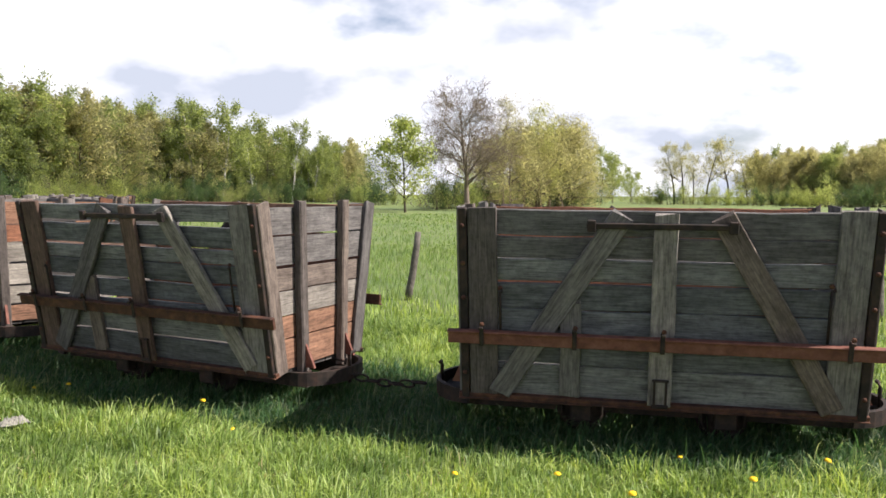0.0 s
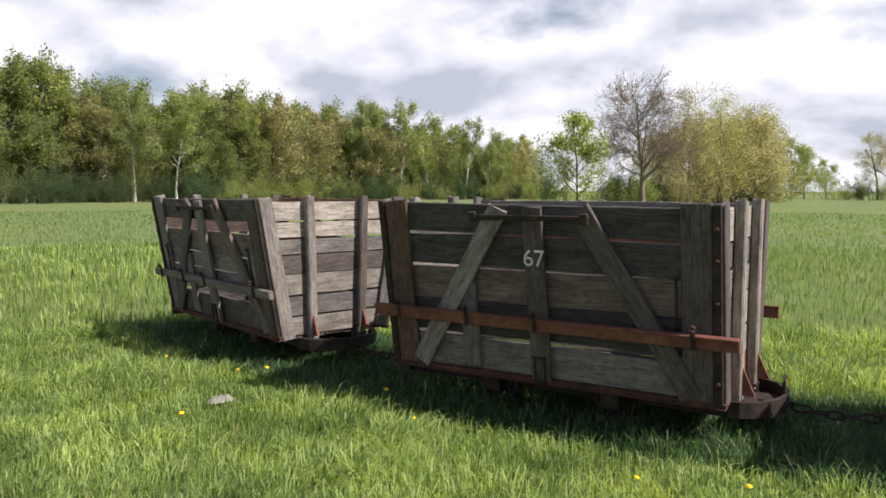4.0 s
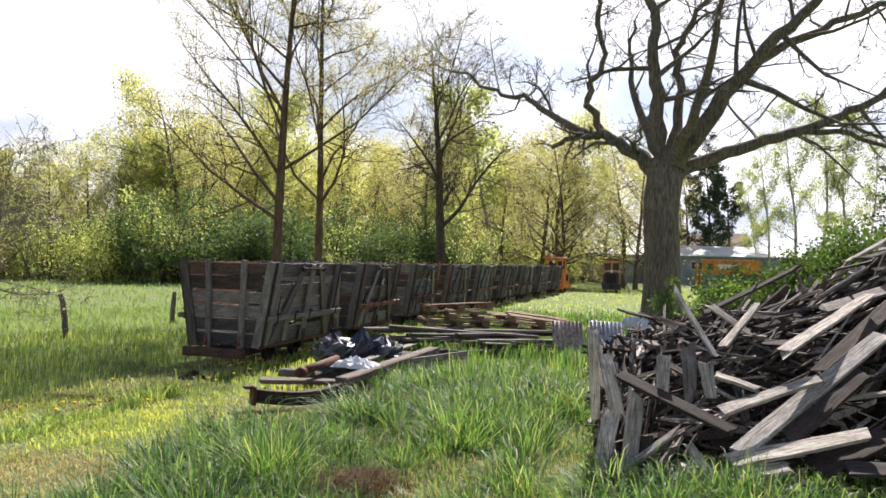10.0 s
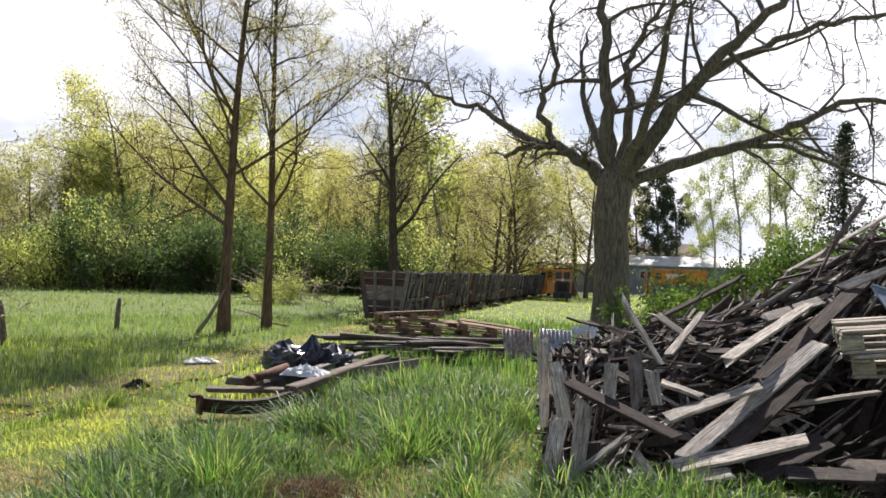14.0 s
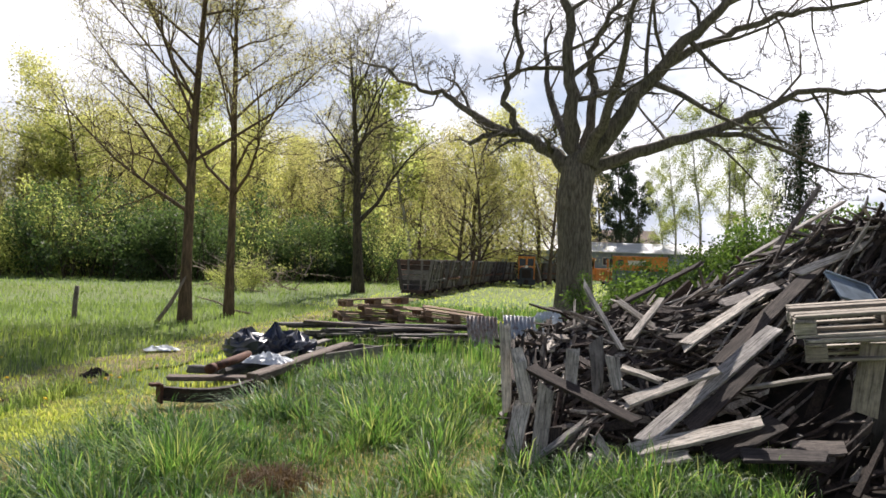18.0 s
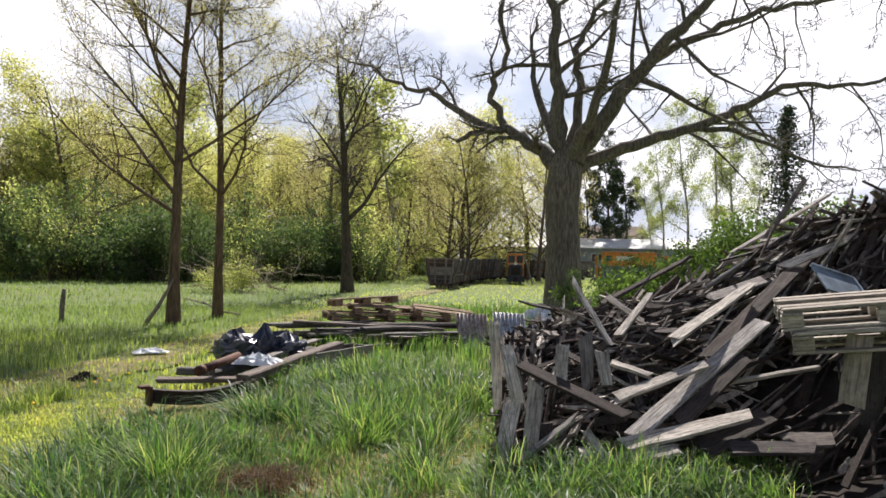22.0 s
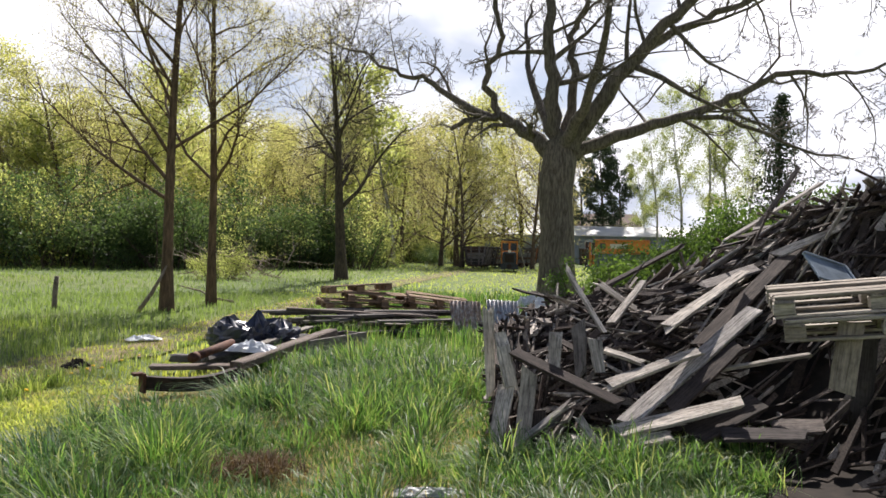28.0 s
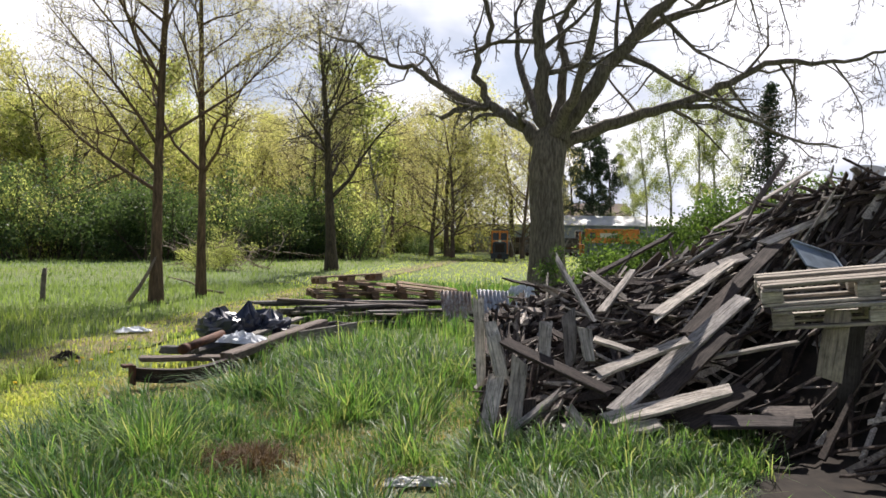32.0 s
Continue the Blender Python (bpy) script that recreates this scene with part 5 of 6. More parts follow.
for x, y, z, h, yaw, lean in [(5.1, -2.37, 0.95, 0.42, 60, 6), (5.75, -3.3, 0.55, 1.0, 40, -5), (5.95, -2.9, 0.52, 1.02, 70, 4), (6.1, -3.55, 0.52, 1.02, 20, 3)]:
    part("board", plank_mesh(h, 0.15, 0.03, PALLET_PALE if h < 0.5 else WOOD_DARK, _rng, 0.03, 0.004, 0, 4, "board"), prop, pose(x, y, z, 90, 0, yaw) @ pose(0, 0, 0, 0, 0, 90 + lean))

# ---- bags, beams and scrap beside the track ----
BAG = plain("black_plastic", (0.018, 0.023, 0.042), 0.34, 0, 0.3, 10)
BAG.node_tree.nodes["Principled BSDF"].inputs["Specular IOR Level"].default_value = 0.8
SHEET_WHITE = plain("white_plastic", (0.62, 0.64, 0.66), 0.45, 0, 0.12, 6)


def bag(x, y, z, rx, ry, rz, seed, knot):
    """A filled refuse bag with sharp creases and a tied tip."""
    rng, V, F, n, k = random.Random(seed), [], [], 22, 15
    for i in range(k):
        v = i / (k - 1)
        for j in range(n):
            w = 2 * math.pi * j / n
            r = math.sin(math.pi * min(v * 0.93 + 0.07, 1)) ** 0.55
            d = Vector((math.cos(w) * r, math.sin(w) * r, v * 2 - 1))
            crease = 1 + 0.20 * noise.noise(d * 1.9 + Vector((seed, 0, 0))) + 0.34 * abs(noise.noise(d * 4.2 + Vector((0, seed, 0)))) + rng.uniform(-0.07, 0.07)
            p = Vector((d.x * rx * crease, d.y * ry * crease, (v ** 0.9) * rz * crease))
            if v > 0.86:
                p.x, p.y, p.z = p.x * 0.5 + knot[0] * (v - 0.86) * 5, p.y * 0.5, p.z + knot[1] * (v - 0.86) * 5
            V.append(p)
    for i in range(k - 1):
        for j in range(n):
            q = (j + 1) % n
            F.append((i * n + j, i * n + q, (i + 1) * n + q, (i + 1) * n + j))
    F += [tuple(range(n - 1, -1, -1)), tuple((k - 1) * n + j for j in range(n))]
    solid("refuse_bag", "shiny black plastic refuse bag on the timbers", "refuse bag", mesh_of("refuse_bag", V, F, BAG), pose(x, y, z, 0, 0, rng.uniform(0, 360)), "refuse bags")


bag(10.24, 3.08, 0.12, 0.30, 0.27, 0.40, 3, (0.05, 0.06))
bag(10.44, 2.80, 0.14, 0.20, 0.19, 0.38, 5, (-0.05, 0.20))
bag(10.62, 2.54, 0.12, 0.28, 0.25, 0.36, 8, (0.06, 0.05))


def beam(name, label, p, q, wd, th, mat, cat, sag=0.0):
    p, q = Vector(p), Vector(q)
    me = plank_mesh((q - p).length, wd, th, mat, _rng, 0.02, 0.006, 0, 7, name)
    solid(name, label, cat, me, frame_of((p + q) / 2, q - p, (0, 0, 1)), "scrap timber")


beam("timber", "grey squared timber lying in the grass", (8.91, 3.58, 0.13), (9.13, 2.64, 0.13), 0.2, 0.05, WOOD_GREY, "timber")
beam("timber", "short grey timber lying crosswise", (9.49, 3.55, 0.15), (9.36, 3.13, 0.17), 0.14, 0.09, WOOD_GREY, "timber")
beam("timber", "long grey beam with a rusty edge", (8.59, 2.51, 0.22), (11.32, 1.93, 0.3), 0.16, 0.10, WOOD_GREY, "timber")
beam("timber", "long dark beam beside the bags", (9.51, 3.25, 0.08), (11.93, 2.44, 0.12), 0.18, 0.14, WOOD_DARK, "timber")
beam("timber", "pale board leaning on the beam", (10.02, 2.6, 0.28), (11.39, 2.27, 0.36), 0.12, 0.03, WOOD_PALE, "timber")
V, F = tube_data([(8.76, 3.06, 0.27), (9.66, 2.89, 0.33)], [0.05, 0.05], 14)
pipe = thing("clay_pipe", "short red-brown pipe lying on the timbers", "pipe")
part("barrel", mesh_of("barrel", V, F, RUST, True), pipe)
part("rim", tube_mesh("rim", [(8.75, 3.06, 0.269), (8.84, 3.04, 0.276)], 0.058, RUST, 14), pipe)
# curved rusty girder
pts, prof = [], [(-0.05, -0.07), (0.05, -0.07), (0.05, -0.05), (0.008, -0.05), (0.008, 0.05), (0.05, 0.05), (0.05, 0.07), (-0.05, 0.07), (-0.05, 0.05), (-0.008, 0.05), (-0.008, -0.05), (-0.05, -0.05)]
V, F = [], []
for i in range(12):
    u = i / 11
    p = Vector((7.9, 3.22, 0.14)).lerp(Vector((8.77, 2.44, 0.17)), u) + Vector((-0.16, -0.12, -0.05)) * math.sin(math.pi * u)
    n = Vector((0.77, 0.63, 0))
    for a, b in prof:
        V.append(p + n * a + Vector((0, 0, b)))
for i in range(11):
    for k in range(12):
        j = (k + 1) % 12
        F.append((i * 12 + k, (i + 1) * 12 + k, (i + 1) * 12 + j, i * 12 + j))
F += [tuple(range(11, -1, -1)), tuple(11 * 12 + k for k in range(12))]
girder = thing("steel_girder", "bent rusty steel girder lying in the grass", "girder")
part("web", mesh_of("web", V, F, IRON_DARK), girder)
part("end_plate", boxes("end_plate", [(0.16, 0.03, 0.2, 0, 0, 0), (0.10, 0.10, 0.03, 0, 0.05, 0.09)], RUST), girder, pose(7.91, 3.26, 0.14, 0, 0, 40))
# trough of boards at the beam's end
trough = thing("wooden_trough", "open trough of grey boards, one end broken", "trough", pose(10.75, 2.05, 0.06, 0, 0, -27))
for y in (-0.17, 0.17):
    part("side_board", plank_mesh(1.9, 0.2, 0.03, WOOD_GREY, _rng, 0.02, 0.004, 0, 6, "side_board"), trough, pose(0, y, 0.13, 90, 0, 0))
part("bottom_board", plank_mesh(1.9, 0.3, 0.03, WOOD_DARK, _rng, 0.02, 0.004, 0, 6, "bottom_board"), trough, pose(0, 0, 0.04))
part("end_board", plank_mesh(0.34, 0.18, 0.03, WOOD_GREY, _rng, 0.01, 0.003, 0, 4, "end_board"), trough, pose(0.93, 0, 0.13, 90, 0, 90))


def crumpled(name, label, x, y, z, lx, ly, h, mat, seed, cat, group=""):
    V, F, n = [], [], 18
    for i in range(n):
        for j in range(n):
            u, v = i / (n - 1) - 0.5, j / (n - 1) - 0.5
            q = Vector((u * 5, v * 5, seed))
            edge = 1 - (2 * max(abs(u), abs(v))) ** 3
            V.append((u * lx * (1 + 0.2 * noise.noise(q)), v * ly * (1 + 0.2 * noise.noise(q * 1.3)), 0.01 + h * max(0.05, edge) * (0.5 + abs(noise.noise(q * 1.6)))))
    for i in range(n - 1):
        for j in range(n - 1):
            F.append((i * n + j, (i + 1) * n + j, (i + 1) * n + j + 1, i * n + j + 1))
    solid(name, label, cat, mesh_of(name, V, F, mat), pose(x, y, z, 0, 0, seed * 37), group)


crumpled("plastic_sheet", "crumpled white plastic sheet on the timbers", 9.42, 2.57, 0.26, 0.55, 0.35, 0.14, SHEET_WHITE, 2, "plastic sheet")
crumpled("plastic_sheet", "dirty clear plastic sheet flat in the grass", 5.13, 0.22, 0.0, 0.15, 0.46, 0.045, plain("dirty_plastic", (0.34, 0.35, 0.34), 0.4, 0, 0.4, 12), 5, "plastic sheet")
crumpled("plastic_scrap", "white plastic scrap behind the tin sheets", 19.22, -1.6, 0.05, 0.9, 0.7, 0.35, SHEET_WHITE, 7, "plastic scrap")
crumpled("paper_scrap", "pale scrap lying on the track bed", 11.9, 4.95, 0.03, 0.5, 0.25, 0.08, SHEET_WHITE, 8, "paper scrap")
crumpled("mole_hill", "small brown clod of earth on the track", 9.48, 4.75, 0.0, 0.3, 0.22, 0.10, EARTH_SHADED, 9, "earth clod")
crumpled("flat_stone", "pale flat stone in the grass", -3.4, 5.0, 0.03, 0.17, 0.11, 0.05, plain("pale_stone", (0.22, 0.21, 0.18), 0.9), 6, "stone")
# stack of old boards, broken pallets on it
rng = random.Random(81)
for k in range(26):
    u = (k % 13) / 12
    p = Vector((14.3, 2.6, 0)).lerp(Vector((14.3, 0.35, 0)), u) + Vector((rng.gauss(0, 0.35), rng.gauss(0, 0.25), 0))
    L, ang = rng.uniform(1.6, 2.8), radians(-58 + rng.gauss(0, 14))
    d = Vector((math.cos(ang), math.sin(ang), rng.gauss(0, 0.03)))
    z = 0.06 + 0.05 * (k % 5) + 0.10 * (k // 13)
    me = plank_mesh(L, rng.uniform(0.12, 0.22), rng.uniform(0.03, 0.07), rng.choice([WOOD_GREY, WOOD_PALE, WOOD_GREY, WOOD_DARK]), rng, 0.03, 0.006, 0, 6, "old_board")
    solid("old_board", "weathered board in a loose stack on the grass", "board", me, frame_of(p + Vector((0, 0, z)), d, (0, 0, 1)), "stacked boards")
for x, y, z, rx, ry, rz, miss in [(15.0, 2.2, 0.34, 3, 2, -62, (1,)), (15.2, 1.1, 0.34, -2, 4, -75, (3,)), (15.1, 1.75, 0.49, 3, 3, -70, (0, 4)), (15.2, 2.15, 0.64, -3, -3, -66, (2,)), (15.1, 0.55, 0.44, 4, 7, -80, (2,))]:
    pallet("pallet", "brown broken pallet on the board stack", pose(x, y, z, rx, ry, rz), rng, PALLET_BROWN, miss, "pallets on the board stack")


def tin_sheet(x, y, z, lx, ly, rx, rz, mat, label):
    V, F, n = [], [], 60
    for i in range(n):
        u = i / (n - 1)
        for v in (0, 0.33, 0.66, 1):
            V.append((u * lx, 0.10 * math.sin(v * 2.4) * (0.3 + u), v * ly))
            V[-1] = (V[-1][0], V[-1][1] + 0.018 * math.sin(u * lx / 0.076 * 2 * math.pi), V[-1][2])
    for i in range(n - 1):
        for k in range(3):
            F.append((i * 4 + k, (i + 1) * 4 + k, (i + 1) * 4 + k + 1, i * 4 + k + 1))
    me = mesh_of("tin_sheet", V, F, mat, True)
    ob = solid("corrugated_sheet", label, "tin sheet", me, pose(x, y, z, rx, 0, rz), "corrugated sheets")
    md = ob.modifiers.new("thick", "SOLIDIFY")
    md.thickness = 0.004


TIN = iron("zinc_sheet", [(0.25, 0.16, 0.12), (0.42, 0.43, 0.45), (0.58, 0.60, 0.63)], 0.4, 0.6)
TIN_RUST = iron("rusty_sheet", [(0.14, 0.075, 0.05), (0.36, 0.29, 0.25), (0.62, 0.61, 0.6)], 0.5, 0.3)
tin_sheet(13.62, -0.46, 0.02, 0.62, 0.72, -30, -75, TIN, "zinc corrugated sheet leaning on the heap")
tin_sheet(13.70, 0.20, 0.02, 0.60, 0.66, -26, -72, TIN_RUST, "rusty curled corrugated sheet in the grass")
tin_sheet(13.5, 0.05, 0.02, 0.5, 0.4, -60, -62, TIN_RUST, "rusty corrugated sheet lying by the heap")
crumpled("plastic_scrap", "torn clear plastic caught beside the corrugated sheets", 13.75, -1.2, 0.25, 0.4, 0.5, 0.4, SHEET_WHITE, 11, "plastic scrap")

# ---- locomotives and shed ----
ORANGE = plain("orange_paint", (0.55, 0.19, 0.035), 0.45, 0, 0.2, 5)
LOCO_GREY = plain("dark_loco_paint", (0.035, 0.04, 0.045), 0.5, 0, 0.3, 5)
LOCO_BLUE = plain("blue_grey_paint", (0.12, 0.15, 0.17), 0.55, 0, 0.25, 5)
GLASS_DARK = plain("dark_glass", (0.03, 0.035, 0.04), 0.1, 0, 0.1, 2)
SIGN_PALE = plain("pale_enamel", (0.62, 0.58, 0.48), 0.5, 0, 0.1, 5)


def loco(name, label, m, cab_mat, hood_mat, cab_front=False):
    l = thing(name, label, "locomotive", m, "narrow-gauge locomotives")
    part("frame", boxes("frame", [(3.0, 1.06, 0.20, 0, 0, 0.32), (0.08, 1.1, 0.34, 1.52, 0, 0.34), (0.08, 1.1, 0.34, -1.52, 0, 0.34)], hood_mat, 0.015), l)
    hood = part("hood", boxes("hood", [(1.75, 0.86, 0.78, 0.55, 0, 0.80), (1.7, 0.70, 0.06, 0.55, 0, 1.21)], hood_mat, 0.035), l)
    part("radiator", boxes("radiator", [(0.03, 0.56, 0.5, 1.45, 0, 0.84)], IRON_DARK, 0.004), hood)
    for k in range(6):
        part("radiator_slat", boxes("radiator_slat", [(0.05, 0.56, 0.012, 1.46, 0, 0.64 + 0.08 * k)], IRON_DARK, 0.004), hood)
    for sy in (-1, 1):
        for k in range(6):
            part("louvre", boxes("louvre", [(0.05, 0.02, 0.4, 0.2 + 0.14 * k, sy * 0.44, 0.82)], IRON_DARK, 0.004), hood)
    cab = part("cab", boxes("cab", [(1.0, 1.05, 0.7, -0.95, 0, 0.77)], cab_mat, 0.012), l)
    for px in (-0.5, -1.42):
        for py in (-0.49, 0.49):
            part("cab_post", boxes("cab_post", [(0.07, 0.07, 0.85, px, py, 1.53)], cab_mat, 0.012), cab)
        part("cab_lintel", boxes("cab_lintel", [(0.05, 1.0, 0.12, px, 0, 1.85)], cab_mat, 0.012), cab)
    part("window_post", boxes("window_post", [(0.05, 0.12, 0.7, -0.5, 0, 1.5)], cab_mat, 0.012), cab)
    part("window_sill", boxes("window_sill", [(0.05, 1.0, 0.2, -0.5, 0, 1.2)], cab_mat, 0.012), cab)
    part("roof", boxes("roof", [(1.25, 1.22, 0.05, -0.95, 0, 1.97), (1.1, 1.0, 0.05, -0.95, 0, 2.01)], hood_mat if cab_mat is ORANGE else cab_mat, 0.02), cab)
    for sy in (-0.26, 0.26):
        part("window", boxes("window", [(0.012, 0.40, 0.45, -0.5, sy, 1.55)], GLASS_DARK), cab)
    for ax in (-0.75, 0.75):
        for sy in (-1, 1):
            part("wheel", lathe_mesh("wheel", [(0.04, -0.04), (0.23, -0.04), (0.25, -0.03), (0.22, 0.04), (0.04, 0.04)], IRON_DARK, 18, "y"), l, pose(ax, sy * 0.30, 0.235))
    for ex in (-1, 1):
        part("buffer", lathe_mesh("buffer", [(0.05, 0), (0.05, 0.10), (0.16, 0.11), (0.15, 0.15)], IRON_DARK, 14), l, pose(ex * 1.55, 0, 0.34, 0, 90 * ex, 0))
        part("lamp", lathe_mesh("lamp", [(0.05, 0), (0.09, 0.03), (0.09, 0.08)], SIGN_PALE, 12), l, pose(1.46 if ex > 0 else -1.45, 0, 1.28 if ex > 0 else 1.75, 0, 90 * ex, 0))
    return l


train_loco = loco("locomotive", "orange narrow-gauge diesel locomotive that pulls the train", pose(68.86, -11.35, 0), ORANGE, ORANGE)
loco("locomotive", "parked locomotive with a dark bonnet and orange cab", pose(49.0, -2.70, 0, 0, 0, 177), ORANGE, LOCO_GREY)
l3 = loco("locomotive", "parked locomotive with orange cab and blue-grey sides", pose(50.95, -9.53, 0, 0, 0, 258), ORANGE, LOCO_BLUE)
yard_wagon = thing("orange_cabin", "orange and blue-grey railway cabin with a pale oval plate", "cabin", pose(50.16, -10.05, 0, 0, 0, 76))
part("lower_body", boxes("lower_body", [(3.4, 1.4, 0.95, 0, 0, 0.75), (3.5, 1.2, 0.14, 0, 0, 0.25)], LOCO_BLUE, 0.02), yard_wagon)
part("upper_body", boxes("upper_body", [(3.4, 1.42, 0.85, 0, 0, 1.66), (3.55, 1.55, 0.06, 0, 0, 2.12)], ORANGE, 0.02), yard_wagon)
part("plate", boxes("plate", [(1.1, 0.03, 0.30, 0.2, 0.73, 1.72)], SIGN_PALE, 0.012), yard_wagon)
part("window", boxes("window", [(0.36, 0.03, 0.36, 1.2, 0.73, 1.72)], GLASS_DARK, 0.005), yard_wagon)
part("pole", tube_mesh("pole", [(1.9, 0.8, 0), (1.75, 0.8, 2.3)], 0.03, IRON_DARK, 8), yard_wagon)
solid("leaning_pole", "pale pole leaning beside the parked locomotive", "pole", tube_mesh("leaning_pole", [(0, 0, 0), (0.12, 0.28, 0.9), (0.2, 0.5, 1.7)], 0.035, WOOD_PALE, 8), pose(47.44, -3.69, 0))

SHED_WALL = plain("blue_grey_boards", (0.22, 0.26, 0.31), 0.7, 0, 0.2, 1.2)
SHED_ROOF = plain("pale_fibre_cement", (0.60, 0.60, 0.61), 0.7, 0, 0.12, 0.8)
ROOF_TILE = plain("brown_roof", (0.22, 0.16, 0.13), 0.8, 0, 0.2, 1.5)


def shed():
    a, b = Vector((77.59, 0.06, 0)), Vector((74.17, -33.99, 0))
    L = (b - a).length
    m = frame_of((a + b) / 2, b - a, (0, 0, 1))
    s = thing("storage_shed", "long low blue-grey shed with a pale roof", "shed", m)
    w = part("wall", boxes("wall", [(L, 0.2, 2.75, 0, 0, 1.375), (L, 0.2, 2.75, 0, 9, 1.375), (0.2, 9, 2.75, -L / 2, 4.5, 1.375), (0.2, 9, 2.75, L / 2, 4.5, 1.375)], SHED_WALL, 0), s)
    n = int(L / 0.9)
    for k in range(n):
        part("cladding_batten", boxes("cladding_batten", [(0.06, 0.04, 2.7, 0, 0, 0)], SHED_WALL, 0), w, pose(-L / 2 + 0.5 + k * 0.9, -0.125, 1.36))
    for k in range(7):
        win = part("window", boxes("window", [(1.2, 0.06, 0.7, 0, 0, 0)], GLASS_DARK, 0), s, pose(-L / 2 + 3.2 + k * 4.6, -0.12, 1.85))
        part("window_frame", boxes("window_frame", [(1.3, 0.05, 0.07, 0, -0.04, 0.37), (1.3, 0.05, 0.07, 0, -0.04, -0.37), (0.07, 0.05, 0.7, -0.63, -0.04, 0), (0.07, 0.05, 0.7, 0.63, -0.04, 0), (0.05, 0.05, 0.7, 0, -0.04, 0)], SHED_ROOF, 0), win)
    V = [(-L / 2 - 0.3, -0.5, 2.72), (L / 2 + 0.3, -0.5, 2.72), (L / 2 + 0.3, 4.5, 3.75), (-L / 2 - 0.3, 4.5, 3.75), (L / 2 + 0.3, 9.5, 2.72), (-L / 2 - 0.3, 9.5, 2.72)]
    V += [(x, y, z + 0.08) for x, y, z in V]
    F = [(0, 1, 2, 3), (3, 2, 4, 5), (9, 8, 7, 6), (11, 10, 8, 9), (0, 6, 7, 1), (5, 4, 10, 11), (0, 3, 9, 6), (3, 5, 11, 9), (1, 7, 8, 2), (2, 8, 10, 4)]
    part("roof", mesh_of("roof", V, F, SHED_ROOF), s)
    part("door", boxes("door", [(2.4, 0.06, 2.2, 0, 0, 0), (2.5, 0.08, 0.1, 0, 0, 1.12)], plain("grey_door", (0.14, 0.15, 0.16), 0.7), 0), s, pose(-L / 2 + 8.2, -0.14, 1.1))
    h = thing("house", "house with a brown tiled roof behind the shed", "house", m @ pose(-3.54, 17.72, 0))
    part("wall", boxes("wall", [(9, 7, 3.0, 0, 0, 1.5)], plain("pale_plaster", (0.5, 0.48, 0.44), 0.9), 0), h)
    V = [(-5.99, -3.13, 3), (5.99, -3.13, 3), (5.25, 0.69, 5.6), (-5.25, 0.69, 5.6), (4.97, 4.58, 3), (-4.97, 4.58, 3)]
    V += [(x, y, z + 0.15) for x, y, z in V]
    part("roof", mesh_of("roof", V, F, ROOF_TILE), h)
    part("chimney", boxes("chimney", [(0.5, 0.5, 1.0, -3.0, 0, 5.9)], ROOF_TILE, 0), h)


shed()

# hedge behind the heap and bushes round the bend
hedge = shaggy(61, 2.1, 1.4, 30, 0.006, (9, 7, 4))
H1 = tree("hedge_bush", "dense bright green bush behind the heap", hedge, BARK_DARK, pose(15.3, -4.55, 0, 0, 0, 40), (12, 0.032, 0.10, LEAF_HEDGE), "bushes")
for x, y, rz, sc in [(15.5, -5.6, 120, 1.2), (15.2, -6.8, 210, 1.4), (14.5, -5.2, 20, 1.05), (14.4, -6.2, 75, 1.25), (14.8, -7.8, 140, 1.4), (14.9, -4.9, 250, 1.0), (14.9, -5.9, 310, 1.2), (14.6, -6.9, 10, 1.3), (15.4, -3.55, 170, 0.95), (15.0, -4.2, 85, 1.15)]:
    H1.scale = (sc, sc, sc)
    copy_thing(H1, pose(x, y, 0, 0, 0, rz))
H1.scale = (0.95, 0.95, 1.0)
for az, dist, sc in [(-88.52, 46.52, 0.8), (-91.02, 49.94, 0.75), (-95.14, 53.57, 0.6), (-97.67, 66.32, 0.8), (-100.15, 70.79, 1), (-102.73, 73.2, 1.1), (-85.48, 43.04, 0.6), (-104.88, 75.55, 0.9), (-78.5, 30, 0.55)]:
    src = B2 if sc != 0.6 else B1
    src.scale = (sc, sc, sc * 0.8)
    p = bearing(az, dist)
    copy_thing(src, pose(p.x, p.y, 0, 0, 0, az * 7 % 360))
    src.scale = (1, 1, 1)
brush = Growth(63)
for k in range(90):
    a = brush.rng.uniform(0, 6.28)
    p, w = brush.limb((brush.rng.gauss(0, 1.0), brush.rng.gauss(0, 0.8), brush.rng.uniform(0, 0.9)), (math.cos(a), math.sin(a), brush.rng.uniform(-0.2, 0.8)), brush.rng.uniform(0.8, 2.2), 0.025, 0.2, 0.25, 0, 5)
    brush.tube(p, w, 4)
    brush.spread(p, w, 2, 3, (3, 3, 3), 0.4, 0.6)
for az, d in ((-100.7, 62), (-79.5, 31)):
    p = bearing(az, d)
    solid("brushwood", "pile of cut brushwood and branches", "brushwood", brush.wood("brushwood", BARK_PALE), pose(p.x, p.y, 0, 0, 0, az), "brushwood piles")
bucket = thing("bucket", "white plastic bucket on top of the heap", "bucket", pose(*heap_point(116.9, 8.7), 8, 5, 0))
part("body", lathe_mesh("body", [(0.11, 0), (0.14, 0.28), (0.15, 0.28), (0.15, 0.30), (0.135, 0.30), (0.105, 0.02)], SHEET_WHITE, 20), bucket)
part("handle", tube_mesh("handle", [(0.145 * math.cos(a), 0.05, 0.27 + 0.14 * math.sin(a)) for a in np.linspace(0, math.pi, 9)], 0.005, IRON_DARK, 5), bucket)
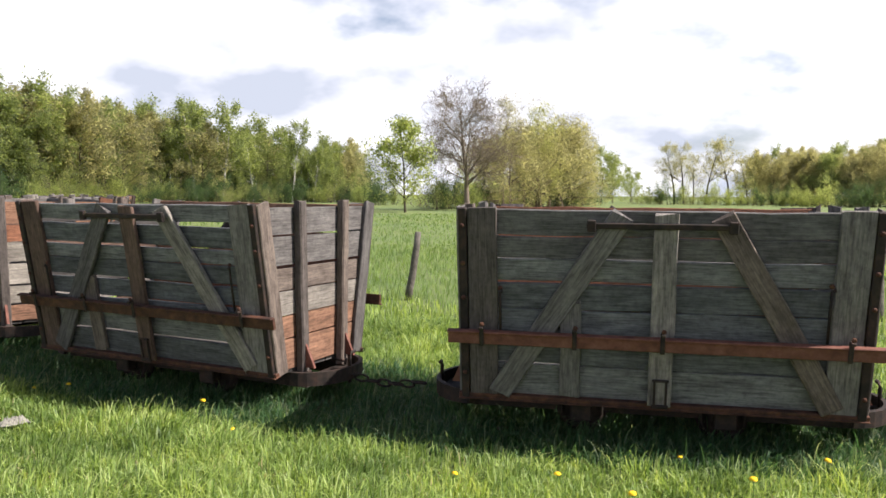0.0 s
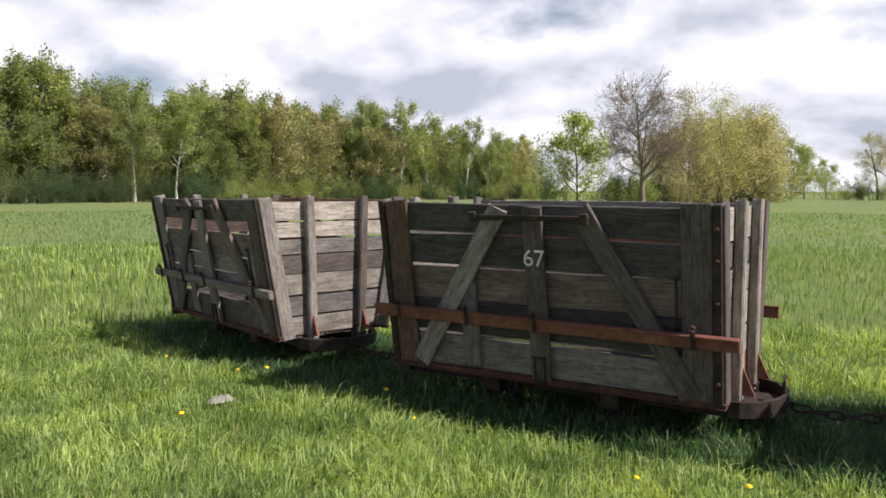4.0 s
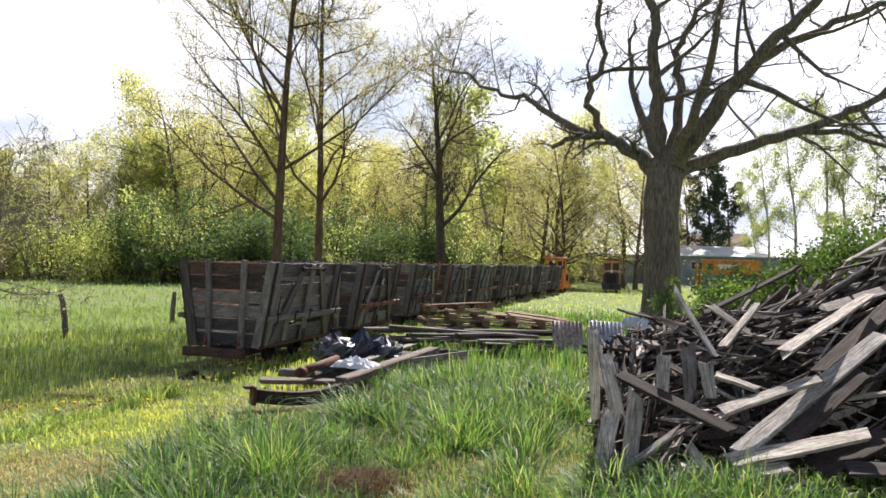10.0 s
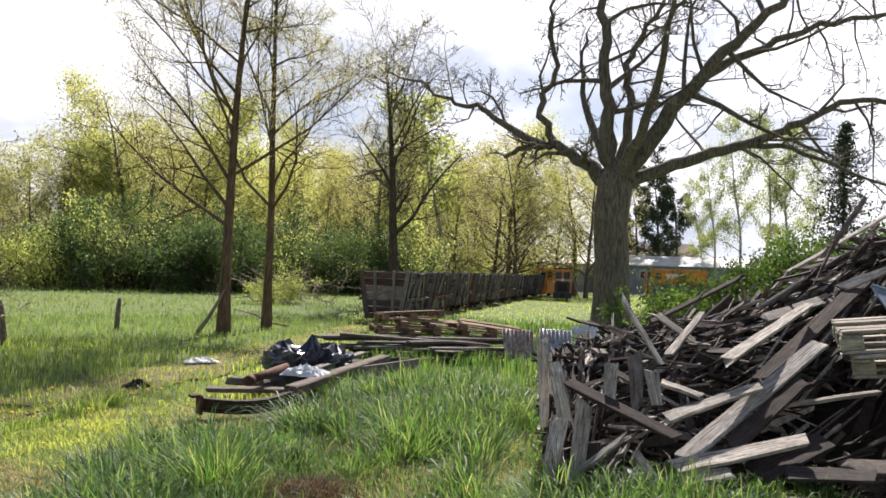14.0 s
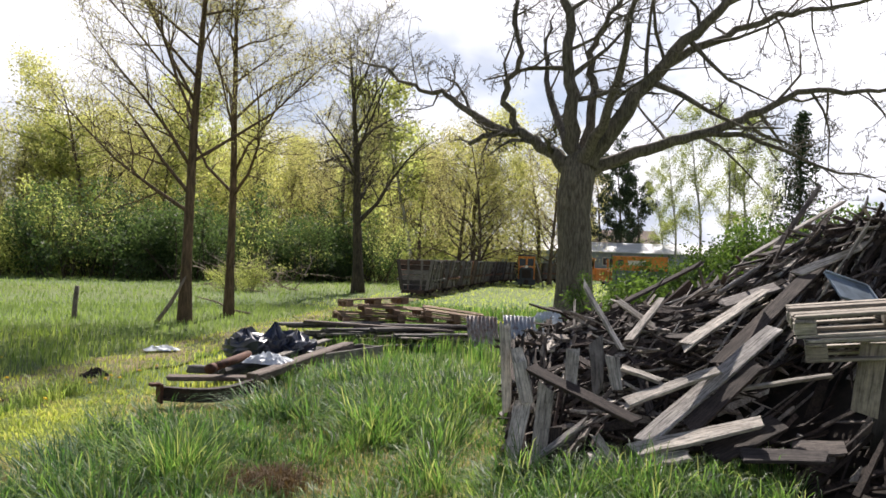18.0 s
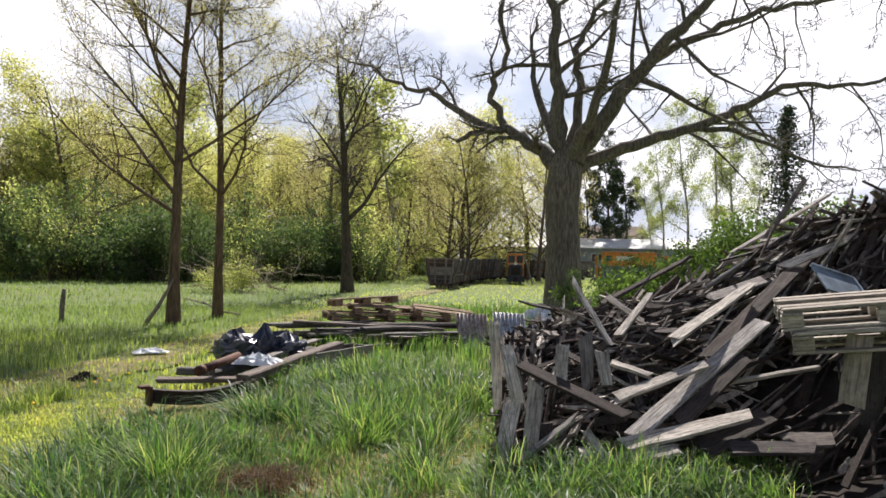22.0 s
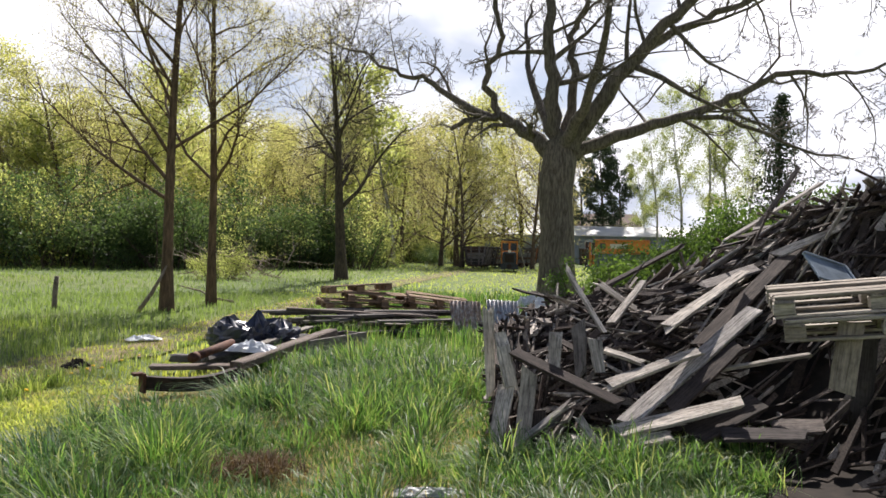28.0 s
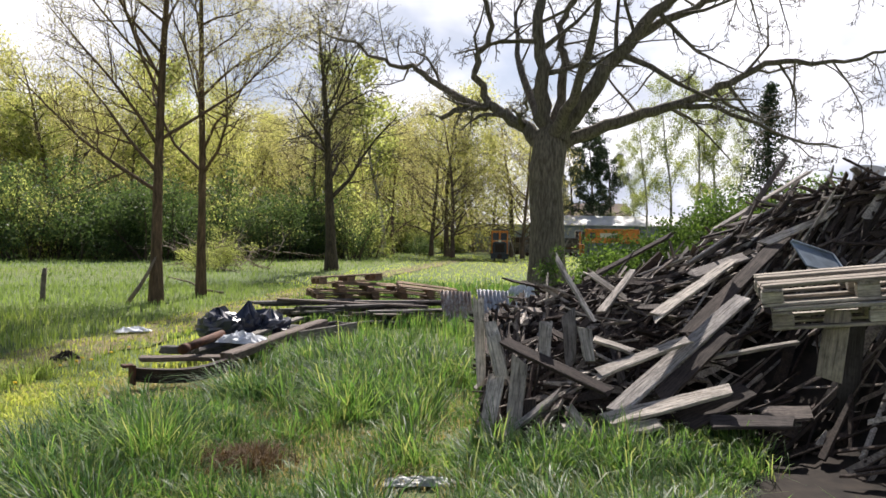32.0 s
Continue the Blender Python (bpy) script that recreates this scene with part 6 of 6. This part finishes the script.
solid("broken_branch", "grey broken branch leaning on a slim tree", "branch", tube_mesh("broken_branch", [(0, 0, 0), (0.25, -0.1, 0.4), (0.42, -0.18, 0.75), (0.62, -0.2, 1.15)], [0.05, 0.045, 0.035, 0.02], BARK_PALE, 7), pose(16.75, 7.15, -0.02, 0, 0, -40), "broken branches")
solid("broken_branch", "thin dry branch lying by the slim trees", "branch", tube_mesh("broken_branch", [(0, 0, 0.05), (0.5, 0.12, 0.12), (1.0, 0.1, 0.3), (1.5, 0.3, 0.42)], [0.035, 0.03, 0.025, 0.012], BARK_PALE, 6), pose(19.6, 5.9, -0.02, 0, 0, 70), "broken branches")

# ---- grass ----
def value_noise(x, y, scale, seed):
    """Smooth random field for patches."""
    rs = np.random.RandomState(seed)
    g = rs.random_sample((64, 64))
    u, v = x * scale + 1000, y * scale + 1000
    i, j = np.floor(u).astype(int), np.floor(v).astype(int)
    fu, fv = u - i, v - j
    fu, fv = fu * fu * (3 - 2 * fu), fv * fv * (3 - 2 * fv)
    q = lambda a, b: g[a % 64, b % 64]
    return (q(i, j) * (1 - fu) + q(i + 1, j) * fu) * (1 - fv) + (q(i, j + 1) * (1 - fu) + q(i + 1, j + 1) * fu) * fv


def blades(name, x, y, h, width, material, seed, lean=0.55, label="", patchy=0.0):
    """Single bent blades, five corners each, as one object."""
    rs = np.random.RandomState(seed)
    n = len(x)
    w = rs.uniform(0, 2 * np.pi, n)
    hh = h * rs.uniform(0.55, 1.25, n)
    w = w * 0.6 + 2.1 * np.pi * value_noise(x, y, 1.9, 41)
    ln = hh * np.abs(rs.normal(0.2, lean, n))
    wd = width * rs.uniform(0.7, 1.3, n)
    dx, dy = np.cos(w), np.sin(w)
    sx, sy = -dy * wd / 2, dx * wd / 2
    z0 = np.full(n, -0.03)
    P = np.stack([
        np.stack([x - sx, y - sy, z0], 1), np.stack([x + sx, y + sy, z0], 1),
        np.stack([x + dx * ln * 0.3 + sx * 0.85, y + dy * ln * 0.3 + sy * 0.85, hh * 0.55], 1),
        np.stack([x + dx * ln * 0.3 - sx * 0.85, y + dy * ln * 0.3 - sy * 0.85, hh * 0.55], 1),
        np.stack([x + dx * ln, y + dy * ln, hh * np.clip(1.02 - 0.25 * (ln / hh), 0.3, 1)], 1)], 1)
    me = bpy.data.meshes.new(name)
    me.vertices.add(5 * n)
    me.vertices.foreach_set("co", P.reshape(-1))
    base = np.arange(n)[:, None] * 5
    loops = np.concatenate([base + np.array([[0, 1, 2, 3]]), base + np.array([[3, 2, 4]])], 1).ravel()
    me.loops.add(7 * n)
    me.loops.foreach_set("vertex_index", loops)
    me.polygons.add(2 * n)
    st = np.stack([np.arange(n) * 7, np.arange(n) * 7 + 4], 1).ravel()
    me.polygons.foreach_set("loop_start", st)
    me.materials.append(material)
    me.update(calc_edges=True)
    return solid(name, label, "grass", me, kind="stuff")


def tufted(name, x, y, h, per, sigma, width, material, seed, label, arch=0.75, base_z=-0.02):
    """Tufts of arching blades, seven corners each, that lean out from the heart of their tuft."""
    rs = np.random.RandomState(seed)
    n = len(x) * per
    if not n:
        return
    off = rs.normal(0, 1, (n, 2)) * np.repeat(np.broadcast_to(sigma, x.shape), per)[:, None]
    cx, cy = np.repeat(x, per) + off[:, 0], np.repeat(y, per) + off[:, 1]
    hh = np.repeat(np.broadcast_to(h, x.shape) * rs.uniform(0.7, 1.25, len(x)), per) * rs.uniform(0.45, 1.15, n)
    w = np.arctan2(off[:, 1], off[:, 0]) + rs.normal(0, 0.8, n)
    comb = np.repeat(rs.normal(0.15, 0.15, (len(x), 2)), per, axis=0)
    ln = hh * np.clip(np.abs(rs.normal(arch * 0.75, arch * 0.45, n)), 0.1, 1.5)
    dx, dy = np.cos(w) * ln + comb[:, 0] * hh, np.sin(w) * ln + comb[:, 1] * hh
    ln = np.sqrt(dx * dx + dy * dy) + 1e-6
    wd = np.repeat(np.broadcast_to(width, x.shape), per) * rs.uniform(0.6, 1.3, n)
    fa = w + np.pi / 2 + rs.normal(0, 0.5, n)
    sx, sy = np.cos(fa) * wd / 2, np.sin(fa) * wd / 2
    droop = np.clip(ln / hh, 0, 1.4)
    P = np.empty((n, 7, 3))
    for i, (u, zf, k, sg) in enumerate(((0, 0, 0.8, -1), (0, 0, 0.8, 1), (0.22, 0.50, 1.0, 1), (0.22, 0.50, 1.0, -1), (0.58, 0.86, 0.7, 1), (0.58, 0.86, 0.7, -1), (1.0, 1.0, 0.0, 1))):
        P[:, i, 0], P[:, i, 1] = cx + dx * u + sx * k * sg, cy + dy * u + sy * k * sg
        P[:, i, 2] = base_z + hh * (zf * (1 - 0.22 * droop) - 0.16 * droop * u ** 3)
    me = bpy.data.meshes.new(name)
    me.vertices.add(7 * n)
    me.vertices.foreach_set("co", P.reshape(-1))
    loops = (np.arange(n)[:, None] * 7 + np.array([[0, 1, 2, 3, 3, 2, 4, 5, 5, 4, 6]])).ravel()
    me.loops.add(11 * n)
    me.loops.foreach_set("vertex_index", loops)
    me.polygons.add(3 * n)
    me.polygons.foreach_set("loop_start", np.stack([np.arange(n) * 11, np.arange(n) * 11 + 4, np.arange(n) * 11 + 8], 1).ravel())
    me.materials.append(material)
    me.update(calc_edges=True)
    return solid(name, label, "grass", me, kind="stuff")


GRASS_LAWN = leafy("lawn_blades", [(0.132, 0.205, 0.0516), (0.179, 0.26, 0.0688), (0.249, 0.33, 0.0989), (0.338, 0.41, 0.172), (0.0705, 0.125, 0.0292)], 0.36, 0.42, 0.9)
GRASS_LONG = leafy("long_blades", [(0.038, 0.093, 0.026), (0.056, 0.125, 0.034), (0.08, 0.158, 0.047), (0.118, 0.195, 0.065), (0.024, 0.06, 0.02), (0.17, 0.21, 0.10)], 0.5, 0.45, 1.0)
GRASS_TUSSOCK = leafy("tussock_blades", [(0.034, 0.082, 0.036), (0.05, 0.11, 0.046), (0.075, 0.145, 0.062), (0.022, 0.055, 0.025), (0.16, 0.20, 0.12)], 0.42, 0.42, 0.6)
GRASS_DRY = leafy("dry_blades", [(0.32, 0.27, 0.15), (0.42, 0.36, 0.22), (0.24, 0.19, 0.10), (0.22, 0.22, 0.09)], 0.3, 0.7)
GRASS_YELLOW = leafy("yellowish_blades", [(0.29, 0.38, 0.085), (0.34, 0.43, 0.11), (0.25, 0.34, 0.07), (0.40, 0.45, 0.18)], 0.45, 0.55, 0.4)
GRASS_FIELD = leafy("field_blades", [(0.12, 0.185, 0.066), (0.145, 0.215, 0.078), (0.17, 0.24, 0.095)], 0.38, 0.6, 0.4)
GRASS_PATH = leafy("worn_path_blades", [(0.22, 0.28, 0.07), (0.27, 0.32, 0.09), (0.18, 0.24, 0.055), (0.33, 0.35, 0.14)], 0.42, 0.6, 0.6)
DEAD = leafy("dead_stalk_blades", [(0.085, 0.055, 0.03), (0.13, 0.09, 0.05), (0.06, 0.04, 0.022)], 0.15, 0.8)


def scatter(n, r0, r1, a0, a1, seed, power=1.0):
    """Places in a ring sector round the camera; bearings in degrees right of north."""
    rs = np.random.RandomState(seed)
    r = np.sqrt(r0 * r0 + (r1 * r1 - r0 * r0) * rs.random_sample(n) ** power)
    a = np.radians(rs.uniform(a0, a1, n))
    return np.sin(a) * r, np.cos(a) * r, r, np.degrees(a), rs


TUSSOCK, PLASTIC = (5.42, 1.38), (5.13, 0.22)


def zone(x, y, r, a):
    """0 lawn, 1 long grass, 2 track bed, 3 path, 4 field beyond, 5 yard, 6 grass darkened for the train's shade, -1
    heap or bare.
    """
    d = line_distance(x, y)
    yl = np.interp(x, WAY_X[:800], WAY_Y[:800])
    near = y < yl
    z = np.where(near, 0, 4)
    edge = 1.0 + 0.6 * value_noise(x, y, 0.7, 3)
    z = np.where(near & (x > 3.0 + 0.8 * value_noise(x, y, 1.1, 5)) & (d > 1.5 + edge * 0.75), 1, z)
    z = np.where(near & (x > 2.2 + value_noise(x, y, 1.4, 6)) & (x < 13.5) & (d > 0.8) & (d <= 1.5 + edge * 0.75), 3, z)
    z = np.where(near & (x >= 13.5) & (d > 0.7), 5, z)
    z = np.where(~near & (d < 3.6 + 2.0 * value_noise(x, y, 0.5, 9)) & (x < 14), 0, z)
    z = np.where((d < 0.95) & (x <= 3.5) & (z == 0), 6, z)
    z = np.where((d < 0.62) & (x > 2.0 + 1.5 * value_noise(x, y, 1.4, 6)), 2, z)
    foot = np.interp(a, [q[0] for q in FOOT], [q[1] for q in FOOT])
    z = np.where((a > 92.0) & (a < 144) & (r > foot + 0.22) & (r < foot + 5), -1, z)
    z = np.where((a > 108.5 + 3 * value_noise(x, y, 2.0, 4)) & (r > 4.3 + 0.5 * value_noise(x, y, 2.5, 12)) & (x > 3), -1, z)
    z = np.where((x - TUSSOCK[0] + 0.16) ** 2 + (y - TUSSOCK[1] + 0.03) ** 2 < 0.42 ** 2, -1, z)
    z = np.where(((x - PLASTIC[0] + 0.2) / 1.1) ** 2 + ((y - PLASTIC[1]) / 1.2) ** 2 < 0.28 ** 2, -1, z)
    return z


def grow_grass():
    # tufts near the camera, blades thin
    x, y, r, a, rs = scatter(26000, 3.0, 9.6, -62, 134, 1, 1.15)
    z = zone(x, y, r, a)
    lump = value_noise(x, y, 1.1, 7) * 0.6 + value_noise(x, y, 3.2, 8) * 0.4
    dry = value_noise(x, y, 1.3, 11)
    pick = rs.random_sample(len(x))
    s = z == 0
    s0 = s & (pick > 0.12)
    tufted("lawn_grass", x[s0], y[s0], 0.10 + 0.34 * np.clip(lump[s0] - 0.38, 0, 1) + 0.05 * (line_distance(x[s0], y[s0]) < 0.75), 13, 0.05, 0.0036 + 0.0006 * r[s0], GRASS_LAWN, 21, "lush green meadow grass in tufts before the track", 0.9)
    # darker blades along the track paint in the shade under the train
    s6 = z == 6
    tufted("track_grass", x[s6], y[s6], 0.11 + 0.10 * lump[s6], 13, 0.05, 0.0036 + 0.0006 * r[s6], GRASS_TUSSOCK, 20, "short grass along the track, the train's shade put into its dark colour", 0.9)
    s1 = s & (pick <= 0.05)
    tufted("dry_grass", x[s1], y[s1], 0.10, 7, 0.07, 0.0036 + 0.0005 * r[s1], GRASS_DRY, 22, "scattered dry blades among the grass", 1.0)
    s = z == 1
    big = np.clip((lump - 0.28) * 1.7, 0.05, 1.0)
    s0 = s & (pick > 0.12 + 0.6 * ((dry > 0.58) | ((r < 5.5) & (value_noise(x, y, 1.0, 13) > 0.42))))
    tufted("long_grass", x[s0], y[s0], 0.08 + 0.17 * big[s0], 12, 0.055, 0.0042 + 0.0006 * r[s0], GRASS_LONG, 23, "tall uneven tufts of deep green grass", 0.85)
    low = ((x - 8.3) ** 2 + (y - 2.8) ** 2 < 0.95 ** 2) | ((x - TUSSOCK[0]) ** 2 + (y - TUSSOCK[1]) ** 2 < 0.6 ** 2)
    t0 = s0 & ~low & (rs.random_sample(len(x)) < 0.10 + 0.16 * big)
    tufted("long_grass", x[t0], y[t0], 0.20 + 0.34 * big[t0], 64, 0.08, 0.0046 + 0.0006 * r[t0], GRASS_LONG, 38, "tall arching tufts of deep green grass", 0.95)
    t1 = s0 & ~low & (rs.random_sample(len(x)) < 0.012 + 0.03 * (lump > 0.5))
    tufted("long_grass", x[t1], y[t1], 0.27 + 0.20 * big[t1], 130, 0.11, 0.0056 + 0.0006 * r[t1], GRASS_TUSSOCK, 39, "broad arching tussocks of blue-green grass", 1.15)
    s1 = s & ~s0
    tufted("straw", x[s1], y[s1], 0.12, 13, 0.09, 0.0038 + 0.0005 * r[s1], GRASS_DRY, 24, "dead pale straw lying among the tufts", 1.25)
    s = (z == 3) | (z == 2)
    m = (dry * 0.75 + 0.25 * pick) > np.where(x < 6.0, 0.42, 0.52)
    s0, s1 = s & m, s & ~m
    tufted("flattened_straw", x[s0], y[s0], 0.05, 10, 0.06, 0.004 + 0.0006 * r[s0], GRASS_DRY, 25, "flattened straw on the worn path", 1.4)
    tufted("path_grass", x[s1], y[s1], 0.07, 12, 0.06, 0.004 + 0.0007 * r[s1], GRASS_PATH, 26, "short yellowish grass on the path and track bed", 1.0)
    # grass between the tufts
    x, y, r, a, rs = scatter(150000, 3.0, 9.6, -62, 134, 4, 1.1)
    z = zone(x, y, r, a)
    s = z == 0
    blades("lawn_grass", x[s], y[s], np.full(s.sum(), 0.085), 0.004 + 0.0006 * r[s], GRASS_LAWN, 28, 0.8, "short green grass between the tufts")
    s = z == 1
    blades("long_grass", x[s], y[s], np.full(s.sum(), 0.10), 0.004 + 0.0006 * r[s], GRASS_LONG, 29, 0.8, "shorter green grass between the tufts")
    # the same painted shade between those tufts
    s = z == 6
    blades("track_grass", x[s], y[s], np.full(s.sum(), 0.09), 0.004 + 0.0006 * r[s], GRASS_TUSSOCK, 44, 0.8, "short grass between the track tufts, coloured dark for the train's shade")
    s = z == 4
    blades("field_grass", x[s], y[s], np.full(s.sum(), 0.12), 0.005 + 0.0007 * r[s], GRASS_FIELD, 27, 0.4, "even green crop of the field beyond the track")
    # round and behind the camera's stand
    x, y, r, a, rs = scatter(26000, 0.3, 3.0, -180, 180, 6)
    blades("lawn_grass", x, y, np.full(len(x), 0.09), np.full(len(x), 0.006), GRASS_LAWN, 41, 0.8, "green grass where the camera stands")
    x, y, r, a, rs = scatter(60000, 3.0, 10.0, 134, 298, 7)
    blades("lawn_grass", x, y, np.full(len(x), 0.10), np.full(len(x), 0.009), GRASS_LAWN, 42, 0.8, "green grass behind the camera's stand")
    # farther out
    x, y, r, a, rs = scatter(110000, 9.6, 24.0, -62, 132, 2, 1.35)
    z = zone(x, y, r, a)
    lump = value_noise(x, y, 1.0, 17)
    s = (z == 0) | (z == 6)
    blades("meadow_grass", x[s], y[s], 0.09 + 0.14 * lump[s], 0.004 + 0.0008 * r[s], GRASS_LAWN, 31, 0.6, "green meadow grass beside the track farther off")
    s = z == 4
    blades("field_grass", x[s], y[s], np.full(s.sum(), 0.11), 0.003 + 0.0007 * r[s], GRASS_FIELD, 36, 0.35, "even green crop of the field farther off")
    s = (z == 1) | ((z == 5) & (a > 78) & (lump > 0.35))
    blades("long_grass", x[s], y[s], 0.10 + 0.30 * lump[s], 0.004 + 0.0009 * r[s], GRASS_LONG, 32, 0.6, "tall grass farther off by the timbers")
    s = (z == 2) | (z == 3) | ((z == 5) & ~s)
    blades("path_grass", x[s], y[s], np.full(s.sum(), 0.08), 0.004 + 0.0008 * r[s], GRASS_PATH, 33, 0.7, "short yellowish grass on the track bed farther off")
    x, y, r, a, rs = scatter(60000, 24.0, 62.0, -62, 132, 3, 1.4)
    lump = value_noise(x, y, 0.6, 19)
    s = (x > 22) & (y < np.interp(x, WAY_X[:800], WAY_Y[:800]) + 2)
    blades("yard_grass", x[s], y[s], 0.035 + 0.05 * lump[s], 0.004 + 0.0007 * r[s], GRASS_YELLOW, 34, 0.5, "sunlit yellow-green grass round the yard")
    s = ~s
    blades("field_grass", x[s], y[s], np.full(s.sum(), 0.12), 0.004 + 0.0008 * r[s], GRASS_FIELD, 35, 0.35, "green crop of the field in the distance")
    # trampled straw round the tussock and the plastic
    q = np.random.RandomState(8).normal(0, 0.34, (260, 2))
    tufted("straw", TUSSOCK[0] - 0.2 + q[:, 0] * 0.8, TUSSOCK[1] - 0.35 + q[:, 1] * 1.8, 0.05, 11, 0.06, 0.0065, GRASS_DRY, 43, "trampled pale straw round the dead tussock", 1.3)
    # dead brown tussock
    q = np.random.RandomState(5).normal(0, 0.11, (90, 2))
    tufted("dead_grass", TUSSOCK[0] + q[:, 0], TUSSOCK[1] + q[:, 1] * 1.3, 0.13, 16, 0.05, 0.006, DEAD, 37, "flattened brown dead tussock", 1.3, 0.03)


grow_grass()

# ---- dandelions ----
YELLOW = plain("dandelion_yellow", (0.75, 0.48, 0.01), 0.7, 0, 0.15, 40)
STEM = plain("green_stem", (0.10, 0.18, 0.04), 0.6)


def dandelion():
    d = thing("dandelion", "yellow dandelion in flower in the grass", "flower", pose(1.2, 4.3, 0), "dandelions")
    part("stem", tube_mesh("stem", [(0, 0, -0.02), (0.006, 0, 0.07), (0, 0.004, 0.13)], [0.003, 0.003, 0.0025], STEM, 5), d)
    V, F = [(0, 0, 0.012)], []
    n = 16
    for ring, (rr, zz) in enumerate(((0.010, 0.014), (0.021, 0.008), (0.024, -0.002))):
        for k in range(n):
            w = 2 * math.pi * k / n
            j = rr * (1.0 if (k + ring) % 2 else 0.82)
            V.append((math.cos(w) * j, math.sin(w) * j, zz))
    for k in range(n):
        q = (k + 1) % n
        F += [(0, 1 + k, 1 + q), (1 + k, 1 + n + k, 1 + n + q, 1 + q), (1 + n + k, 1 + 2 * n + k, 1 + 2 * n + q, 1 + n + q)]
    part("flower", mesh_of("flower", V, F, YELLOW, True), d, pose(0, 0, 0.13))
    return d


_d = dandelion()
rng = random.Random(66)
for k in range(42):
    if k < 18:
        x = rng.uniform(-5.5, 6.5)
        off = rng.uniform(0.75, 2.4)
        y = float(np.interp(x, WAY_X[:800], WAY_Y[:800])) - off
    elif k < 36:
        x = 7.9 + rng.gauss(0, 1.2)
        y = 4.65 + rng.gauss(0, 0.35) - (x - 7.9) * 0.1
    else:
        x = rng.uniform(-9, 12)
        y = float(np.interp(x, WAY_X[:800], WAY_Y[:800])) + rng.uniform(0.9, 5)
    sc = rng.uniform(0.6, 1.0)
    _d.scale = (sc, sc, sc)
    copy_thing(_d, pose(x, y, 0, rng.gauss(0, 8), rng.gauss(0, 8), rng.uniform(0, 360)))
_d.scale = (1, 1, 1)


# ---- what moves ----
def motions():
    grid = [i * 0.4 for i in range(81)]
    for k, ob in enumerate(TRAIN):
        rows = [(t, train_pose(rear_at(t) + HALF + k * PITCH + SLACK[k])) for t in grid]
        walk(ob, rows)
        # the wheels roll on the rails
        for axle in WHEELS[k] if k < len(WHEELS) else ():
            x = axle.location.x
            turn = [(i * 0.1, math.degrees((rear_at(i * 0.1) - S0) / 0.165)) for i in range(321)]
            walk(axle, [(t, pose(x, 0, 0.165, 0, a, 0)) for t, a in turn])
    walk(train_loco, [(t, train_pose(rear_at(t) + 9 * PITCH + 2.1, 0.7)) for t in grid])


motions()
